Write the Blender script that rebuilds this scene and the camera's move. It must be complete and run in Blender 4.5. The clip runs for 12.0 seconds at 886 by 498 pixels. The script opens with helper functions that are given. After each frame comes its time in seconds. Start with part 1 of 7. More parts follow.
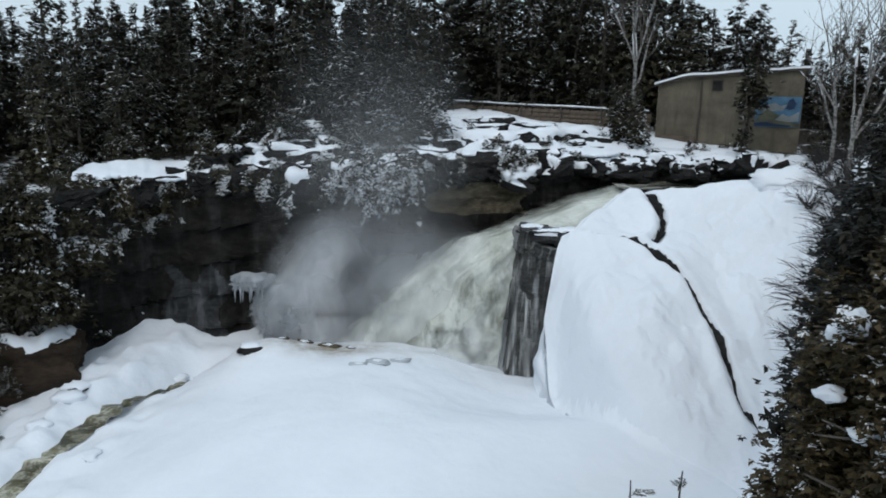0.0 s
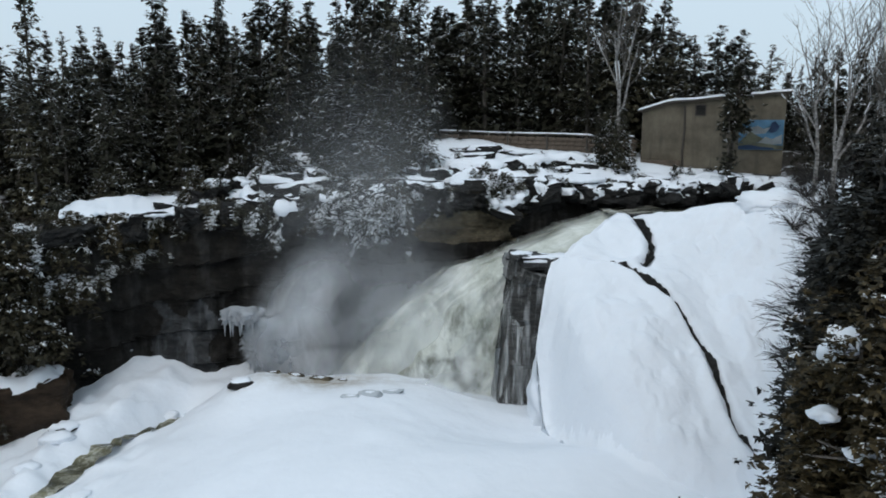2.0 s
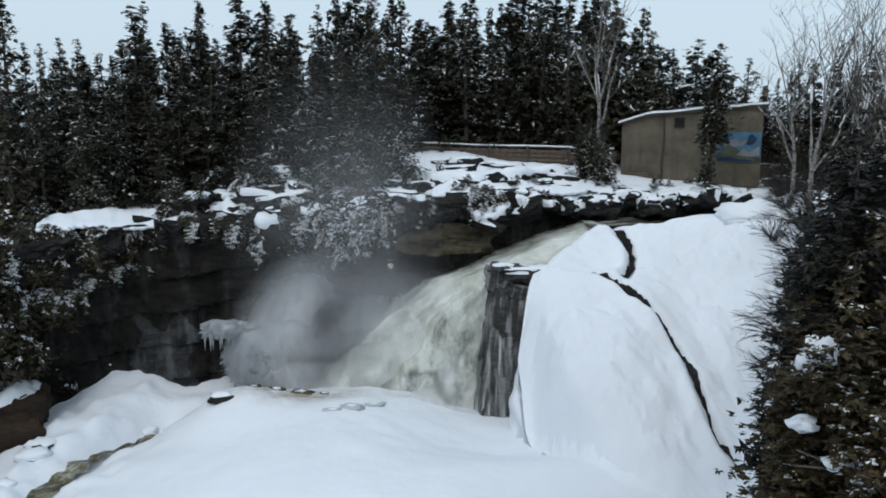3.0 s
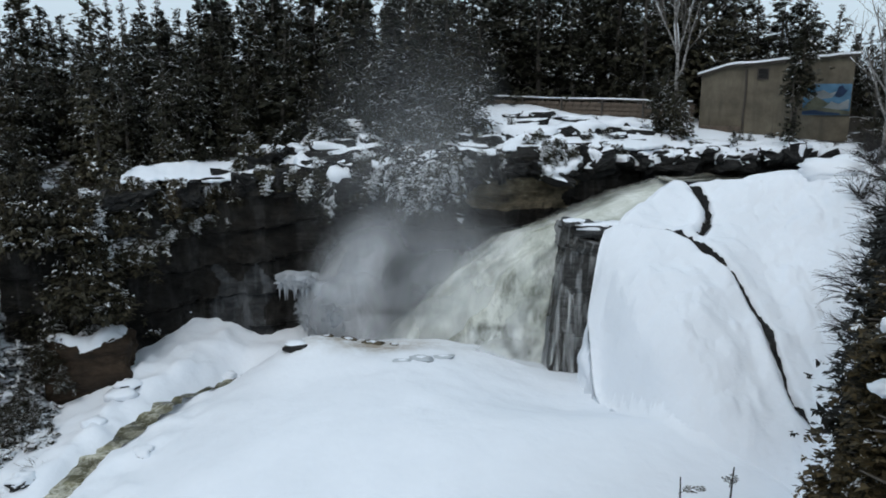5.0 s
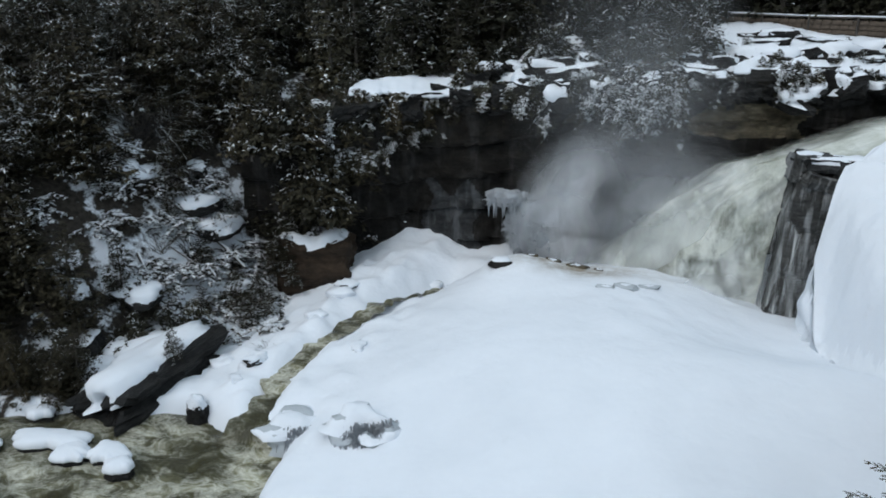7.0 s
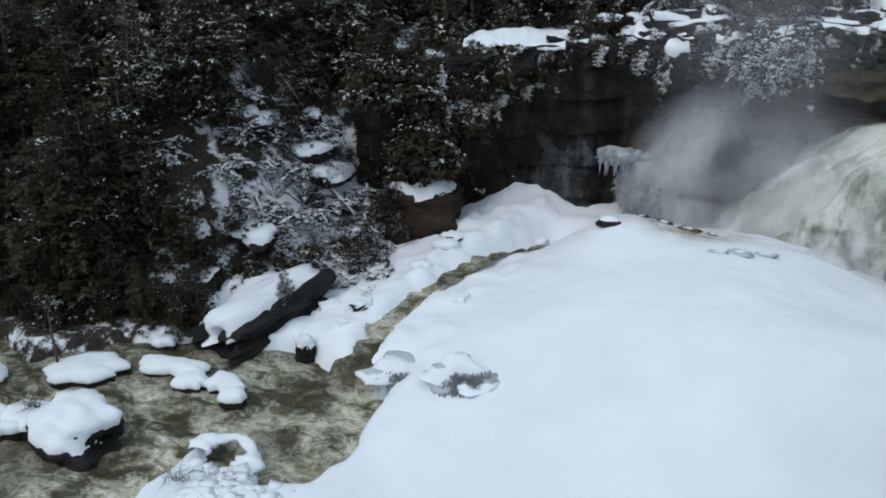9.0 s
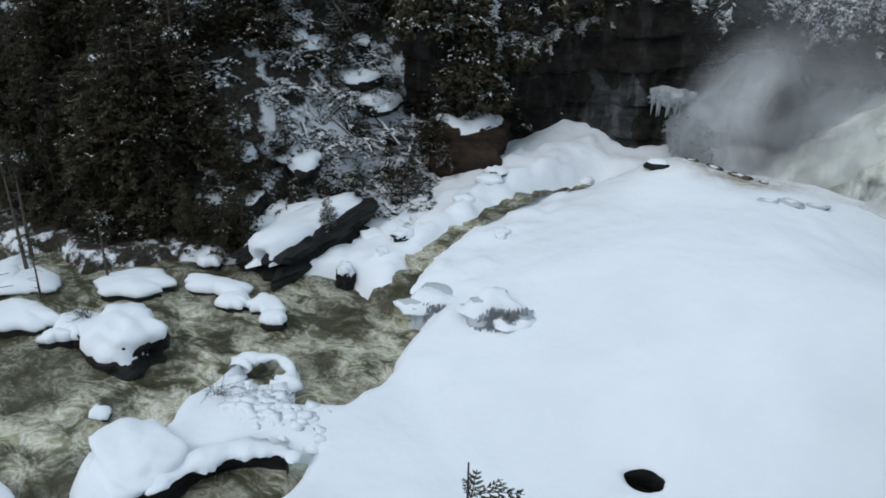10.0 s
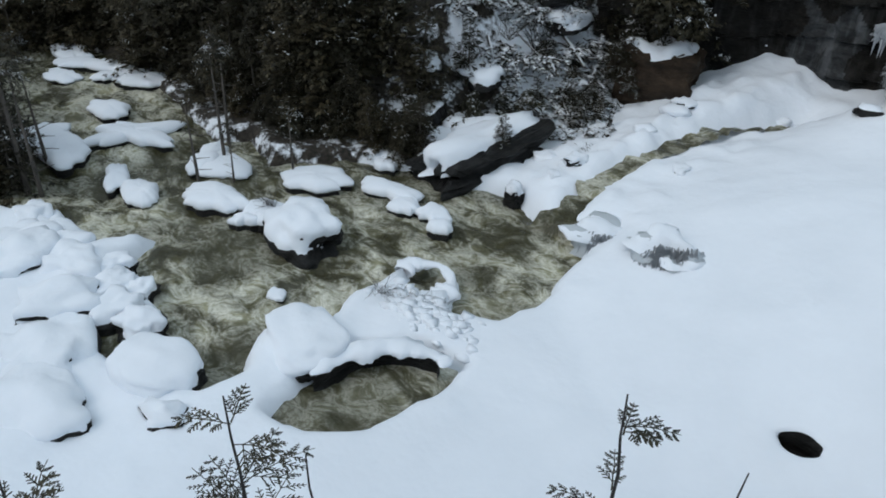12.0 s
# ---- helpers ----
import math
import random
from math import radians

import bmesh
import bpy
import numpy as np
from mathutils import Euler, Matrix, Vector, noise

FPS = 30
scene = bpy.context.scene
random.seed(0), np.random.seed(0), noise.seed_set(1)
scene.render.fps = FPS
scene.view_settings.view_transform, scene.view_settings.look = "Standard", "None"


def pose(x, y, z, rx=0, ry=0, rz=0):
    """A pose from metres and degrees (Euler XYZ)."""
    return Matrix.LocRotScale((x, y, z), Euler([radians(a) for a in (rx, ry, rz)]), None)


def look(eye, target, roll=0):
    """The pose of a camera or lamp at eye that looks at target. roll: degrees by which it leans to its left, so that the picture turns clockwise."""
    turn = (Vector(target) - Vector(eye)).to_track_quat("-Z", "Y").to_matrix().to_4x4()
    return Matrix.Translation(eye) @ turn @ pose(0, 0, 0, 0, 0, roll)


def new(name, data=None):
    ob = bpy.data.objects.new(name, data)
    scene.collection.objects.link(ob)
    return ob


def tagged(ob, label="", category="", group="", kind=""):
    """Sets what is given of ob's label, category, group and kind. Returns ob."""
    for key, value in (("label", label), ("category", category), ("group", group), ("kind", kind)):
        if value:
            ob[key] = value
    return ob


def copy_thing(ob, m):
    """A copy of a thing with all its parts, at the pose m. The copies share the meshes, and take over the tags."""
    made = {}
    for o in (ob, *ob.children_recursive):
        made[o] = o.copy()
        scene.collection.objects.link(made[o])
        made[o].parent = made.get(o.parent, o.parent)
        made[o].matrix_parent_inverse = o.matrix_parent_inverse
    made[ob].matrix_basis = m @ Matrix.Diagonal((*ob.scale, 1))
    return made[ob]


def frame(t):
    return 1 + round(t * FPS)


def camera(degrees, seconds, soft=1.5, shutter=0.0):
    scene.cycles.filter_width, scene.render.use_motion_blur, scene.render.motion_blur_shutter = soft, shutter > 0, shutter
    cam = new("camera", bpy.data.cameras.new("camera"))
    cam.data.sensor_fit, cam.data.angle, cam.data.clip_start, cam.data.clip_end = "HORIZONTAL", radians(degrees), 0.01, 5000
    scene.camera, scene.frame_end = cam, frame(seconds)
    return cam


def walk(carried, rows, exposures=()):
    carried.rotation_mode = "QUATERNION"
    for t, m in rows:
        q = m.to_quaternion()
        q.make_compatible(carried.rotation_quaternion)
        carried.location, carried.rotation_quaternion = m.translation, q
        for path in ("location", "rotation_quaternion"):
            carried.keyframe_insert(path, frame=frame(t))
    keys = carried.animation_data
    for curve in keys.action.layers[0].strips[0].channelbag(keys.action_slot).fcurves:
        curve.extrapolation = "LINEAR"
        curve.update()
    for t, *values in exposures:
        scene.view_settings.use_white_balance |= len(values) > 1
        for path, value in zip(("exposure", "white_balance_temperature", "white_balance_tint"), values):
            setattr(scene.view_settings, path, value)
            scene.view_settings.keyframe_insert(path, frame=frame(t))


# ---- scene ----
cam = camera(59.90, 12.0, soft=1.8)
# seconds, eye x y z, yaw to the left, pitch up, roll
PATH = [
    (0.0, -0.000, -0.008, 0.000, 0.00, -11.50, 1.50),
    (0.5, 0.002, -0.008, -0.000, -0.32, -11.30, 0.84),
    (1.0, 0.002, -0.007, -0.000, -0.32, -10.89, 0.70),
    (1.5, 0.005, -0.007, -0.000, -0.71, -10.64, 0.32),
    (2.0, 0.005, -0.005, -0.000, -0.73, -9.32, 0.27),
    (2.5, 0.015, -0.004, -0.000, -2.10, -8.23, 0.28),
    (4.5, 0.007, -0.007, -0.000, -0.99, -10.46, -0.29),
    (5.0, -0.021, -0.009, 0.000, 3.13, -11.81, 0.04),
    (5.5, -0.046, -0.015, 0.000, 6.76, -14.20, 0.11),
    (6.0, -0.066, -0.019, 0.000, 9.83, -14.82, -0.14),
    (6.5, -0.093, -0.027, 0.000, 14.06, -16.16, -0.32),
    (7.0, -0.123, -0.039, 0.000, 18.87, -17.73, 0.19),
    (7.5, -0.145, -0.052, 0.000, 22.64, -19.68, 0.11),
    (9.5, -0.176, -0.075, 0.000, 28.44, -22.66, 0.88),
    (10.0, -0.182, -0.090, 0.000, 30.36, -26.13, 1.86),
    (10.5, -0.189, -0.106, 0.000, 32.71, -29.05, 2.91),
    (11.0, -0.203, -0.120, 0.000, 35.99, -30.10, 2.09),
    (11.5, -0.218, -0.136, 0.000, 39.55, -31.23, 2.05),
    (12.0, -0.235, -0.158, 0.000, 44.11, -32.43, 1.91),
]


def facing(x, y, z, yaw, pitch, roll):
    eye = Vector((x, y, z))
    a, b = radians(yaw), radians(pitch)
    ahead = Vector((-math.sin(a) * math.cos(b), math.cos(a) * math.cos(b), math.sin(b)))
    return look(eye, eye + ahead, roll)


walk(cam, [(t, facing(*rest)) for t, *rest in PATH], [(0.0, -0.17), (9.5, -0.17), (12.0, -0.29)])

# ---- light ----
SUN_UP, SUN_ROUND = radians(48), radians(200)
world = bpy.data.worlds.new("winter_sky")
scene.world = world
world.use_nodes = True
wn, wl = world.node_tree.nodes, world.node_tree.links
wn.clear()
sky = wn.new("ShaderNodeTexSky")
sky.sky_type, sky.sun_disc = "NISHITA", False
sky.sun_elevation, sky.sun_rotation = SUN_UP, SUN_ROUND
sky.air_density, sky.dust_density, sky.ozone_density = 1.0, 6.0, 1.0
cloud = wn.new("ShaderNodeMixRGB")
cloud.inputs[0].default_value = 0.75
cloud.inputs[2].default_value = (6.6, 8.1, 9.3, 1)
back = wn.new("ShaderNodeBackground")
back.inputs[1].default_value = 0.125
wout = wn.new("ShaderNodeOutputWorld")
wl.new(sky.outputs[0], cloud.inputs[1])
wl.new(cloud.outputs[0], back.inputs[0])
wl.new(back.outputs[0], wout.inputs[0])
lamp = bpy.data.lights.new("veiled_sun", "SUN")
lamp.energy, lamp.angle, lamp.color = 0.45, radians(25), (0.97, 0.98, 1.0)
sun = new("veiled_sun", lamp)
sun.matrix_world = look((0, 0, 0), (math.sin(SUN_ROUND) * -1.0 * math.cos(SUN_UP), -math.cos(SUN_ROUND) * math.cos(SUN_UP), -math.sin(SUN_UP)))


# ---- materials ----
def material(name):
    m = bpy.data.materials.new(name)
    m.use_nodes = True
    nt = m.node_tree
    return m, nt, nt.nodes["Principled BSDF"]


def tex(nt, kind, scale=1.0, detail=4.0, rough=0.55, coords="Object", stretch=(1, 1, 1), distortion=0.0, turn=(0, 0, 0)):
    c = nt.nodes.new("ShaderNodeTexCoord")
    mp = nt.nodes.new("ShaderNodeMapping")
    mp.inputs["Scale"].default_value = stretch
    mp.inputs["Rotation"].default_value = turn
    nt.links.new(c.outputs[coords], mp.inputs[0])
    if kind == "noise":
        n = nt.nodes.new("ShaderNodeTexNoise")
        n.inputs["Scale"].default_value, n.inputs["Detail"].default_value = scale, detail
        n.inputs["Roughness"].default_value, n.inputs["Distortion"].default_value = rough, distortion
    elif kind == "voronoi":
        n = nt.nodes.new("ShaderNodeTexVoronoi")
        n.inputs["Scale"].default_value = scale
    else:
        n = nt.nodes.new("ShaderNodeTexWave")
        n.inputs["Scale"].default_value, n.inputs["Distortion"].default_value = scale, distortion
        n.inputs["Detail"].default_value = detail
    nt.links.new(mp.outputs[0], n.inputs["Vector"])
    return n.outputs["Distance"] if kind == "voronoi" else n.outputs["Fac"]


def ramp(nt, src, *stops):
    r = nt.nodes.new("ShaderNodeValToRGB")
    e = r.color_ramp.elements
    while len(e) < len(stops):
        e.new(0.5)
    for el, (at, col) in zip(e, stops):
        el.position = at
        el.color = (*col, 1) if len(col) == 3 else col
    nt.links.new(src, r.inputs[0])
    return r.outputs[0]


def mix(nt, fac, a, b, mode="MIX"):
    m = nt.nodes.new("ShaderNodeMixRGB")
    m.blend_type = mode
    for sock, v in zip(m.inputs, (fac, a, b)):
        if isinstance(v, (int, float)):
            sock.default_value = v
        elif isinstance(v, tuple):
            sock.default_value = (*v, 1)
        else:
            nt.links.new(v, sock)
    return m.outputs[0]


def bump(nt, bsdf, src, strength, dist=0.05):
    b = nt.nodes.new("ShaderNodeBump")
    b.inputs["Strength"].default_value, b.inputs["Distance"].default_value = strength, dist
    nt.links.new(src, b.inputs["Height"])
    old = bsdf.inputs["Normal"].links
    if old:
        nt.links.new(old[0].from_socket, b.inputs["Normal"])
    nt.links.new(b.outputs[0], bsdf.inputs["Normal"])


def grey(v):
    return (v, v, v)


def make_snow(name, tint=(0.84, 0.88, 0.93), rough_bump=0.35, dirt=0.25):
    m, nt, b = material(name)
    big = tex(nt, "noise", 0.22, 5, 0.6)
    fine = tex(nt, "noise", 5.0, 6, 0.6)
    col = ramp(nt, big, (0.3, tuple(c * 0.93 for c in tint)), (0.65, tint))
    spots = ramp(nt, tex(nt, "noise", 1.3, 8, 0.7), (0.66, (0, 0, 0)), (0.78, grey(dirt)))
    col = mix(nt, spots, col, (0.52, 0.54, 0.55))
    nt.links.new(col, b.inputs["Base Color"])
    b.inputs["Roughness"].default_value = 0.75
    b.inputs["Specular IOR Level"].default_value = 0.2
    bump(nt, b, tex(nt, "noise", 0.9, 3, 0.5), rough_bump, 0.25)
    bump(nt, b, fine, rough_bump, 0.03)
    return m


def make_rock(name, dark, light, streak=None, wet=0.6):
    m, nt, b = material(name)
    n1 = tex(nt, "noise", 0.6, 8, 0.65, stretch=(1, 1, 2.6))
    n2 = tex(nt, "noise", 4.0, 8, 0.7, stretch=(1, 1, 1.8))
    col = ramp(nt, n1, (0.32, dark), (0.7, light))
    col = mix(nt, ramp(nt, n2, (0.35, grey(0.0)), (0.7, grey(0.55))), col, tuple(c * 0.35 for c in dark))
    if streak:
        s = tex(nt, "noise", 1.6, 6, 0.6, stretch=(1.2, 1.2, 0.12))
        col = mix(nt, ramp(nt, s, (0.5, grey(0)), (0.68, grey(0.8))), col, streak)
    nt.links.new(col, b.inputs["Base Color"])
    b.inputs["Roughness"].default_value = wet
    b.inputs["Specular IOR Level"].default_value = 0.12
    bump(nt, b, n2, 0.8, 0.12)
    bump(nt, b, tex(nt, "noise", 1.2, 4, 0.6, stretch=(1, 1, 4)), 0.7, 0.3)
    return m


SNOW = make_snow("snow")
SNOW_ROUGH = make_snow("crusted_snow", (0.80, 0.84, 0.89), 0.7, 0.5)
ICE = make_snow("frosted_ice", (0.5, 0.54, 0.57), 1.0, 0.6)
RIME = make_snow("rime", (0.36, 0.38, 0.4), 1.0, 0.6)
SNOW_LOAD = make_snow("clinging_snow", (0.78, 0.805, 0.83), 0.2, 0.2)
# Wet limestone, its colour darkened further for the shade under overhanging trees.
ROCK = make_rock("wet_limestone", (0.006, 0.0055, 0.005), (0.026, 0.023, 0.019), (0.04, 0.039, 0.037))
ROCK_FROST = make_rock("frosted_limestone", (0.014, 0.0145, 0.015), (0.075, 0.078, 0.08), (0.12, 0.125, 0.13))
ROCK_TAN = make_rock("tan_limestone", (0.03, 0.026, 0.018), (0.26, 0.215, 0.145))
ROCK_BROWN = make_rock("brown_boulder_rock", (0.018, 0.014, 0.011), (0.085, 0.058, 0.038))
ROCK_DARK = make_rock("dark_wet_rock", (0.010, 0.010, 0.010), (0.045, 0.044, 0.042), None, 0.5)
WET = make_rock("rock_under_water_film", (0.028, 0.028, 0.027), (0.11, 0.11, 0.105), (0.42, 0.43, 0.43), 0.35)


def make_foliage(name, a, b_, gloss=0.6):
    m, nt, b = material(name)
    info = nt.nodes.new("ShaderNodeNewGeometry")
    col = ramp(nt, info.outputs["Random Per Island"], (0.0, a), (1.0, b_))
    oi = nt.nodes.new("ShaderNodeObjectInfo")
    tone = ramp(nt, oi.outputs["Random"], (0.0, (0.5, 0.52, 0.5)), (0.55, (0.85, 0.85, 0.82)), (1.0, (1.25, 1.15, 1.0)))
    nt.links.new(mix(nt, 1.0, col, tone, "MULTIPLY"), b.inputs["Base Color"])
    b.inputs["Roughness"].default_value = gloss
    b.inputs["Specular IOR Level"].default_value = 0.2
    return m


CEDAR = make_foliage("cedar_green", (0.012, 0.013, 0.009), (0.075, 0.072, 0.05))
CEDAR_DARK = make_foliage("cedar_shade_green", (0.009, 0.009, 0.006), (0.078, 0.069, 0.045))
# Darker copy of the cedar green: shade of dense foliage put into the colour.
CEDAR_SHADED = make_foliage("cedar_deep_green", (0.004, 0.0042, 0.003), (0.022, 0.02, 0.013))
CEDAR_WARM = make_foliage("cedar_bronze", (0.01, 0.009, 0.004), (0.1, 0.078, 0.042))


def make_bark(name, a, c, scale=6.0, stretch=(1, 1, 0.25)):
    m, nt, b = material(name)
    n = tex(nt, "noise", scale, 6, 0.65, stretch=stretch)
    nt.links.new(ramp(nt, n, (0.35, a), (0.65, c)), b.inputs["Base Color"])
    b.inputs["Roughness"].default_value = 0.85
    bump(nt, b, n, 0.7, 0.03)
    return m




def make_ground():
    """Snow that gives way to litter and painted canopy shade where the woods stand."""
    m, nt, b = material("ground_snow_and_litter")
    big = tex(nt, "noise", 0.22, 5, 0.6)
    fine = tex(nt, "noise", 5.0, 6, 0.6)
    snow = ramp(nt, big, (0.3, (0.78, 0.82, 0.87)), (0.65, (0.84, 0.88, 0.93)))
    spots = ramp(nt, tex(nt, "noise", 1.3, 8, 0.7), (0.66, (0, 0, 0)), (0.8, grey(0.2)))
    snow = mix(nt, spots, snow, (0.52, 0.54, 0.55))
    dark = ramp(nt, fine, (0.3, (0.012, 0.011, 0.009)), (0.7, (0.06, 0.05, 0.04)))
    patch = ramp(nt, tex(nt, "noise", 0.5, 8, 0.7), (0.53, grey(0)), (0.59, grey(1)))
    at = nt.nodes.new("ShaderNodeAttribute")
    at.attribute_name = "litter"
    add = nt.nodes.new("ShaderNodeMath")
    add.operation = "MULTIPLY_ADD"
    nt.links.new(tex(nt, "noise", 0.9, 6, 0.7), add.inputs[0])
    add.inputs[1].default_value = 0.9
    nt.links.new(at.outputs["Fac"], add.inputs[2])
    where = ramp(nt, add.outputs[0], (0.88, grey(0)), (0.98, grey(1)))
    wooded = mix(nt, patch, dark, (0.78, 0.81, 0.85))
    st = nt.nodes.new("ShaderNodeAttribute")
    st.attribute_name = "stain"
    wet = mix(nt, 1.0, ramp(nt, tex(nt, "noise", 1.1, 7, 0.7), (0.35, grey(0.15)), (0.62, grey(1))), st.outputs["Color"], "MULTIPLY")
    snow = mix(nt, wet, snow, (0.36, 0.32, 0.26))
    nt.links.new(mix(nt, where, snow, wooded), b.inputs["Base Color"])
    b.inputs["Roughness"].default_value = 0.78
    b.inputs["Specular IOR Level"].default_value = 0.2
    bump(nt, b, tex(nt, "noise", 0.9, 3, 0.5), 0.35, 0.25)
    bump(nt, b, fine, 0.35, 0.03)
    return m


GROUND = make_ground()
BARK = make_bark("grey_bark", (0.03, 0.026, 0.022), (0.12, 0.105, 0.09))
BIRCH = make_bark("pale_birch_bark", (0.05, 0.046, 0.042), (0.36, 0.345, 0.33), 5.0, (1, 1, 1.5))
TWIG = make_bark("twig_bark", (0.009, 0.008, 0.007), (0.03, 0.025, 0.023))


def make_water(name, deep, pale, foam, turn=0.0, amount=0.5, stretch=(0.7, 1.25, 1), gloss=0.35):
    """Turbulent silty water: olive depths, pale boils and torn foam."""
    m, nt, b = material(name)
    pools = tex(nt, "noise", 0.17, 3, 0.5, distortion=0.4)
    boil = tex(nt, "noise", 0.5, 7, 0.6, stretch=stretch, distortion=0.6, turn=(0, 0, turn))
    torn = tex(nt, "noise", 1.25, 7, 0.66, stretch=stretch, distortion=0.9, turn=(0, 0, turn))
    fine = tex(nt, "noise", 6.5, 8, 0.7, stretch=stretch, turn=(0, 0, turn))
    col = ramp(nt, boil, (0.38, tuple(c * 0.45 for c in deep)), (0.47, deep), (0.55, tuple((p + q) / 2 for p, q in zip(deep, pale))), (0.64, pale))
    col = mix(nt, ramp(nt, pools, (0.4, grey(0.75)), (0.55, grey(0))), col, tuple(c * 0.55 for c in deep))
    line = nt.nodes.new("ShaderNodeMath")
    line.operation = "SUBTRACT"
    nt.links.new(torn, line.inputs[0])
    line.inputs[1].default_value = 0.52
    off = nt.nodes.new("ShaderNodeMath")
    off.operation = "ABSOLUTE"
    nt.links.new(line.outputs[0], off.inputs[0])
    f = ramp(nt, off.outputs[0], (0.0, grey(0.95)), (0.03 + 0.03 * amount, grey(0.35)), (0.08 + 0.06 * amount, grey(0)))
    f = mix(nt, 1.0, f, ramp(nt, boil, (0.4, grey(0.06)), (0.58, grey(1))), "MULTIPLY")
    f = mix(nt, 1.0, f, ramp(nt, fine, (0.32, grey(0.3)), (0.6, grey(1))), "MULTIPLY")
    f = mix(nt, 1.0, f, ramp(nt, pools, (0.38, grey(0.4)), (0.54, grey(1))), "MULTIPLY")
    col = mix(nt, f, col, foam)
    nt.links.new(col, b.inputs["Base Color"])
    r = nt.nodes.new("ShaderNodeRGBToBW")
    nt.links.new(f, r.inputs[0])
    mr = nt.nodes.new("ShaderNodeMapRange")
    mr.inputs["To Min"].default_value, mr.inputs["To Max"].default_value = 0.2, 0.75
    nt.links.new(r.outputs[0], mr.inputs["Value"])
    nt.links.new(mr.outputs[0], b.inputs["Roughness"])
    b.inputs["IOR"].default_value = 1.33
    b.inputs["Specular IOR Level"].default_value = gloss
    bump(nt, b, boil, 0.7, 0.25)
    bump(nt, b, torn, 0.6, 0.12)
    bump(nt, b, fine, 0.3, 0.03)
    return m


WATER = make_water("river_water", (0.085, 0.08, 0.04), (0.36, 0.345, 0.225), (0.78, 0.77, 0.68), radians(25), 1.0, (0.85, 1.15, 1))
RAPID = make_water("crest_water", (0.03, 0.03, 0.021), (0.13, 0.125, 0.09), (0.6, 0.6, 0.55), radians(-15), 0.6, (0.4, 2.2, 1), 0.06)


def make_fall():
    """White water: billows torn along the drop, olive and dark where it thins, frayed at the far edge."""
    m, nt, b = material("falling_water")
    out = nt.nodes["Material Output"]
    billow = tex(nt, "noise", 0.55, 7, 0.6, stretch=(1.0, 1.0, 0.75), distortion=0.5)
    torn = tex(nt, "noise", 0.95, 6, 0.6, stretch=(1.1, 1.1, 0.7), distortion=0.4)
    fine = tex(nt, "noise", 6.0, 6, 0.65, stretch=(1.3, 1.3, 0.5))
    uv = nt.nodes.new("ShaderNodeTexCoord")
    sep = nt.nodes.new("ShaderNodeSeparateXYZ")
    nt.links.new(uv.outputs["UV"], sep.inputs[0])
    col = ramp(nt, billow, (0.32, (0.38, 0.4, 0.34)), (0.5, (0.58, 0.6, 0.54)), (0.66, (0.76, 0.78, 0.74)))
    low = ramp(nt, sep.outputs["Y"], (0.35, grey(0.05)), (0.8, grey(1)))
    near = ramp(nt, sep.outputs["X"], (0.2, grey(0.12)), (0.7, grey(1)))
    thin = mix(nt, 1.0, mix(nt, 1.0, ramp(nt, torn, (0.44, grey(0)), (0.64, grey(1))), low, "MULTIPLY"), near, "MULTIPLY")
    col = mix(nt, thin, col, (0.11, 0.115, 0.088))
    col = mix(nt, ramp(nt, fine, (0.44, grey(0)), (0.7, grey(0.25))), col, (0.8, 0.81, 0.77))
    nt.links.new(col, b.inputs["Base Color"])
    b.inputs["Roughness"].default_value = 0.8
    b.inputs["Specular IOR Level"].default_value = 0.2
    bump(nt, b, torn, 0.5, 0.3)
    bump(nt, b, fine, 0.4, 0.1)
    add = nt.nodes.new("ShaderNodeMath")
    add.operation = "MULTIPLY_ADD"
    nt.links.new(billow, add.inputs[0])
    add.inputs[1].default_value = 0.45
    nt.links.new(sep.outputs["X"], add.inputs[2])
    clear = nt.nodes.new("ShaderNodeBsdfTransparent")
    blend = nt.nodes.new("ShaderNodeMixShader")
    nt.links.new(ramp(nt, add.outputs[0], (0.22, grey(0)), (0.7, grey(1))), blend.inputs[0])
    nt.links.new(clear.outputs[0], blend.inputs[1])
    nt.links.new(b.outputs[0], blend.inputs[2])
    nt.links.new(blend.outputs[0], out.inputs[0])
    return m


FALL = make_fall()


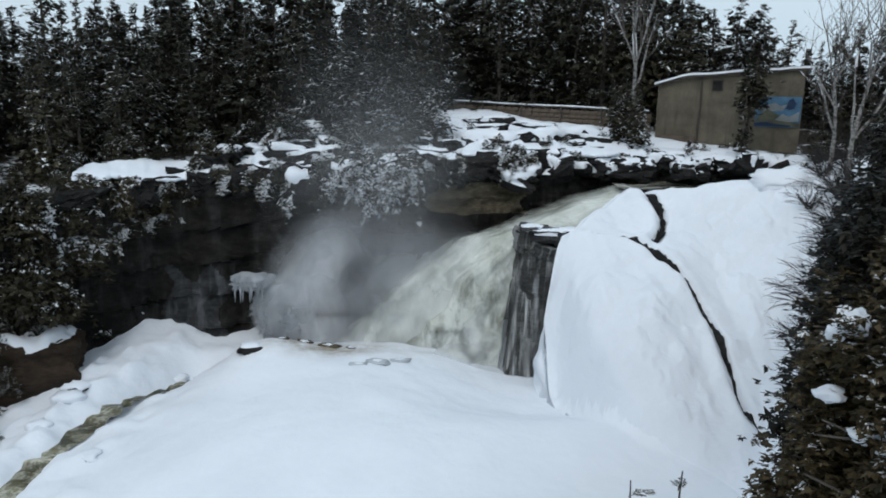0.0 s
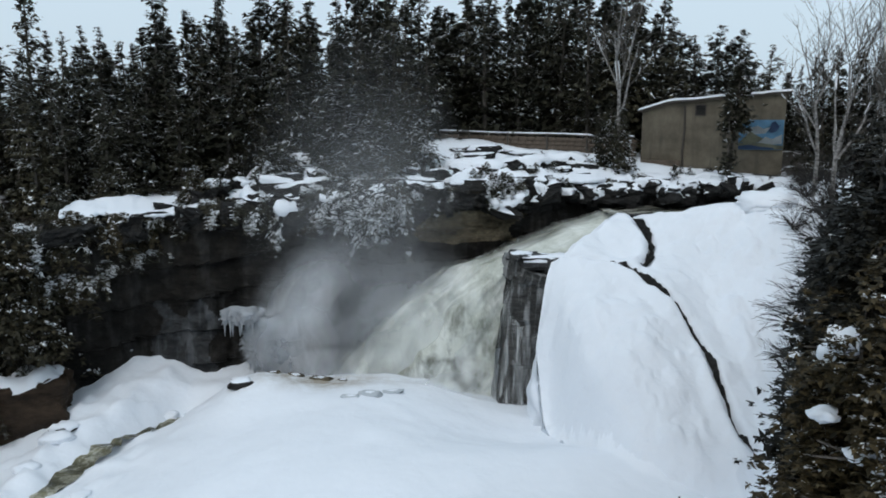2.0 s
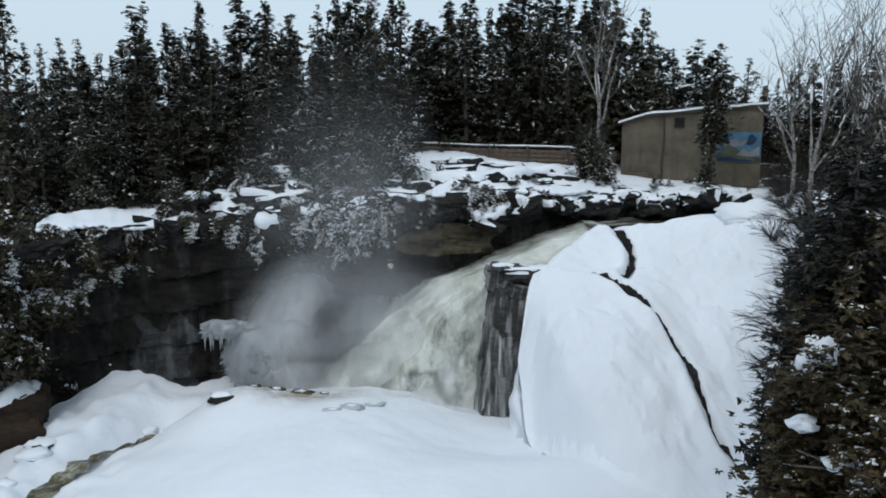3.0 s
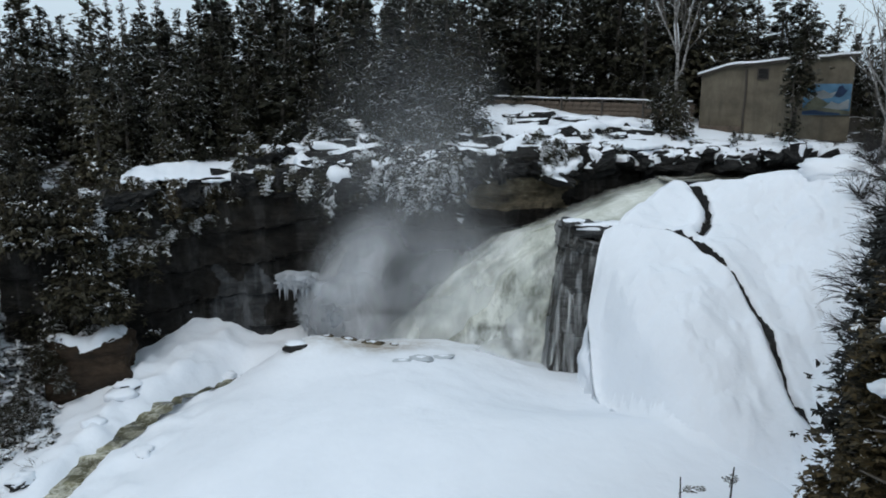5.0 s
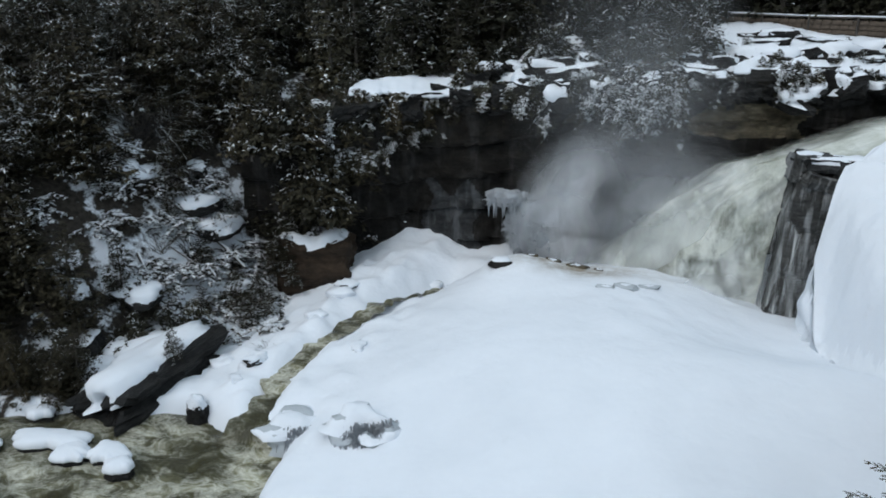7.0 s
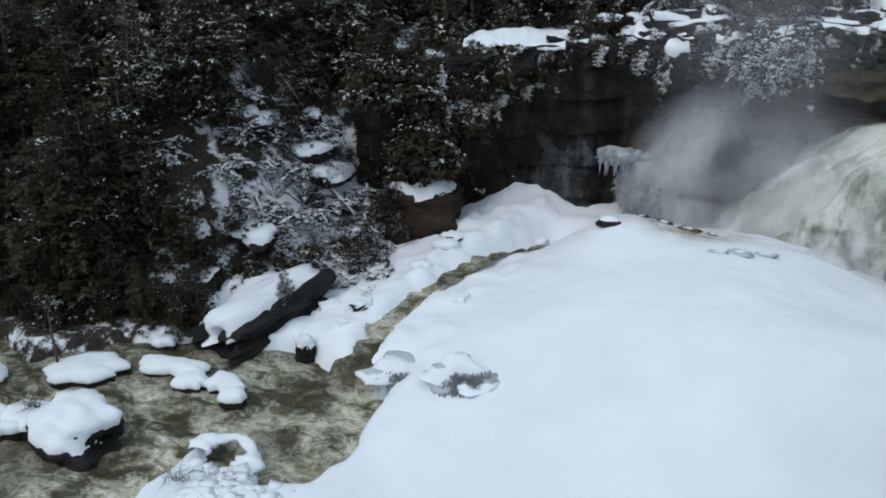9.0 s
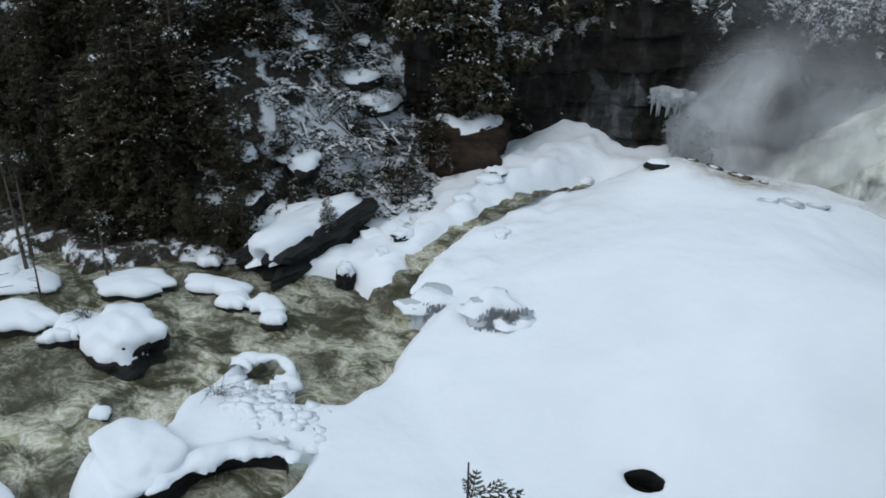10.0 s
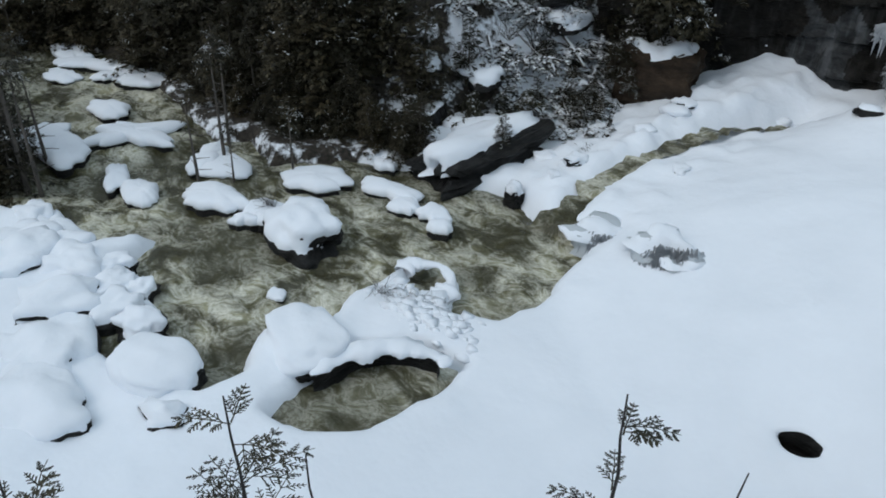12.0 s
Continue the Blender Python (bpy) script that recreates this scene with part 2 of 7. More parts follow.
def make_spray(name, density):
    """Spray haze painted on a sheet: alpha fades towards each edge, with drifting gaps."""
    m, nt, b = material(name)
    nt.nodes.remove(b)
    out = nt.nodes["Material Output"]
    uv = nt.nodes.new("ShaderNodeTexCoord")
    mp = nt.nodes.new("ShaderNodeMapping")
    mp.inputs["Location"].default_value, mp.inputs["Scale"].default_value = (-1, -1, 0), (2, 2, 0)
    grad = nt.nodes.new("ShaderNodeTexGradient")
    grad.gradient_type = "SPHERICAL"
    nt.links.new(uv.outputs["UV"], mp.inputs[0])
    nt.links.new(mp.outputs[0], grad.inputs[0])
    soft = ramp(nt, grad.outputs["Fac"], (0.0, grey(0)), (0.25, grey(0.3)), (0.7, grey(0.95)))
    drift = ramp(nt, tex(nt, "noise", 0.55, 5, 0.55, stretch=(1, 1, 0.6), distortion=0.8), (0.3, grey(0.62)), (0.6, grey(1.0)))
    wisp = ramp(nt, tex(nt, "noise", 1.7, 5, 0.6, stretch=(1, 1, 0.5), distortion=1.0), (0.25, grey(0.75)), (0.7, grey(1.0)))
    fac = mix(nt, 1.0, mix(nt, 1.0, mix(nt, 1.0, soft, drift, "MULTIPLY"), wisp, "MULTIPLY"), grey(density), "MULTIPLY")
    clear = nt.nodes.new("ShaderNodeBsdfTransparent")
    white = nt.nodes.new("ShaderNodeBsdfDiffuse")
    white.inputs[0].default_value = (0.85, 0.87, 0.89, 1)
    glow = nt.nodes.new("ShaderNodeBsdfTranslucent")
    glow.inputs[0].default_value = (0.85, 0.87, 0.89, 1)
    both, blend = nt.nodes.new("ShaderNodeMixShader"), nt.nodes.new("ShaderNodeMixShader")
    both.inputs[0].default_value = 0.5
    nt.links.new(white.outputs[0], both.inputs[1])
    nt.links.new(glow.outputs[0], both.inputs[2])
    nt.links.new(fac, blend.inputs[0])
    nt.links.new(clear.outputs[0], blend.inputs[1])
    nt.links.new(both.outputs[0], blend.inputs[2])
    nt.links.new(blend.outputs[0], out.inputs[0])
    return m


def make_veil():
    """Water that falls in separate threads, clear between them."""
    m, nt, b = material("thin_falling_water")
    out = nt.nodes["Material Output"]
    thread = tex(nt, "noise", 1.6, 7, 0.65, stretch=(2.2, 2.2, 0.16), distortion=0.3)
    uv = nt.nodes.new("ShaderNodeTexCoord")
    sep = nt.nodes.new("ShaderNodeSeparateXYZ")
    nt.links.new(uv.outputs["UV"], sep.inputs[0])
    edge = mix(nt, 1.0, ramp(nt, sep.outputs["X"], (0.0, grey(0)), (0.3, grey(1)), (0.7, grey(1)), (1.0, grey(0))), ramp(nt, sep.outputs["Y"], (0.75, grey(1)), (1.0, grey(0.2))), "MULTIPLY")
    fac = mix(nt, 1.0, edge, ramp(nt, thread, (0.44, grey(0.02)), (0.68, grey(0.7))), "MULTIPLY")
    b.inputs["Base Color"].default_value = (0.72, 0.74, 0.73, 1)
    b.inputs["Roughness"].default_value = 0.7
    clear = nt.nodes.new("ShaderNodeBsdfTransparent")
    blend = nt.nodes.new("ShaderNodeMixShader")
    nt.links.new(fac, blend.inputs[0])
    nt.links.new(clear.outputs[0], blend.inputs[1])
    nt.links.new(b.outputs[0], blend.inputs[2])
    nt.links.new(blend.outputs[0], out.inputs[0])
    return m


VEIL = make_veil()
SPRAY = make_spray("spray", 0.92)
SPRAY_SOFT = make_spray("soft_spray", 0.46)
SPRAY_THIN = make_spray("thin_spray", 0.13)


def make_plaster():
    m, nt, b = material("weathered_concrete")
    n = tex(nt, "noise", 0.8, 8, 0.65)
    s = tex(nt, "noise", 2.0, 6, 0.6, stretch=(1.4, 1.4, 0.15))
    col = ramp(nt, n, (0.3, (0.065, 0.056, 0.04)), (0.7, (0.16, 0.138, 0.1)))
    col = mix(nt, ramp(nt, s, (0.52, grey(0)), (0.72, grey(0.6))), col, (0.06, 0.053, 0.042))
    nt.links.new(col, b.inputs["Base Color"])
    b.inputs["Roughness"].default_value = 0.9
    bump(nt, b, tex(nt, "noise", 8, 6), 0.5, 0.03)
    return m


PLASTER = make_plaster()


def plain(name, colour, rough=0.8, scale=4.0, spread=0.35):
    m, nt, b = material(name)
    n = tex(nt, "noise", scale, 6, 0.6)
    nt.links.new(ramp(nt, n, (0.3, tuple(c * (1 - spread) for c in colour)), (0.7, colour)), b.inputs["Base Color"])
    b.inputs["Roughness"].default_value = rough
    bump(nt, b, n, 0.3, 0.01)
    return m


WOOD_DARK = plain("dark_wood", (0.06, 0.05, 0.042))
WALL_BRICK = plain("brown_stone", (0.13, 0.10, 0.075), 0.9, 3.0, 0.6)
MURAL_SKY = plain("mural_blue", (0.07, 0.19, 0.31), 0.6, 1.2, 0.5)
MURAL_WHITE = plain("mural_white", (0.4, 0.45, 0.47), 0.6, 2.0)
MURAL_LAND = plain("mural_ochre", (0.22, 0.23, 0.16), 0.6, 2.0, 0.6)
MURAL_DARK = plain("mural_navy", (0.03, 0.07, 0.16), 0.6, 2.0)


# ---- building helpers ----
def link(name, verts, faces, mats, parent=None, label="", smooth=True, indices=None, uvs=None):
    me = bpy.data.meshes.new(name)
    me.from_pydata([tuple(map(float, v)) for v in verts], [], faces)
    for m in mats if isinstance(mats, (list, tuple)) else [mats]:
        me.materials.append(m)
    if indices is not None:
        me.polygons.foreach_set("material_index", np.asarray(indices, dtype=np.int32))
    if uvs is not None:
        layer = me.uv_layers.new(name="UVMap")
        loops = np.zeros(len(me.loops), dtype=np.int32)
        me.loops.foreach_get("vertex_index", loops)
        layer.data.foreach_set("uv", np.asarray(uvs, dtype=np.float32)[loops].ravel())
    if smooth:
        me.polygons.foreach_set("use_smooth", np.ones(len(me.polygons), dtype=bool))
    me.update()
    ob = new(name, me)
    if parent is not None:
        ob.parent = parent
    if label:
        ob["label"] = label
    return ob


def part(name, bm, mat, parent, label="", smooth=False):
    me = bpy.data.meshes.new(name)
    bm.to_mesh(me)
    bm.free()
    me.materials.append(mat)
    if smooth:
        me.polygons.foreach_set("use_smooth", np.ones(len(me.polygons), dtype=bool))
    ob = new(name, me)
    if parent is not None:
        ob.parent = parent
    if label:
        ob["label"] = label
    return ob


def thing(name, x, y, z, label, category, group="", kind="", turn=0.0):
    ob = new(name)
    ob.matrix_world = pose(x, y, z, 0, 0, turn)
    return tagged(ob, label, category, group, kind)


def box(bm, cx, cy, cz, sx, sy, sz, m=None, bevel=0.0):
    made = bmesh.ops.create_cube(bm, size=1.0)
    verts = made["verts"]
    bmesh.ops.scale(bm, verts=verts, vec=(sx, sy, sz))
    bmesh.ops.translate(bm, verts=verts, vec=(cx, cy, cz))
    if bevel:
        edges = list({e for v in verts for e in v.link_edges})
        got = bmesh.ops.bevel(bm, geom=edges, offset=bevel, segments=2, affect="EDGES")
        verts = list({v for f in got["faces"] for v in f.verts} | {v for v in verts if v.is_valid})
    if m is not None:
        bmesh.ops.transform(bm, matrix=m, verts=verts)
    return verts


def tapered(bm, pts, radii, n=6):
    rings = []
    for i, (p, r) in enumerate(zip(pts, radii)):
        p = Vector(p)
        d = (Vector(pts[min(i + 1, len(pts) - 1)]) - Vector(pts[max(i - 1, 0)])).normalized()
        a = d.orthogonal().normalized()
        b = d.cross(a)
        rings.append([bm.verts.new(p + (a * math.cos(2 * math.pi * k / n) + b * math.sin(2 * math.pi * k / n)) * r) for k in range(n)])
    for a, b in zip(rings, rings[1:]):
        for k in range(n):
            bm.faces.new((a[k], a[(k + 1) % n], b[(k + 1) % n], b[k]))
    bm.faces.new(rings[-1])


def wobble(p, scale, seed):
    return noise.noise(Vector((p[0] * scale + seed * 7.13, p[1] * scale - seed * 3.7, p[2] * scale + seed * 1.9)))


def fractal(X, Y, scale, octaves=4, seed=0.0):
    """Smooth value noise on arrays."""
    out, amp, tot = np.zeros_like(X), 1.0, 0.0
    rng = np.random.RandomState(int(seed) + 11)
    table = rng.rand(256, 256)
    for o in range(octaves):
        u, v = X * scale * 2**o + 37.7 * o, Y * scale * 2**o - 12.3 * o
        iu, iv = np.floor(u).astype(int), np.floor(v).astype(int)
        fu, fv = u - iu, v - iv
        fu, fv = fu * fu * (3 - 2 * fu), fv * fv * (3 - 2 * fv)
        g = lambda a, b: table[a % 256, b % 256]
        out += amp * ((g(iu, iv) * (1 - fu) + g(iu + 1, iv) * fu) * (1 - fv) + (g(iu, iv + 1) * (1 - fu) + g(iu + 1, iv + 1) * fu) * fv - 0.5)
        tot += amp
        amp *= 0.5
    return out / tot * 2


def sstep(t):
    t = np.clip(t, 0, 1)
    return t * t * (3 - 2 * t)


def smax(a, b, k):
    h = np.clip(0.5 + 0.5 * (a - b) / k, 0, 1)
    return b + (a - b) * h + k * h * (1 - h)


def line_distance(X, Y, pts):
    """Distance to a polyline, the side (positive to the left of its direction) and the place along it, 0 to 1."""
    best, side, along = np.full(X.shape, 1e9), np.ones(X.shape), np.zeros(X.shape)
    seg = [math.dist(a, b) for a, b in zip(pts, pts[1:])]
    total, run = sum(seg), 0.0
    for (ax, ay), (bx, by), s in zip(pts, pts[1:], seg):
        t = np.clip(((X - ax) * (bx - ax) + (Y - ay) * (by - ay)) / s**2, 0, 1)
        d = np.hypot(X - ax - t * (bx - ax), Y - ay - t * (by - ay))
        near = d < best - 1e-9
        cross = (bx - ax) * (Y - ay) - (by - ay) * (X - ax)
        best, side = np.where(near, d, best), np.where(near, np.sign(cross), side)
        along = np.where(near, (run + t * s) / total, along)
        run += s
    return best, side, along


def inside(X, Y, poly):
    odd = np.zeros(X.shape, bool)
    for (ax, ay), (bx, by) in zip(poly, poly[1:] + poly[:1]):
        cut = (ay > Y) != (by > Y)
        odd ^= cut & (X < (bx - ax) * (Y - ay) / ((by - ay) or 1e-9) + ax)
    return odd


def signed(X, Y, poly):
    d = line_distance(X, Y, poly + poly[:1])[0]
    return np.where(inside(X, Y, poly), -d, d)


def grid_faces(ny, nx):
    i = np.arange((ny - 1) * nx).reshape(ny - 1, nx)[:, :-1].ravel()
    return np.stack([i, i + 1, i + nx + 1, i + nx], 1).tolist()


# ---- the gorge: plan ----
WATER_Z, UPPER_Z = -16.0, -4.5
RIVER = [(-15.5, 21.7), (-13.9, 22.6), (-13.4, 19.9), (-13.0, 18.2), (-12.9, 17.1), (-13.2, 15.7), (-14.3, 14.9), (-15.7, 16.8), (-17.7, 15.4),
         (-17.6, 13.2), (-17.0, 11.5), (-18.0, 9.6), (-16.6, 8.0), (-16.9, 6.9), (-19.0, 5.8), (-21.2, 5.7), (-21.1, 8.0), (-23.3, 8.5),
         (-24.5, 8.4), (-25.6, 10.4), (-26.5, 8.4), (-29.3, 7.8), (-33, 6), (-42, 6.5), (-48, 4), (-54, -3), (-62, -16), (-72, -12), (-63, 2), (-58, 9.5), (-53, 15),
         (-49, 18), (-43.3, 18.4), (-38.3, 17.5), (-32.2, 16.6), (-31.2, 17.8), (-28.4, 17.2), (-25.9, 20.0), (-24.1, 21.1), (-20.1, 22.3), (-19.0, 23.2)]
POOL = [(-14.5, 8.0), (-15.0, 9.7), (-15.0, 11.5), (-13.6, 12.7), (-12.4, 13.2), (-12.1, 12.4), (-12.4, 9.4), (-13.5, 8.2)]
EYELET = [(-16.35 + 0.85 * math.cos(0.785 * k), 15.65 + 0.6 * math.sin(0.785 * k)) for k in range(8)]
STREAM = [(-12.1, 36.2), (-12.7, 35.3), (-14.1, 33.2), (-14.9, 30.6), (-15.4, 28.2), (-15.8, 25.6), (-15.5, 22.4), (-15.2, 21.0)]
UPPER = [(6.5, 39.6), (12, 40.3), (18, 39.4), (26, 37), (44, 32), (44, 37), (26, 41), (20, 42), (14, 42.7), (8, 42.2), (5.5, 41.4)]
FAR_FOOT = [(44, 39.5), (24, 42.8), (14, 43.5), (8.5, 42.9), (5, 42.0), (0, 41.2), (-8, 40.4), (-15, 39.6), (-18, 37.2), (-20.5, 32.5), (-22.5, 27.5), (-25, 22.5),
            (-30, 19.3), (-40, 19.6), (-48, 20.2), (-54.5, 16.5), (-60, 10.5), (-66, 2), (-76, -14), (-300, -260)]
NEAR_FOOT = [(-300, -330), (-58, -34), (-44, -14), (-30, -11), (-16, -8.5), (-8.5, -4), (-6.4, 1), (-4, 4.8), (-1.2, 6.2), (1.5, 7.2), (5.2, 10.6), (8, 17), (11.3, 24.5), (13.5, 31), (17.5, 37.5), (60, 26)]


def ice_edge(Y):
    """Where the ice slope ends towards the fall."""
    return np.interp(Y, [23.0, 25.2, 26.6, 29.0, 31.2, 33.2, 35.0, 36.0, 37.0, 38.0, 39.5, 41.0], [10.5, 8.2, 6.9, 5.7, 4.9, 4.6, 5.5, 6.6, 7.6, 8.5, 9.6, 10.3])


def ice_height(X, Y):
    z = -4.3 - 0.62 * np.maximum(0, 38.2 - Y) ** 1.0 - 0.25 * np.maximum(0, Y - 38.2)
    z += 0.28 * np.maximum(0, X - 12.0) ** 1.25
    z += 0.9 * np.exp(-((X - 8.3) / 2.6) ** 2 - ((Y - 30.5) / 3.5) ** 2)
    return z


def ground_height(X, Y):
    wob = fractal(X, Y, 0.16, 3, 3)
    # snow cone below the falls, and the ramp at the foot of the far cliff
    r = np.sqrt(0.9 * (X - 1) ** 2 + (Y - 31) ** 2) + 0.9 * wob
    cone = -11.9 - 3.6 * sstep((r - 4) / 16.0) - 1.25 * sstep((X + 3) / 7.0) * sstep((Y - 26) / 5.0)
    cone += 1.25 * np.exp(-(((X + 8.5) / 2.4) ** 2) - ((Y - 34.8) / 2.4) ** 2)
    d, side, along = line_distance(X, Y, FAR_FOOT)
    foot = -12.2 - 3.3 * sstep((-14.0 - X) / 9.0) - 0.55 * np.exp(-(((X + 12.0) / 1.8) ** 2)) + 0.15 * np.exp(-(((X + 15.2) / 1.5) ** 2))
    low = smax(cone, foot - 0.3 * d, 0.6)
    low = np.maximum(low, -15.4)
    # streams cut into it
    ds = line_distance(X, Y, STREAM)[0]
    low = low - 0.75 * np.exp(-(ds / 0.75) ** 2)
    low += 0.55 * np.abs(fractal(X, Y, 0.75, 4, 14)) * np.exp(-((ds - 1.6) / 1.7) ** 2)
    low += 0.12 * fractal(X, Y, 0.8, 3, 5) + 0.25 * sstep((-12 - X) / 6) * fractal(X, Y, 0.55, 4, 8) + 0.5 * sstep((-11.5 - X) / 2) * sstep((Y - 22) / 3) * np.abs(fractal(X, Y, 0.9, 4, 18))
    # far bank: cliff towards the falls, wooded slope downstream
    width = 1.0 + 9.0 * sstep((-15.0 - X) / 8.0)
    top = -2.9 - 1.5 * sstep((-4 - X) / 12.0)
    back = np.maximum(0, d - width)
    hill = foot + (top - foot) * sstep((d + 0.1) / width) ** 0.8 + 0.13 * np.minimum(back, 12) + 0.06 * np.clip(back - 12, 0, 60)
    hill += 0.1 * np.minimum(back, 9) * sstep((X + 5) / 3.0) * (1 - sstep((X - 12.5) / 4.0))
    hill += (0.35 * fractal(X, Y, 0.35, 4, 9)) * sstep(d / 2.0)
    z = np.where(side < 0, hill, low)
    # ledge under the ice and the fall
    zi = ice_height(X, Y) - 0.9
    wi = sstep((X - ice_edge(Y) - 0.3) / 0.8) * sstep((Y - 23.5) / 1.5) * (side > 0)
    z = np.where(side > 0, z * (1 - wi) + np.maximum(z, zi) * wi, z)
    # near bank under the lookout
    dn, sn, al = line_distance(X, Y, NEAR_FOOT)
    nb = -15.6 + 3.4 * sstep((X - 2) / 8.0) + 0.6 * sstep((X + 12) / 8)
    top_n = -1.7 - 0.8 * sstep((X - 4) / 8.0) - 1.3 * sstep((Y - 27) / 8.0) * sstep((X - 10) / 4.0)
    near = nb + (top_n - nb) * sstep(dn / (5.0 + 2.4 * sstep((X - 4) / 4))) + 0.5 * fractal(X, Y, 0.4, 3, 21) * sstep(dn / 2) * sstep((np.hypot(X, Y) - 1.5) / 4)
    near = np.maximum(near, np.where(Y > 24, zi, -99))
    z = np.where(sn < 0, np.maximum(near, -15.5), z)
    # river beds
    for poly, level in ((RIVER, WATER_Z), (POOL, WATER_Z), (EYELET, WATER_Z), (UPPER, UPPER_Z)):
        s = signed(X, Y, poly) + 0.18 * fractal(X, Y, 1.1, 2, 31)
        cap = level - 0.75 + 1.5 * sstep((s + 0.45) / 1.0) + 0.9 * np.maximum(0, s - 0.5)
        z = np.minimum(z, np.where(s < 6, cap, 99))
    return z


def ground_at(x, y):
    return float(ground_height(np.array([[float(x)]]), np.array([[float(y)]]))[0, 0])


def axis(*spans):
    return np.unique(np.concatenate([np.arange(a, b, s) for a, b, s in spans]))


gx = axis((-1500, -200, 130), (-200, -64, 8), (-64, -40, 0.8), (-40, 16, 0.27), (16, 30, 0.5), (30, 64, 1.2), (64, 200, 8), (200, 1600, 130))
gy = axis((-900, -60, 80), (-60, -6, 4), (-6, 0, 0.6), (0, 46, 0.27), (46, 80, 1.2), (80, 200, 8), (200, 2100, 130))
GX, GY = np.meshgrid(gx, gy)
GZ = ground_height(GX, GY)
faces = np.array(grid_faces(len(gy), len(gx)))
fx, fy = GX.ravel()[faces].mean(1), GY.ravel()[faces].mean(1)
fd, fside, _ = line_distance(GX, GY, FAR_FOOT)
edge = np.interp(GX, [-60, -24, -19, -17, -4, -2, 14, 18], [-0.5, -0.5, 1.0, 4.5, 4.5, 9.5, 9.5, 1.0])
nd, nside, _ = line_distance(GX, GY, NEAR_FOOT)
# Mask for the dark floor: litter plus canopy shade put into the colour.
litter = np.where((fside < 0) | (GX < -25) & (fd < 6.0) & (GY > 15.5), np.where(fside < 0, sstep((fd - edge + 1.5) / 3.0), sstep((-25 - GX) / 1.5)), 0) + np.where((nside < 0) & (GX > 8), sstep((nd - 0.3) / 1.8), 0)
litter -= 1.3 * np.exp(-((GX + 22.6) ** 2 + (GY - 31.4) ** 2) / 10.0) + 0.5 * np.exp(-((GX + 26.4) ** 2 + (GY - 27.4) ** 2) / 4.0)
HOLE = (-3.4, 16.65)
keep = np.hypot(fx - HOLE[0], fy - HOLE[1]) > 1.0
ground = link("ground", np.stack([GX, GY, GZ], -1).reshape(-1, 3), faces[keep].tolist(), [GROUND])
ground.data.attributes.new("litter", "FLOAT", "POINT").data.foreach_set("value", litter.ravel().astype(np.float32))
stain = 1.3 * np.exp(-(((GX + 5.4) / 3.2) ** 2) - ((GY - 35.0) / 1.2) ** 2)
ground.data.attributes.new("stain", "FLOAT", "POINT").data.foreach_set("value", stain.ravel().astype(np.float32))
tagged(ground,
       "smooth white snow over the gorge floor and banks", "snow", kind="structure")
# a melt hole through the snow
verts, n, rings = [], 48, []
prof = [(1.75, 0.0), (1.3, 0.012), (0.95, 0.0), (0.75, -0.03), (0.64, -0.10), (0.6, -0.28), (0.66, -0.7), (0.75, -1.5), (0.0, -1.7)]
for k, (r, dz) in enumerate(prof):
    for i in range(n):
        a = 2 * math.pi * i / n
        rr = r * (1 + (0.12 * wobble((math.cos(a), math.sin(a), 0), 1.5, 71) if r < 1 else 0))
        x, y = HOLE[0] + math.cos(a) * rr * (0.86 if r < 1 else 1.1), HOLE[1] + math.sin(a) * rr * (0.5 if r < 1 else 1)
        verts.append((x, y, ground_at(x, y) + 0.012 * (k > 0) - 0.03 * (k == 0) + dz))
faces = [[k * n + i, k * n + (i + 1) % n, (k + 1) * n + (i + 1) % n, (k + 1) * n + i] for k in range(len(prof) - 1) for i in range(n)]
tagged(link("melt_hole", verts, faces, [SNOW, ROCK_DARK], indices=[int(k >= 4) for k in range(len(prof) - 1) for i in range(n)]),
       "round black melt hole through the snow", "snow hole", kind="structure")

# ---- water ----
wx, wy = np.arange(-62, -10.5, 0.22), np.arange(3, 26.5, 0.22)
WX, WY = np.meshgrid(wx, wy)
WZ = WATER_Z + 0.34 * fractal(WX, WY, 0.5, 4, 41) + 0.1 * fractal(WX * 0.7, WY * 1.3, 2.0, 2, 42)
tagged(link("river", np.stack([WX, WY, WZ], -1).reshape(-1, 3), grid_faces(len(wy), len(wx)), [WATER]),
       "fast olive-green river water with pale foam", "water", kind="structure")
wx, wy = np.arange(4.5, 45, 0.3), np.arange(31, 45.5, 0.3)
WX, WY = np.meshgrid(wx, wy)
WZ = UPPER_Z - 0.06 + 0.12 * fractal(WX, WY, 0.7, 3, 43)
keep = [f for f in grid_faces(len(wy), len(wx)) if WX.ravel()[f[0]] > 8.9 and signed(WX.ravel()[f[:1]], WY.ravel()[f[:1]], UPPER)[0] < 1.0]
tagged(link("upper_river", np.stack([WX, WY, WZ], -1).reshape(-1, 3), keep, [RAPID]),
       "dark rippled river above the waterfall", "water", kind="structure")


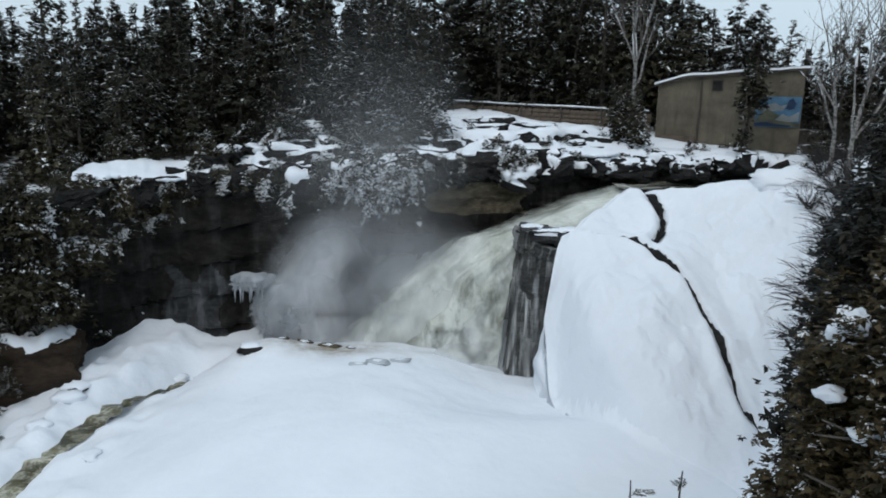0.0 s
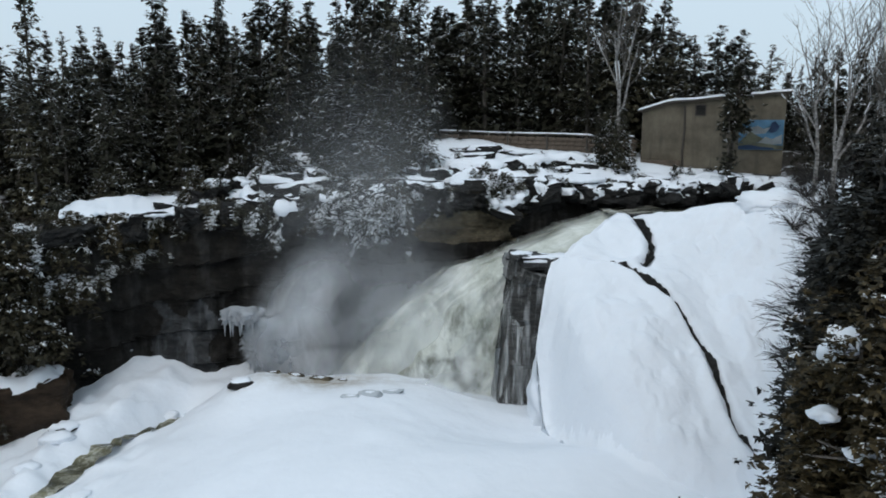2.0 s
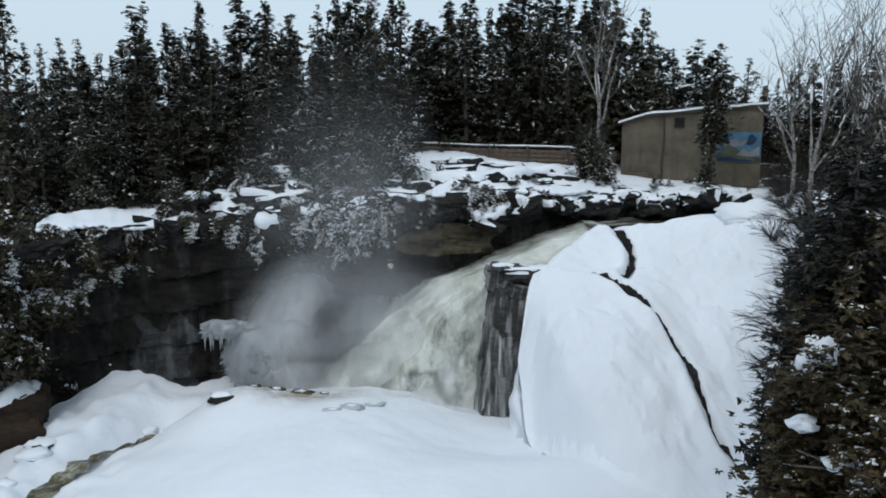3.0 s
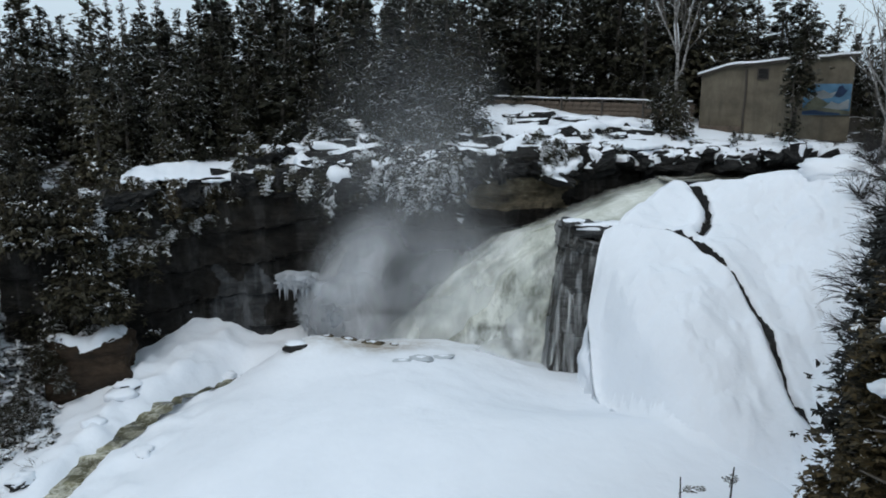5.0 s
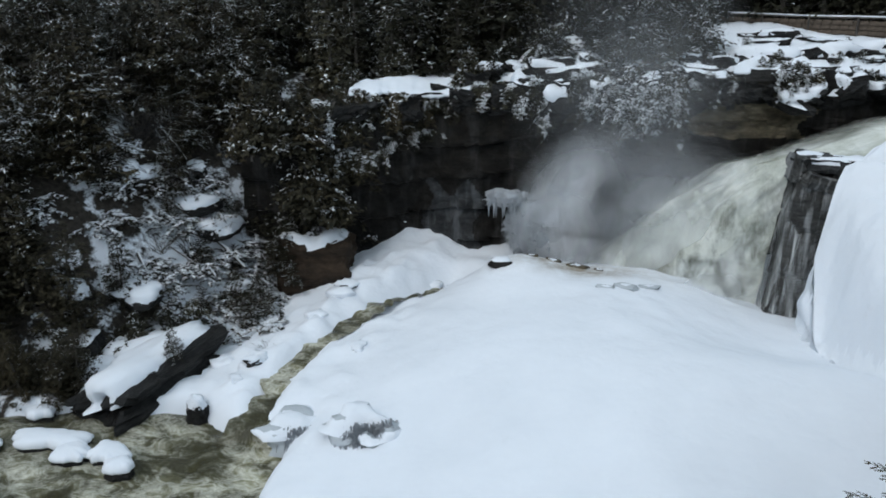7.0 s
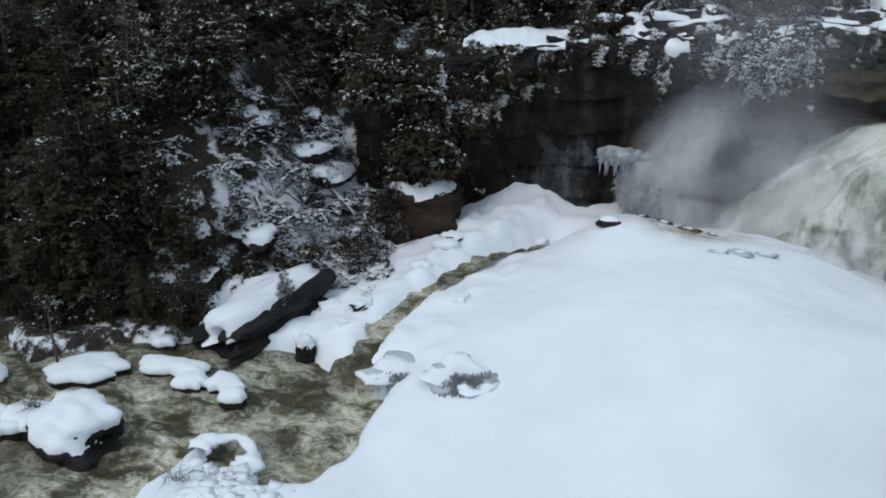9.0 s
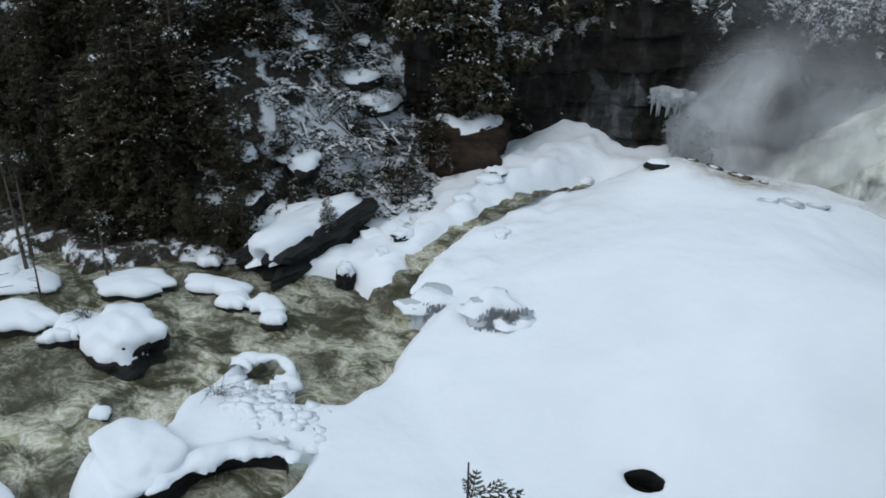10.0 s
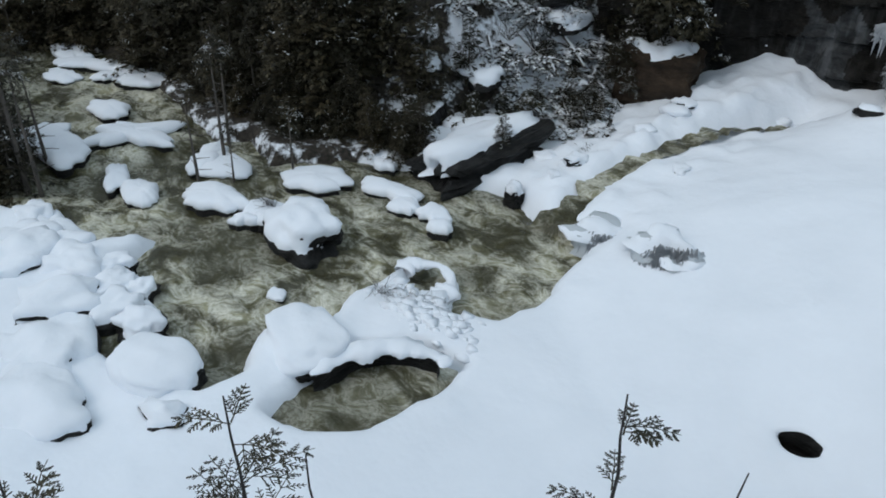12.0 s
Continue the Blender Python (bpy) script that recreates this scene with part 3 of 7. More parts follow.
def ribbon(name, pts, halves, lift, mat, seed):
    """A strip of water that follows the ground's channel."""
    verts, n, w = [], 60, 7
    seg = np.cumsum([0] + [math.dist(a, b) for a, b in zip(pts, pts[1:])])
    for i in range(n):
        s = seg[-1] * i / (n - 1)
        x, y = np.interp(s, seg, [p[0] for p in pts]), np.interp(s, seg, [p[1] for p in pts])
        x2, y2 = np.interp(s + 0.3, seg, [p[0] for p in pts]), np.interp(s + 0.3, seg, [p[1] for p in pts])
        dx, dy = (x2 - x, y2 - y) if s + 0.3 < seg[-1] else (0, -0.3)
        ln = math.hypot(dx, dy) or 1
        z = ground_at(x, y) + lift
        for j in range(w):
            o = np.interp(s / seg[-1], [0, 0.5, 0.8, 1], halves) * (2 * j / (w - 1) - 1) * (0.75 + 0.8 * wobble((s, 0, 0), 0.9, seed) + 0.5 * wobble((s, 9, j > 3), 2.1, seed + 1))
            verts.append((x - dy / ln * o, y + dx / ln * o, z + 0.06 * wobble((x, y, o * 3), 2.0, seed)))
    return link(name, verts, grid_faces(n, w), [mat])


tagged(ribbon("side_stream", STREAM, (0.35, 0.75, 1.1, 1.4), 0.28, WATER, 3), "shallow olive side stream cut through the snow", "water", kind="structure")

# ---- ice slope beside the fall ----
CRACKS = [[(5.8, 35.3), (7.2, 34.9), (8.4, 34.6), (9.6, 33.2), (10.6, 31.8), (11.1, 30.1), (11.2, 28.8), (11.4, 27.4), (11.7, 26.0)],
          [(9.5, 38.9), (10.2, 38.2), (10.4, 37.3), (10.5, 36.4), (10.1, 35.3), (9.5, 34.3)]]
ix, iy = np.arange(4.9, 19.5, 0.07), np.arange(23.5, 40.4, 0.07)
IX, IY = np.meshgrid(ix, iy)
IX = ice_edge(IY) + (IX - 4.9) * (19.5 - ice_edge(IY)) / 14.6
RIM = IX - ice_edge(IY)
IZ = ice_height(IX, IY) + 0.22 * fractal(IX, IY, 0.5, 3, 51) + 0.06 * fractal(IX, IY, 2.0, 3, 52)
IZ += (0.45 * fractal(IX, IY * 0.7, 0.9, 4, 53) + 0.35 * np.abs(fractal(IX, IY, 1.5, 3, 50))) * sstep((33.5 - IY) / 3.0) * np.exp(-RIM / 2.2)
IZ += 0.35 * fractal(IX, IY, 0.75, 3, 56) * np.exp(-RIM / 2.5) * sstep((35 - IY) / 2)
IZ -= 2.4 * (1 - np.clip(RIM / 2.2, 0, 1)) ** 3 * sstep((34.6 - IY) / 1.5) + 0.25 * (1 - sstep(RIM / 0.5))
low = ground_height(IX, IY) - 0.12
blend = sstep(RIM / 2.2) * (1 - sstep((IY - 31.5) / 2.0)) + sstep((IY - 31.5) / 2.0)
IZ = np.where(IY < 33.5, low * (1 - blend) + IZ * blend, IZ)
IZ -= 1.3 * sstep((IY - 38.6 + 0.12 * (IX - 9)) / 1.6)
IZ += 0.3 * fractal(IX, IY, 0.3, 2, 57) + 0.26 * fractal(IX, IY, 0.7, 3, 59) + 0.14 * fractal(IX, IY, 1.1, 4, 58) * sstep((IX - 10) / 3)
IZ += 0.16 * np.abs(fractal(IX, IY, 2.4, 3, 60)) * np.exp(-(RIM / 1.6) ** 2) * sstep((33.5 - IY) / 2)
CREST = -3.72 - 0.035 * (IX - 9) + 0.12 * fractal(IX, IY, 0.6, 3, 62)
IZ = -smax(-IZ, -CREST, 0.35)
IZ -= 0.6 * (1 - sstep((IY - 24.6) / 2.6))
IZ += 0.4 * np.abs(fractal(IX, IY * 0.5, 1.1, 4, 67)) * sstep((IX - 11.8) / 1.0) * sstep((38.3 - IY) / 1.0)
IZ += 0.3 * np.abs(fractal(IX, IY, 1.3, 3, 68)) * np.exp(-((RIM / 1.5) ** 2)) * sstep((34 - IY) / 1.5)
for k, line in enumerate(CRACKS):
    d, sd, al = line_distance(IX, IY, line)
    IZ -= 0.4 * np.exp(-(d / 0.2) ** 2) * sstep(al / 0.06) * sstep((1 - al) / 0.1)
    IZ += 0.16 * np.exp(-((d - 0.4) / 0.3) ** 2) * (sd < 0) * (0.5 + fractal(IX, IY, 0.9, 2, 66 + k))
faces = grid_faces(len(iy), len(ix))
verts = np.stack([IX, IY, IZ], -1).reshape(-1, 3)
n0, cols = len(verts), len(ix)
top = verts[0::cols]
skirt = []
for k in range(1, 7):
    f = k / 6
    for p in top:
        skirt.append((p[0] - 0.15 * f + math.sin(math.pi * f) * (0.6 * wobble((p[1], 0, f * 4), 1.1, 4) + 0.35 * wobble((p[1], 0, f * 9), 2.4, 5) - 0.1), p[1], p[2] + (min(p[2], -14.2) - p[2]) * f))
verts = np.concatenate([verts, np.array(skirt)])
ring = [[i * cols for i in range(len(iy))]] + [[n0 + k * len(iy) + i for i in range(len(iy))] for k in range(6)]
for a, b in zip(ring, ring[1:]):
    faces += [[a[i + 1], a[i], b[i], b[i + 1]] for i in range(len(iy) - 1)]
tagged(link("ice_slope", verts, faces, [SNOW_ROUGH]), "snow-covered frozen slope beside the waterfall", "ice", kind="structure")


def ice_at(x, y):
    i, j = int(np.clip(np.searchsorted(iy, y), 0, len(iy) - 1)), 0
    j = int(np.clip(np.searchsorted(IX[i], x), 0, len(ix) - 1))
    return float(IZ[i, j])


def crack(line, widths, seed, label):
    """A fissure that bares the dark rock, of uneven width."""
    seg = np.cumsum([0] + [math.dist(p, q) for p, q in zip(line, line[1:])])
    n, w, verts = 150, 5, []
    for i in range(n):
        s = seg[-1] * i / (n - 1)
        x, y = np.interp(s, seg, [p[0] for p in line]), np.interp(s, seg, [p[1] for p in line])
        x2, y2 = np.interp(s + 0.25, seg, [p[0] for p in line]), np.interp(s + 0.25, seg, [p[1] for p in line])
        x1, y1 = np.interp(s - 0.25, seg, [p[0] for p in line]), np.interp(s - 0.25, seg, [p[1] for p in line])
        ox, oy = y2 - y1, -(x2 - x1)
        ln = math.hypot(ox, oy) or 1
        mid = 0.1 * wobble((s, 0, 0), 0.8, seed) + 0.05 * wobble((s, 0, 0), 2.6, seed + 1)
        half = np.interp(i / (n - 1), np.linspace(0, 1, len(widths)), widths) * (1 + 0.9 * wobble((s, 5, 0), 1.3, seed + 2) + 0.8 * wobble((s, 5, 0), 4.0, seed + 3))
        for j in range(w):
            o = mid + max(half, 0.004) * (2 * j / (w - 1) - 1)
            px, py = x + ox / ln * o, y + oy / ln * o
            verts.append((px, py, max(ice_at(px, py), ice_at(px + 0.07, py), ice_at(px - 0.07, py)) + 0.03 - 0.03 * (abs(j - 2) == 2)))
    return tagged(link("ice_crack", verts, grid_faces(n, w), [ROCK_DARK]), label, "crack", kind="structure")


crack(CRACKS[0], (0.012, 0.03, 0.13, 0.16, 0.13, 0.09, 0.05, 0.03, 0.1, 0.03, 0.09, 0.01), 61, "dark fissure running down the snowy ice slope")
crack(CRACKS[1], (0.2, 0.18, 0.15, 0.13, 0.08), 65, "dark fissure at the top of the ice slope")

# ---- waterfall ----
def along_line(pts, v):
    t = np.linspace(0, 1, len(pts))
    return np.array([np.interp(v, t, [p[i] for p in pts]) for i in range(3)])


FALL_LEFT = [(9.4, 41.2, -4.5), (6.4, 41.0, -5.3), (3.2, 40.0, -6.5), (0.2, 39.8, -7.6), (-3.0, 39.2, -9.6), (-6.0, 38.2, -12.0), (-7.4, 37.6, -13.6)]
FALL_RIGHT = [(10.3, 39.0, -4.8), (8.4, 37.5, -5.55), (6.7, 36.4, -6.2), (4.4, 36.3, -6.8), (3.3, 36.2, -9.0), (3.0, 35.9, -11.4), (2.7, 35.5, -13.6)]
nu, nv = 90, 130


def fall_point(u, v, lift=0.0):
    a, b = along_line(FALL_LEFT, v), along_line(FALL_RIGHT, v)
    k = wobble((u * 5, v * 3.5, 0), 1.0, 5) * 0.7 + wobble((u * 11, v * 9, 0), 1.0, 6) * 0.3 + wobble((u * 26, v * 20, 0), 1.0, 7) * 0.14
    out = 1.1 * math.sin(math.pi * u) * max(0, min(1, v * 2.5 - 0.5)) + k * min(1, 0.1 + v * 1.5)
    return a + (b - a) * u + np.array([-0.35, -0.8, 0.25]) * (out + lift)


uvs = [(i / (nu - 1), j / (nv - 1)) for j in range(nv) for i in range(nu)]
waterfall = tagged(link("waterfall", [fall_point(u, v) for u, v in uvs], grid_faces(nv, nu), [FALL], uvs=uvs), "creamy white water rushing down a broad cascade", "waterfall", kind="structure")


def rock_mesh(name, mat, parent, sx, sy, sz, seed, sub=3, rough=0.22, at=(0, 0, 0), blocky=0.0, label="", ledges=0.0):
    bm = bmesh.new()
    bmesh.ops.create_icosphere(bm, subdivisions=sub, radius=1.0)
    for v in bm.verts:
        p = v.co.copy()
        if blocky:
            m = max(abs(p.x), abs(p.y), abs(p.z))
            p = p.lerp(p / m, blocky)
        k = 1 + rough * (wobble(p, 1.3, seed) + 0.5 * wobble(p, 2.9, seed + 3) + 0.25 * wobble(p, 6.1, seed + 5))
        if ledges:
            k += ledges * (0.5 - ((p.z * 3.3 + 0.4 * wobble(p, 1.0, seed)) % 1.0))
        v.co = Vector((p.x * k * sx + at[0], p.y * k * sy + at[1], p.z * k * sz + at[2]))
    return part(name, bm, mat, parent, label, True)


def cap_mesh(name, mat, parent, sx, sy, sz, seed, thick, cut=0.1, sub=3, rough=0.22, at=(0, 0, 0), blocky=0.0):
    """Snow lying on a rock of the same shape."""
    bm = bmesh.new()
    bmesh.ops.create_icosphere(bm, subdivisions=sub, radius=1.0)
    bmesh.ops.delete(bm, geom=[v for v in bm.verts if v.co.z < cut - 0.45], context="VERTS")
    for v in bm.verts:
        p = v.co.copy()
        h = p.z
        if blocky:
            m = max(abs(p.x), abs(p.y), abs(p.z))
            p = p.lerp(p / m, blocky)
        k = 1 + rough * (wobble(p, 1.3, seed) + 0.5 * wobble(p, 2.9, seed + 3) + 0.12 * wobble(p, 6.1, seed + 5))
        grow = sstep((h - cut + 0.15 * wobble(p, 2.2, seed + 9)) / 0.35)
        co = Vector((p.x * k * sx, p.y * k * sy, p.z * k * sz))
        co = co * (0.93 + 0.10 * grow) + Vector((0, 0, thick * grow * (0.8 + 0.3 * wobble(p, 1.7, seed + 2))))
        v.co = co + Vector(at)
    return part(name, bm, mat, parent, "", True)


def snowy_rock(name, x, y, z, sx, sy, sz, seed, label, rock=None, thick=0.35, cut=0.15, turn=0.0, blocky=0.3, category="rock", group="", rough=0.35, sub=3):
    t = thing(name, x, y, z, label, category, group, turn=turn)
    rock_mesh("rock", rock or ROCK, t, sx, sy, sz, seed, blocky=blocky, rough=rough, sub=sub)
    if thick:
        cap_mesh("snow_cap", SNOW, t, sx, sy, sz, seed, thick, cut, blocky=blocky, rough=rough, sub=sub)
    return t


def snow_slab(name, x, y, z, sx, sy, thick, seed, label, turn=0.0, group="", notch=0.0):
    """A flat pillow of snow with a ragged plan, overhanging a low dark rock."""
    t = thing(name, x, y, z, label, "rock", group, turn=turn)

    def outline(a, more):
        c, s = math.cos(a), math.sin(a)
        r = 1 + 0.34 * wobble((c, s, 0), 1.2, seed) + 0.2 * wobble((c, s, 0), 2.8, seed + 1) + 0.1 * wobble((c, s, 0), 6.0, seed + 2)
        return max(0.35, r - notch * math.exp(-((a - 4.9) / 0.45) ** 2)) * more

    for nm, mat, prof in (("rock", ROCK_DARK, ((0.0, 0.12), (0.5, 0.14), (0.86, 0.1), (0.94, -0.05), (0.9, -0.45), (0.0, -0.5))),
                          ("snow_cap", SNOW, ((0.0, 1.0), (0.25, 0.98), (0.5, 0.92), (0.7, 0.82), (0.85, 0.66), (0.95, 0.44), (1.0, 0.2), (0.98, 0.02), (0.9, -0.06), (0.6, 0.0)))):
        verts, n = [], 40
        for r, h in prof:
            for i in range(n):
                a = 2 * math.pi * i / n
                k = outline(a, r)
                px, py = math.cos(a) * k * sx, math.sin(a) * k * sy
                hz = h * thick * (1 + 0.35 * wobble((px, py, 0), 0.9, seed + 4)) + 0.14 * (nm != "rock") if nm != "rock" else h
                verts.append((px, py, hz + (0.05 * wobble((px, py, h), 2.5, seed + 5) if nm != "rock" else 0.06 * wobble((px * 2, py * 2, h * 4), 1.5, seed + 6))))
        link(nm, verts, [[j * n + i, (j + 1) * n + i, (j + 1) * n + (i + 1) % n, j * n + (i + 1) % n] for j in range(len(prof) - 1) for i in range(n)], [mat], t)
    return t


def block_mesh(name, mat, parent, sx, sy, sz, seed, cuts=7, rough=0.12):
    bm = bmesh.new()
    bmesh.ops.create_cube(bm, size=2.0)
    bmesh.ops.subdivide_edges(bm, edges=bm.edges[:], cuts=cuts, use_grid_fill=True)
    for v in bm.verts:
        p = v.co.copy()
        k = Vector((wobble(p, 1.1, seed), wobble(p, 1.1, seed + 1), wobble(p, 1.1, seed + 2))) * rough * 1.6
        k += Vector((wobble(p, 3.1, seed), wobble(p, 3.1, seed + 1), wobble(p, 3.1, seed + 2))) * rough * 0.6
        step = 0.06 * (0.5 - ((p.z * 2.2 + 3) % 1.0)) * (abs(p.z) < 0.95)
        p = p + k + Vector((p.x, p.y, 0)) * step
        v.co = Vector((p.x * sx, p.y * sy, p.z * sz))
    return part(name, bm, mat, parent)


# rock pillar that splits the fall from the ice
pillar = thing("rock_pillar", 4.0, 35.8, -13.6, "dark wet limestone pillar veiled by thin falling water", "rock")
bm = bmesh.new()
nz, na = 60, 56
grid = []
for j in range(nz):
    h = 6.4 * j / (nz - 1)
    row = []
    for i in range(na):
        a = 2 * math.pi * i / na
        c, s = math.cos(a), math.sin(a)
        m = 0.55 / max(abs(c), abs(s)) + 0.45
        k = 1 + 0.3 * wobble((c * 1.3, s * 1.3, h * 0.35), 1.0, 12) + 0.1 * (0.5 - ((h * 0.45 + 0.6 * wobble((c, s, h), 0.6, 13)) % 1.0)) + 0.09 * wobble((c * 4, s * 4, h * 0.8), 1.0, 14)
        row.append(bm.verts.new((c * m * k * (0.95 + 0.04 * h) + 0.12 * h, s * m * k * 1.1 + 0.05 * h, h)))
    grid.append(row)
for a, b in zip(grid, grid[1:]):
    for i in range(na):
        bm.faces.new((a[i], a[(i + 1) % na], b[(i + 1) % na], b[i]))
bm.faces.new(grid[-1])
part("rock", bm, WET, pillar)
# thin veils of water that run down the pillar's face
for k, (a0, a1, top, lift) in enumerate([(-2.5, -1.7, 5.9, 0.1), (-1.75, -0.9, 5.5, 0.12), (-3.3, -2.4, 6.2, 0.16), (-1.2, -0.2, 4.4, 0.18)]):
    verts, uvs = [], []
    for j in range(30):
        h = top * j / 29
        for i in range(12):
            a = a0 + (a1 - a0) * i / 11
            c, s = math.cos(a), math.sin(a)
            m = 0.55 / max(abs(c), abs(s)) + 0.45
            q = 1.03 + lift * (1 - h / top) + 0.06 * wobble((c * 3, s * 3, h * 0.5), 1.0, 15 + k)
            verts.append((c * m * q * (0.98 + 0.04 * h) + 0.12 * h, s * m * q * 1.12 + 0.05 * h, h))
            uvs.append((i / 11, j / 29))
    link("water_veil", verts, grid_faces(30, 12), [VEIL], pillar, "thin white veil of falling water", uvs=uvs)
for k, (x, y, z, sx, sy, sz, turn, tilt, cap) in enumerate([(4.0, 36.0, -6.75, 0.5, 0.5, 0.5, 25, 8, 0.0), (5.3, 35.95, -6.5, 1.25, 0.55, 0.3, -6, -2, 0.07), (4.75, 35.35, -7.2, 0.7, 0.5, 0.3, 15, 16, 0.0), (4.3, 36.3, -6.3, 0.65, 0.55, 0.14, -15, 4, 0.05),
                                                            (6.1, 35.9, -7.2, 0.9, 0.7, 0.6, 10, 0, 0.0), (5.6, 36.6, -6.9, 1.0, 0.6, 0.5, 0, 0, 0.0)]):
    b = thing("ledge_block", x, y, z, "grey broken limestone block at the crest of the fall", "rock", "crest blocks")
    b.matrix_world = pose(x, y, z, 4, tilt, turn)
    block_mesh("rock", WET if cap == 0 else ROCK_FROST, b, sx, sy, sz, 140 + k, 6, 0.2)
    if cap:
        cap_mesh("snow_cap", SNOW, b, sx, sy, sz, 140 + k, cap, 0.5, blocky=0.85, rough=0.25)

# ---- far cliff ----
CLIFF = [(9.5, 43.9), (5, 41.9), (0, 40.9), (-8, 40.1), (-15.4, 38.95), (-18.2, 36.9), (-20.3, 34.8), (-23, 34.4)]
seg = np.cumsum([0] + [math.dist(a, b) for a, b in zip(CLIFF, CLIFF[1:])])
ns, nz = 300, 72
verts = []
for i in range(ns):
    s = seg[-1] * i / (ns - 1)
    x, y = np.interp(s, seg, [p[0] for p in CLIFF]), np.interp(s, seg, [p[1] for p in CLIFF])
    e = 0.5
    x2, y2 = np.interp(s + e, seg, [p[0] for p in CLIFF]), np.interp(s + e, seg, [p[1] for p in CLIFF])
    x1, y1 = np.interp(s - e, seg, [p[0] for p in CLIFF]), np.interp(s - e, seg, [p[1] for p in CLIFF])
    nxx, nyy = (y2 - y1), -(x2 - x1)
    ln = math.hypot(nxx, nyy)
    nxx, nyy = -nxx / ln, -nyy / ln
    zt = max(ground_at(x - nxx * 1.2, y - nyy * 1.2), -5.2) - 0.1 + 0.12 * wobble((s, 3, 0), 1.3, 20)
    zb = -14.0
    for j in range(nz):
        f = j / (nz - 1)
        z = zb + (zt - zb) * f
        strata = 0.6 * (0.5 - ((z * (0.55 + 0.12 * wobble((s, 0, 9), 0.12, 25)) + 0.8 * wobble((s, z * 0.3, 0), 0.16, 21)) % 1.0))
        o = 0.15 + 0.7 * f**1.6 + (1 - 0.25 * f**6) * (strata * (0.5 + 0.5 * wobble((s, z, 1), 0.4, 22)) + 0.9 * wobble((s, z * 0.35, 2), 0.3, 23) + 0.4 * wobble((s, z * 0.5, 3), 0.9, 24) + 0.18 * wobble((s, z, 4), 2.2, 26))
        if j > nz - 4:
            o -= 0.3 * (j - nz + 4)
        verts.append((x + nxx * o, y + nyy * o, z))
faces = grid_faces(ns, nz)
cz = np.array(verts)[np.array(faces)].mean(1)
tan = (np.abs(cz[:, 0] - 2.0 + 0.5 * np.sin(cz[:, 2] * 3)) < 2.6) & (cz[:, 2] > -6.3) & (cz[:, 2] < -4.6)
frost = (np.abs(cz[:, 0] + 12.9 + 0.4 * np.sin(cz[:, 2] * 2)) < 1.5) & (cz[:, 2] < -9.6 + 0.5 * np.sin(cz[:, 0] * 3))
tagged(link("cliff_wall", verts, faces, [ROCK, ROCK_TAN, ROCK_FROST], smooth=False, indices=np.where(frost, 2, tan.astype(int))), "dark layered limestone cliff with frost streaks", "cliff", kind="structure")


# ---- trees ----
def spray_tris(rng, base, out, length, width, droop, verts, faces, blades=5):
    """A flat ragged fan of short leaf blades."""
    up = Vector((0, 0, 1))
    side = out.cross(up).normalized()
    tilt = side * rng.uniform(-0.4, 0.4)
    for b in range(blades):
        a = (b / max(1, blades - 1) - 0.5) * 2.4 + rng.uniform(-0.25, 0.25)
        d = out * math.cos(a) + side * math.sin(a) + up * (rng.uniform(-0.3, 0.3) - droop * 0.5) + tilt * 0.3
        ln = length * rng.uniform(0.6, 1.15) * (1 - 0.25 * abs(a))
        s = d.cross(up + tilt).normalized() * width * rng.uniform(0.7, 1.4)
        k = len(verts)
        verts.extend((base + d * ln * 0.12 - s * 0.6, base + d * ln * 0.5 + s * 1.1, base + d * ln))
        faces.append((k, k + 1, k + 2))


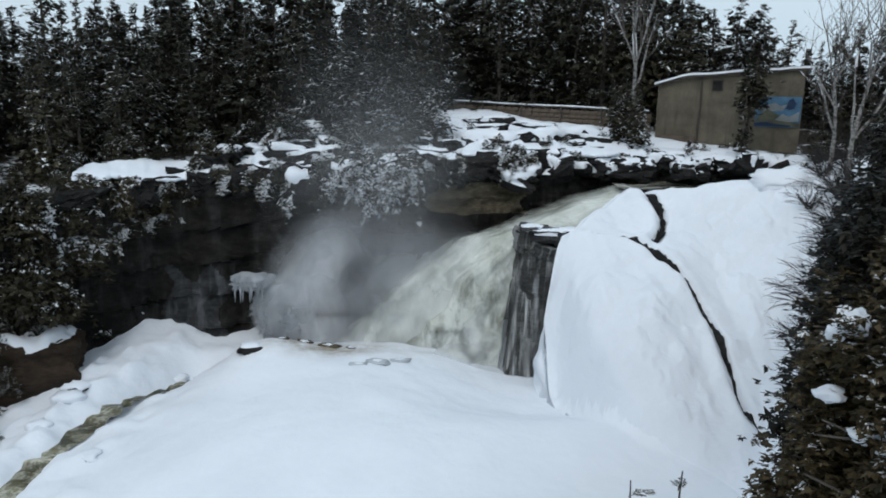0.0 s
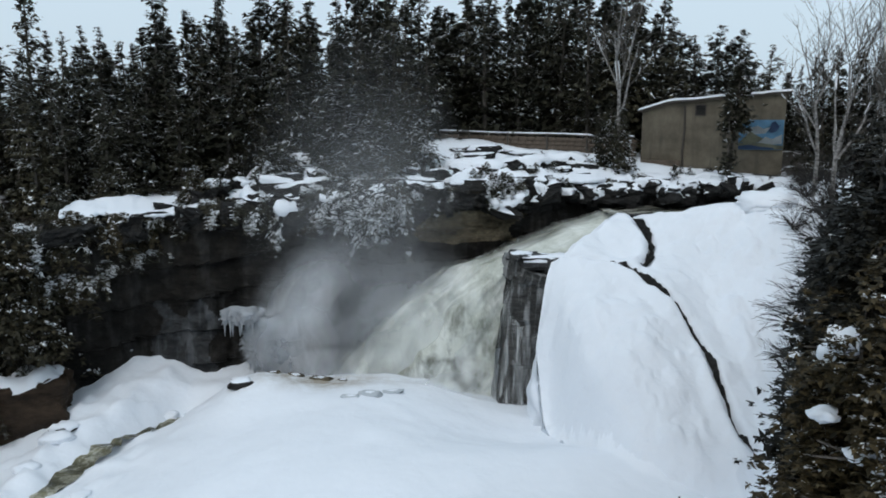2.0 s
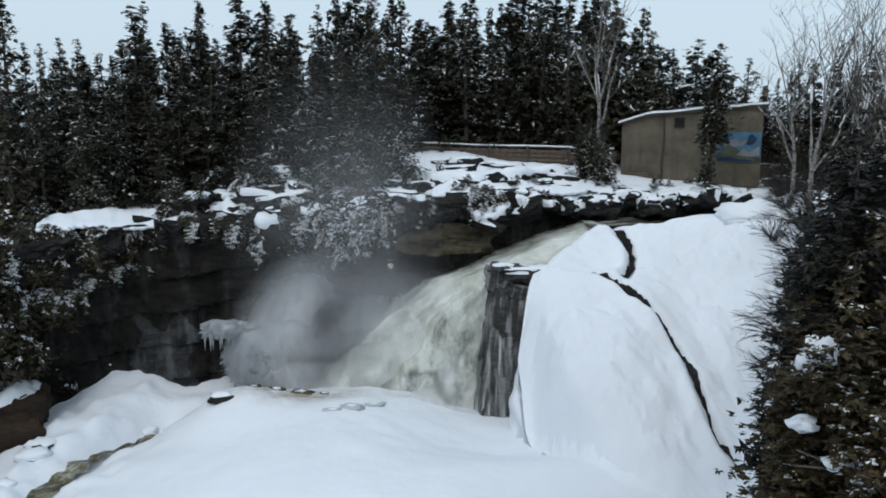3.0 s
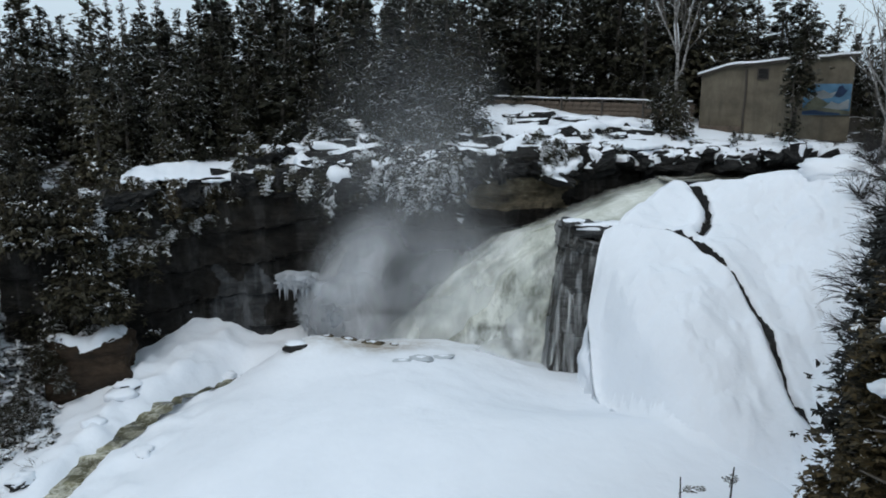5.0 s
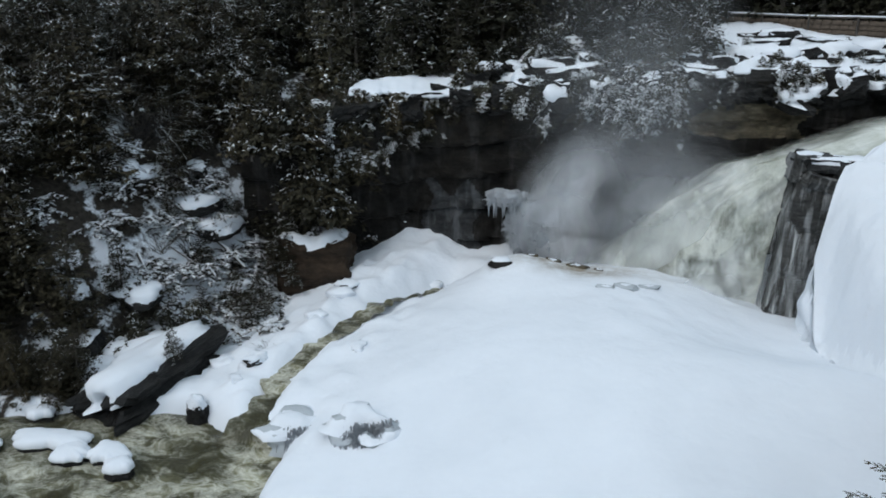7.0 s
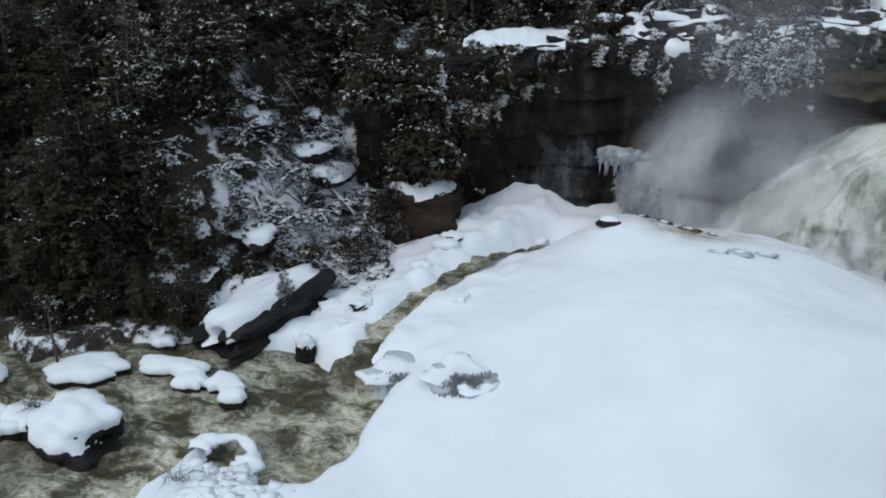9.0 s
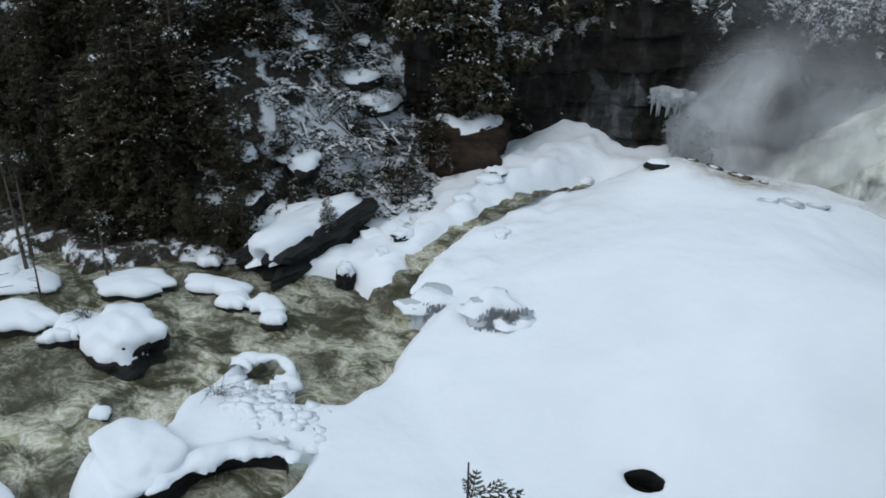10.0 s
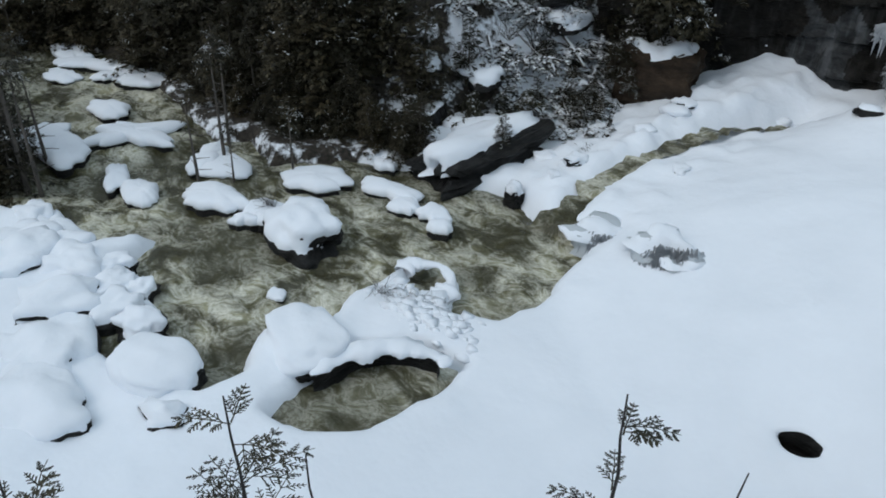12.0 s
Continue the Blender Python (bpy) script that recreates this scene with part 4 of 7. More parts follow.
def conifer(name, seed, height, radius, sprays, size, snow, label, leaf=None, bare=0.12, droop=0.55, shape=0.8, category="tree", group="", width=0.3):
    rng = random.Random(seed)
    t = thing(name, 0, 0, 0, label, category, group)
    bm = bmesh.new()
    lean = Vector((rng.uniform(-0.03, 0.03), rng.uniform(-0.03, 0.03), 0))
    tapered(bm, [Vector((0, 0, -0.5)) + lean * h * height + Vector((0, 0, h * height)) for h in (0, 0.3, 0.6, 0.85, 1.0)],
            [0.018 * height, 0.014 * height, 0.009 * height, 0.005 * height, 0.01])
    for k in range(14):
        h = rng.uniform(0.1, 0.9)
        a = rng.uniform(0, 6.28)
        r = radius * (1 - h) ** shape * 0.8
        s = Vector((0, 0, h * height)) + lean * h * height
        e = s + Vector((math.cos(a) * r, math.sin(a) * r, rng.uniform(-0.2, 0.25) * r))
        tapered(bm, [s, e], [0.004 * height, 0.002 * height], 4)
    part("trunk", bm, BARK, t, "grey-brown bark")
    v, f, sv, sf = [], [], [], []
    for k in range(sprays // 10):
        h = bare + (1 - bare) * (1 - math.sqrt(rng.random())) ** 0.8 if k > 9 else 1.0 - 0.025 * k
        a = rng.uniform(0, 6.28)
        lump = 0.8 + 0.8 * noise.noise(Vector((math.cos(a) * 1.3, math.sin(a) * 1.3, h * 5 + seed)))
        reach = radius * (1 - h) ** shape * lump * (rng.uniform(0.6, 1.05) if k % 4 else rng.uniform(0.1, 0.6)) + 0.03
        out = Vector((math.cos(a), math.sin(a), 0))
        tip = out * reach + Vector((0, 0, h * height - 0.18 * droop * reach)) + lean * h * height
        puff = size * (0.13 + 0.42 * min(1, 2.2 * (1 - h))) * rng.uniform(0.6, 1.25)
        laden = rng.random() < snow * (2.2 if noise.noise(tip * 0.55 + Vector((seed, 0, 0))) > 0.1 else 0.4)
        for q in range(10):
            p = tip + Vector((rng.gauss(0, puff), rng.gauss(0, puff), rng.gauss(0, puff * 0.7)))
            o = (out * 0.8 + Vector((rng.uniform(-0.8, 0.8), rng.uniform(-0.8, 0.8), rng.uniform(-0.7, 0.5) + 2.0 * max(0, h - 0.8)))).normalized()
            ln = size * rng.uniform(0.4, 0.9) * (0.65 + 0.45 * (1 - h))
            spray_tris(rng, p - o * ln * 0.3, o, ln, ln * width, droop * rng.uniform(0.5, 1.4), v, f)
            if laden and p.z > tip.z - 0.3 * puff and rng.random() < 0.75 or rng.random() < snow * 0.1:
                spray_tris(rng, p - o * ln * 0.15 + Vector((0, 0, 0.09 * ln)), o, ln * rng.uniform(0.5, 0.9), ln * width * 0.7, droop, sv, sf, 3)
    tagged(link("crown", v, f, [leaf or CEDAR], t, smooth=False), kind="stuff")
    if sf:
        tagged(link("snow_load", sv, sf, [SNOW_LOAD], t, "snow clinging to the branches", smooth=False), kind="stuff")
    return t


PROTOS = [conifer("cedar_tree", 100 + i, h, r, n, s, sn, "dark evergreen cedar dusted with snow on the wooded bank", group="forest cedars", shape=sh, droop=dr, bare=0.03)
          for i, (h, r, n, s, sn, sh, dr) in enumerate([(11, 2.4, 1150, 0.66, 0.3, 0.7, 0.7), (12.5, 2.2, 1150, 0.66, 0.22, 0.75, 0.6), (9.5, 2.5, 1050, 0.64, 0.36, 0.55, 0.8),
                                                       (8, 2.3, 1000, 0.58, 0.4, 0.55, 0.9), (13.5, 2.4, 1200, 0.7, 0.24, 0.8, 0.6), (10, 1.9, 950, 0.62, 0.2, 0.6, 0.8)])]
SLOPE_PROTOS = [conifer("cedar_tree", 160 + i, h, r, n, 0.42, sn, "dark ragged cedar on the steep wooded slope", CEDAR_DARK, group="slope cedars", shape=sh, droop=dr, bare=0.02, width=0.22)
                for i, (h, r, n, sn, sh, dr) in enumerate([(6.5, 2.4, 1900, 0.42, 0.4, 0.6), (8.0, 2.2, 2000, 0.42, 0.5, 0.5), (5.0, 2.3, 1600, 0.7, 0.4, 0.8), (7.2, 1.8, 1700, 0.32, 0.4, 0.5), (6.4, 2.3, 1800, 0.05, 0.35, 0.5), (7.6, 2.1, 1800, 0.03, 0.45, 0.4)])]
FAR_PROTOS = [conifer("cedar_tree", 130 + i, h, r, 640, 1.05, sn, "tall dark evergreen deeper in the snowy forest", group="forest cedars", shape=sh, droop=0.3, bare=0.05, width=0.32)
              for i, (h, r, sn, sh) in enumerate([(13, 2.3, 0.14, 0.75), (11, 2.5, 0.18, 0.6), (14.5, 2.2, 0.1, 0.8)])]


def plant(proto, x, y, scale, turn, sink=0.25):
    ob = copy_thing(proto, pose(x, y, ground_at(x, y) - sink, random.uniform(-4, 4), random.uniform(-4, 4), turn))
    ob.scale = (min(scale, 1.1) * random.uniform(0.75, 1.4),) * 2 + (scale,)
    return ob


def polar(az, d):
    return -d * math.sin(radians(az)), d * math.cos(radians(az))


SKY_AZ = [-34, -24.2, -22.4, -20.9, -19.0, -17.3, -15.5, -13.1, -6.7, -3.1, -1.9, -0.2, 1.8, 3.4, 5.4, 7.1, 10.0, 11.9, 13.7, 15.3, 17.0, 19.9, 22.4, 24.4, 27.3, 34]
SKY_EL = [4.5, 3.6, 4.75, 5.4, 6.1, 5.7, 8.8, 10, 9.7, 9.7, 7.8, 8.9, 9.7, 9.1, 9.6, 7.3, 8.3, 9.2, 7.1, 8.6, 7.3, 6.6, 5.2, 5.9, 4.1, 3.4]


def treetop(az, d, below):
    """Height that a crown reaches at that bearing, some way below the skyline."""
    return d * math.tan(radians(float(np.interp(az, SKY_AZ, SKY_EL)))) - below


rng = random.Random(7)
TALL = [11, 12.5, 9.5, 8, 13.5, 10]
RINGS = [(46.3, 27, 2, 2.4, (2.2, 5.5)), (49.5, 34, -1, 1.7, (0.6, 3.6)), (53.5, 40, -14, 1.6, (-1.6, 1.2))]
for d0, a0, a1, step, below in RINGS:
    a = a0
    while a > a1:
        x, y = polar(a + rng.uniform(-0.7, 0.7), d0 + rng.uniform(-1.6, 1.6))
        i = rng.randrange(6)
        plant(PROTOS[i], x, y, min(1.6, max(0.35, (treetop(a, d0, rng.uniform(*below)) - ground_at(x, y)) / TALL[i])), rng.uniform(0, 360))
        a -= step * rng.uniform(0.7, 1.3)
for az, d, i in [(-16.0, 56, 0), (-17.0, 55, 2), (-18.0, 57, 3), (-18.8, 55.5, 0), (-19.8, 57, 2), (-20.8, 56, 3), (-21.8, 58, 2), (-23.0, 60, 5), (-24.4, 60, 3), (-30, 62, 4), (-32, 58, 1), (-28.2, 64, 0), (-26.2, 62, 2), (-34, 60, 0), (-25.2, 57, 0), (-26.8, 55, 1), (-27.8, 57, 4), (-29.0, 56, 0), (-30.6, 55, 2), (-31.6, 57, 1), (-33.0, 55, 4), (-35.0, 56, 0), (-16.6, 53, 5), (-20.2, 54.5, 5)]:
    x, y = polar(az, d)
    plant(PROTOS[i], x, y, max(0.3, (treetop(az, d, rng.uniform(-1.4, 0.0)) - ground_at(x, y)) / TALL[i]), rng.uniform(0, 360))
# wooded slope downstream
for k in range(140):
    az = 31 + 54 * rng.random()
    base = np.interp(az, [31, 38, 45, 55, 65, 72, 85], [41, 40, 38.5, 36, 41, 50, 58])
    d = base + 13 * rng.random() ** 1.3
    x, y = polar(az, d)
    if ground_at(x, y) > -15.6 and not (31.5 < az < 43 and d < 45):
        plant(SLOPE_PROTOS[rng.randrange(4) if az < 52 else 4 + k % 2], x, y, rng.uniform(0.6, 1.15), rng.uniform(0, 360))


# woods too deep to tell trees apart
def woods(spots):
    allv, allf, alli, base = [], [], [], 0
    for x, y, sc, turn, proto in spots:
        m = np.array(pose(x, y, ground_at(x, y) - 0.2, 0, 0, turn))
        for ob, mat in zip(sorted(proto.children, key=lambda o: o.name), (0, 1, 2)):
            me = ob.data
            co = np.zeros(len(me.vertices) * 3)
            me.vertices.foreach_get("co", co)
            co = co.reshape(-1, 3) * sc
            allv.append(co @ m[:3, :3].T + m[:3, 3])
            allf += [[v + base for v in p.vertices] for p in me.polygons]
            alli += [mat] * len(me.polygons)
            base += len(co)
    return link("far_woods", np.concatenate(allv), allf, [CEDAR, SNOW_LOAD, BARK], smooth=False, indices=alli)


spots = []
for d0, a0, a1, step, below in [(57.5, 48, -15, 1.7, (-1.4, 2.4)), (62, 62, -12, 1.8, (-1.4, 2.0)), (68, 74, -14, 1.8, (-1, 2.0)), (75, 84, -14, 2.6, (1, 3)), (66, -14, -42, 1.5, (0.2, 1.6)), (60, -25, -42, 2.2, (0.5, 2))]:
    a = a0
    while a > a1:
        x, y = polar(a + rng.uniform(-0.7, 0.7), d0 + rng.uniform(-2, 2))
        i = rng.randrange(3)
        spots.append((x, y, min(1.6, max(0.35, (treetop(a, d0, rng.uniform(*below)) - ground_at(x, y)) / (13, 11, 14.5)[i])), rng.uniform(0, 360), FAR_PROTOS[i]))
        a -= step * rng.uniform(0.7, 1.3)
tagged(woods(spots), "dense dark evergreen woods dusted with snow", "woods", kind="stuff")
for i, ob in enumerate(PROTOS + FAR_PROTOS + SLOPE_PROTOS):
    x, y = polar(3.0 + 4 * i, 73)
    ob.matrix_world = pose(x, y, ground_at(x, y) - 0.1)

# ---- pump house ----
house = thing("stone_house", 12.7, 47.3, -2.9, "low tan concrete pump house with a snow-edged shed roof", "building", turn=-20)


def slope_top(bm, above):
    for v in bm.verts:
        if v.co.z > above:
            v.co.z += 0.085 * v.co.x - 0.35 * max(0, 1 - v.co.x / 1.5)


bm = bmesh.new()
box(bm, 4.0, 2.6, 1.85, 8.0, 5.2, 4.3)
bmesh.ops.subdivide_edges(bm, edges=[e for e in bm.edges if abs(e.verts[0].co.x - e.verts[1].co.x) > 1], cuts=9)
slope_top(bm, 1)
part("wall", bm, PLASTER, house)
bm = bmesh.new()
box(bm, 4.0, 2.6, 4.05, 8.4, 5.7, 0.12)
bmesh.ops.subdivide_edges(bm, edges=[e for e in bm.edges if abs(e.verts[0].co.x - e.verts[1].co.x) > 1], cuts=9)
slope_top(bm, 1)
part("roof", bm, WOOD_DARK, house, "dark roof edge")
bm = bmesh.new()
box(bm, 4.0, 2.6, 4.17, 8.45, 5.75, 0.12)
bmesh.ops.subdivide_edges(bm, edges=[e for e in bm.edges if abs(e.verts[0].co.x - e.verts[1].co.x) > 1], cuts=15)
slope_top(bm, 1)
for v in bm.verts:
    if v.co.z > 4.2 and v.co.y < 0:
        v.co.z += 0.06 * wobble(v.co, 1.2, 33)
part("roof_snow", bm, SNOW, house, "layer of snow on the roof")
window = new("window")
window.parent = house
window.matrix_basis = pose(3.35, -0.01, 3.72)
bm = bmesh.new()
for cx, cz, w, h in ((0, 0.3, 0.62, 0.07), (0, -0.3, 0.62, 0.07), (-0.29, 0, 0.07, 0.54), (0.29, 0, 0.07, 0.54)):
    box(bm, cx, -0.02, cz, w, 0.1, h)
part("frame", bm, WOOD_DARK, window)
bm = bmesh.new()
box(bm, 0, 0.0, 0, 0.52, 0.04, 0.54)
part("pane", bm, ROCK_DARK, window, "black window opening")
# Dark uneven stem standing for a vine on the wall.
bm = bmesh.new()
tapered(bm, [(2.45, -0.08, 3.95), (2.5, -0.1, 2.6), (2.42, -0.08, 1.2), (2.5, -0.1, 0.2)], [0.07, 0.06, 0.07, 0.05])
part("downpipe", bm, WOOD_DARK, house, "dark vine trailing down the wall")
bm = bmesh.new()
box(bm, 1.2, -0.25, 0.55, 2.3, 0.4, 0.35)
part("plinth", bm, WALL_BRICK, house, "low stone footing")
mural = thing("mural_panel", 12.7, 47.3, -3.3, "painted mural panel of a blue mountain landscape", "mural", turn=-20)
bm = bmesh.new()
box(bm, 6.75, -0.06, 2.7, 2.4, 0.06, 1.72)
part("board", bm, MURAL_SKY, mural)


def painted(name, outline, mat, depth):
    bm = bmesh.new()
    vs = [bm.verts.new((6.75 - 1.2 + 2.4 * u, -0.09 - depth, 2.7 - 0.86 + 1.72 * v)) for u, v in outline]
    bm.faces.new(vs)
    bmesh.ops.solidify(bm, geom=bm.faces[:], thickness=0.004)
    part(name, bm, mat, mural)


painted("painted_clouds", [(0.0, 0.78), (0.2, 0.72), (0.42, 0.80), (0.55, 0.70), (0.7, 0.76), (0.6, 0.55), (0.3, 0.5), (0.02, 0.56)], MURAL_WHITE, 0.004)
painted("painted_mountain", [(0.02, 0.24), (0.14, 0.44), (0.26, 0.60), (0.36, 0.52), (0.5, 0.42), (0.68, 0.26)], MURAL_LAND, 0.010)
painted("painted_snowfield", [(0.45, 0.24), (0.6, 0.44), (0.75, 0.36), (0.97, 0.52), (0.97, 0.2), (0.6, 0.16)], MURAL_WHITE, 0.016)
painted("painted_meadow", [(0.0, 0.02), (0.0, 0.22), (0.3, 0.27), (0.62, 0.2), (1.0, 0.14), (1.0, 0.02)], MURAL_LAND, 0.022)
painted("painted_bird", [(0.66, 0.62), (0.72, 0.9), (0.8, 0.96), (0.88, 0.8), (0.94, 0.86), (0.84, 0.62), (0.74, 0.56)], MURAL_DARK, 0.028)
painted("painted_bank", [(0.0, 0.02), (0.0, 0.12), (0.25, 0.16), (0.5, 0.10), (0.8, 0.07), (0.8, 0.02)], MURAL_DARK, 0.028)

# ---- plateau: wall, rocks, bare trees ----
wall_a, wall_b = Vector((-0.5, 51.3, 0)), Vector((12.6, 48.6, 0))
low_wall = thing("low_stone_wall", wall_a.x, wall_a.y, 0, "low brown rubble wall capped by a snowy rail", "wall")
run = (wall_b - wall_a).length
heading = math.atan2(wall_b.y - wall_a.y, wall_b.x - wall_a.x)
low_wall.matrix_world = Matrix.Translation((wall_a.x, wall_a.y, -1.75)) @ Matrix.Rotation(heading, 4, "Z")
for row in range(4):
    x = 0.0
    while x < run - 0.3:
        w = rng.uniform(0.3, 0.6)
        bm = bmesh.new()
        box(bm, 0, 0, 0, w - 0.03, 0.35, 0.24, bevel=0.03)
        ob = part("stone", bm, WALL_BRICK, low_wall)
        ob.matrix_basis = pose(x + w / 2, rng.uniform(-0.03, 0.03), 0.13 + 0.27 * row - 0.022 * x, 0, rng.uniform(-2, 2), rng.uniform(-2, 2))
        x += w
bm = bmesh.new()
box(bm, run / 2, 0.05, 0.5, run, 0.22, 1.0)
for v in bm.verts:
    v.co.z -= 0.022 * v.co.x
part("core", bm, WALL_BRICK, low_wall)
bm = bmesh.new()
tapered(bm, [(run * k / 12, 0, 1.22 - 0.022 * run * k / 12 + 0.02 * math.sin(k)) for k in range(13)], [0.06] * 13)
part("rail", bm, BARK, low_wall, "weathered round rail")
bm = bmesh.new()
tapered(bm, [(run * k / 12, 0, 1.28 - 0.022 * run * k / 12 + 0.02 * math.sin(k)) for k in range(13)], [0.055] * 13)
part("snow", bm, SNOW, low_wall, "strip of snow on the rail")
for k in range(6):
    bm = bmesh.new()
    tapered(bm, [(0, 0, 0), (0, 0, 1.3)], [0.07, 0.06])
    part("post", bm, BARK, low_wall).matrix_basis = pose(0.4 + k * (run - 0.8) / 5, -0.2, -0.022 * (0.4 + k * run / 5))

# rocks along the lip of the far bank
for k in range(26):
    az = 26 - 47 * k / 25 + rng.uniform(-1.2, 1.2)
    d0 = np.interp(az, [-21, -12, -4, 5, 20, 26], [44.4, 44.0, 42.6, 42.0, 41.6, 42.0])
    x, y = polar(az, d0 + rng.uniform(-0.3, 2.2))
    s = rng.uniform(0.25, 0.95)
    t = thing("lip_rock", x, y, ground_at(x, y), "dark broken limestone block with patchy snow on the cliff edge", "rock", "cliff edge rocks")
    t.matrix_world = pose(x, y, max(ground_at(x, y), -5) - 0.05, rng.uniform(-12, 12), rng.uniform(-12, 12), rng.uniform(0, 180))
    block_mesh("rock", ROCK_DARK, t, s * 1.3, s * 0.8, s * 0.45, 200 + k, 4, 0.3)
    if az < 14:
        cap_mesh("snow_cap", SNOW, t, s * 1.25, s * 0.75, s * 0.45, 200 + k, 0.12, 0.2, blocky=0.7, rough=0.4)
for k in range(16):
    az, d = rng.uniform(-12, -1), rng.uniform(44.4, 48.0)
    x, y = polar(az, d)
    s = rng.uniform(0.25, 0.5)
    t = thing("plateau_rock", x, y, 0, "dark limestone ledge breaking through the plateau snow", "rock", "plateau rocks")
    t.matrix_world = pose(x, y, ground_at(x, y) + 0.05, 8, rng.uniform(-6, 6), az + rng.uniform(-15, 15))
    block_mesh("rock", ROCK_DARK, t, s * 2.2, s * 0.7, s * 0.5, 1150 + k, 5, 0.35)
    cap_mesh("snow_cap", SNOW, t, s * 2.2, s * 0.75, s * 0.5, 1150 + k, 0.12, 0.3, blocky=0.7, rough=0.4)
for k, (x, y, sx, sz) in enumerate([(9.6, 43.0, 1.1, 0.4), (12.4, 43.3, 1.3, 0.4), (14.8, 42.9, 1.2, 0.5), (16.8, 42.3, 1.2, 0.5), (13.6, 42.7, 0.7, 0.3), (18.6, 41.9, 1.2, 0.5), (11.0, 42.8, 0.8, 0.35)]):
    snowy_rock("ledge_rock", x, y, -4.1, sx, 0.8, sz + 0.4, 260 + k, "dark wet ledge rock with patchy snow beside the upper river", ROCK_DARK, 0.15, 0.25, rng.uniform(-20, 20), 0.65, group="upper river rocks", rough=0.55)
snowy_rock("snow_mound", 16.2, 37.0, -3.95, 1.35, 0.9, 0.45, 271, "rounded snow-covered rock at the top of the ice slope", SNOW_ROUGH, 0.3, -0.8, -20, 0.2)
snowy_rock("snow_mound", 15.0, 26.6, -2.5, 0.85, 0.7, 0.4, 272, "snow-covered rock among shrubs on the near bank", SNOW_ROUGH, 0.3, -0.8, 10, 0.2)


# ---- bare trees ----
def bare_tree(name, seed, height, forks, label, mat, twigs=60, spread=0.35, thick=0.02, lean=(0, 0), snow=True, group=""):
    rr = random.Random(seed)
    t = thing(name, 0, 0, 0, label, "tree", group)

    def limb(bm, start, d, length, radius, depth, store):
        pts, p = [start], start.copy()
        n = 5
        for i in range(n):
            d = (d + Vector((rr.uniform(-0.16, 0.16), rr.uniform(-0.16, 0.16), rr.uniform(-0.02, 0.14)))).normalized()
            p = p + d * length / n
            pts.append(p.copy())
        tapered(bm, pts, [radius * (1 - 0.75 * i / n) + 0.004 for i in range(n + 1)], 6 if depth < 2 else 4)
        store.append((pts, radius))
        if depth < 4:
            for k in range(forks[depth]):
                i = rr.randrange(1 if depth else 2, n + 1)
                nd = (d * rr.uniform(0.5, 1.0) + Vector((rr.uniform(-1, 1), rr.uniform(-1, 1), rr.uniform(-0.1, 0.7))) * spread * (1 + 0.5 * depth)).normalized()
                limb(bm if depth < 1 else bmt, pts[i], nd, length * rr.uniform(0.45, 0.7), radius * (1 - 0.75 * i / n) * 0.7, depth + 1, store)

    bm, bmt, store = bmesh.new(), bmesh.new(), []
    limb(bm, Vector((0, 0, -0.3)), Vector((lean[0], lean[1], 1)).normalized(), height * 0.62, height * thick, 0, store)
    part("trunk", bm, mat, t)
    part("branch_fan", bmt, BARK if mat is BIRCH else TWIG, t, "fine bare branches")
    if snow:
        v, f = [], []
        for pts, r in store:
            for a, b in zip(pts, pts[1:]):
                if rr.random() < 0.4 and r > 0.015:
                    u = Vector((0, 0, r * 0.9))
                    s = (b - a).cross(Vector((0, 0, 1)))
                    s = s.normalized() * r * 0.8 if s.length > 1e-4 else Vector((r, 0, 0))
                    k = len(v)
                    v.extend((a - s + u * 0.5, a + s + u * 0.5, b + s + u * 0.4, b - s + u * 0.4, (a + b) / 2 + u * 1.5))
                    f.extend(((k, k + 1, k + 4), (k + 1, k + 2, k + 4), (k + 2, k + 3, k + 4), (k + 3, k, k + 4)))
        if f:
            tagged(link("snow_load", v, f, [SNOW_LOAD], t, "snow lying along the branches"), kind="stuff")
    return t


fork = bare_tree("birch_tree", 44, 13, (5, 4, 3, 2), "pale forked birch with bare limbs on the snowy bank", BIRCH, spread=0.5, thick=0.013)
fork.matrix_world = pose(10.8, 44.9, -2.6, 0, 0, 30)
for k, (az, d, h, ln) in enumerate([(-26.4, 41, 9.5, 0.05), (-27.8, 40, 11, -0.05), (-28.8, 43, 10, 0.12), (-29.8, 39, 11.5, 0.15), (-31.2, 42, 11, 0.05), (-32.8, 40, 10, 0.1)]):
    b = bare_tree("birch_tree", 50 + k, h, (7, 4, 3, 2), "slender pale birch with bare branches above the river", BIRCH if k != 2 else BARK, spread=0.6, thick=0.0125, lean=(ln, 0), group="bank birches")
    x, y = polar(az, d)
    b.matrix_world = pose(x, y, min(max(ground_at(x, y), -5.0), -2.9) - 0.1, 0, 0, 0)


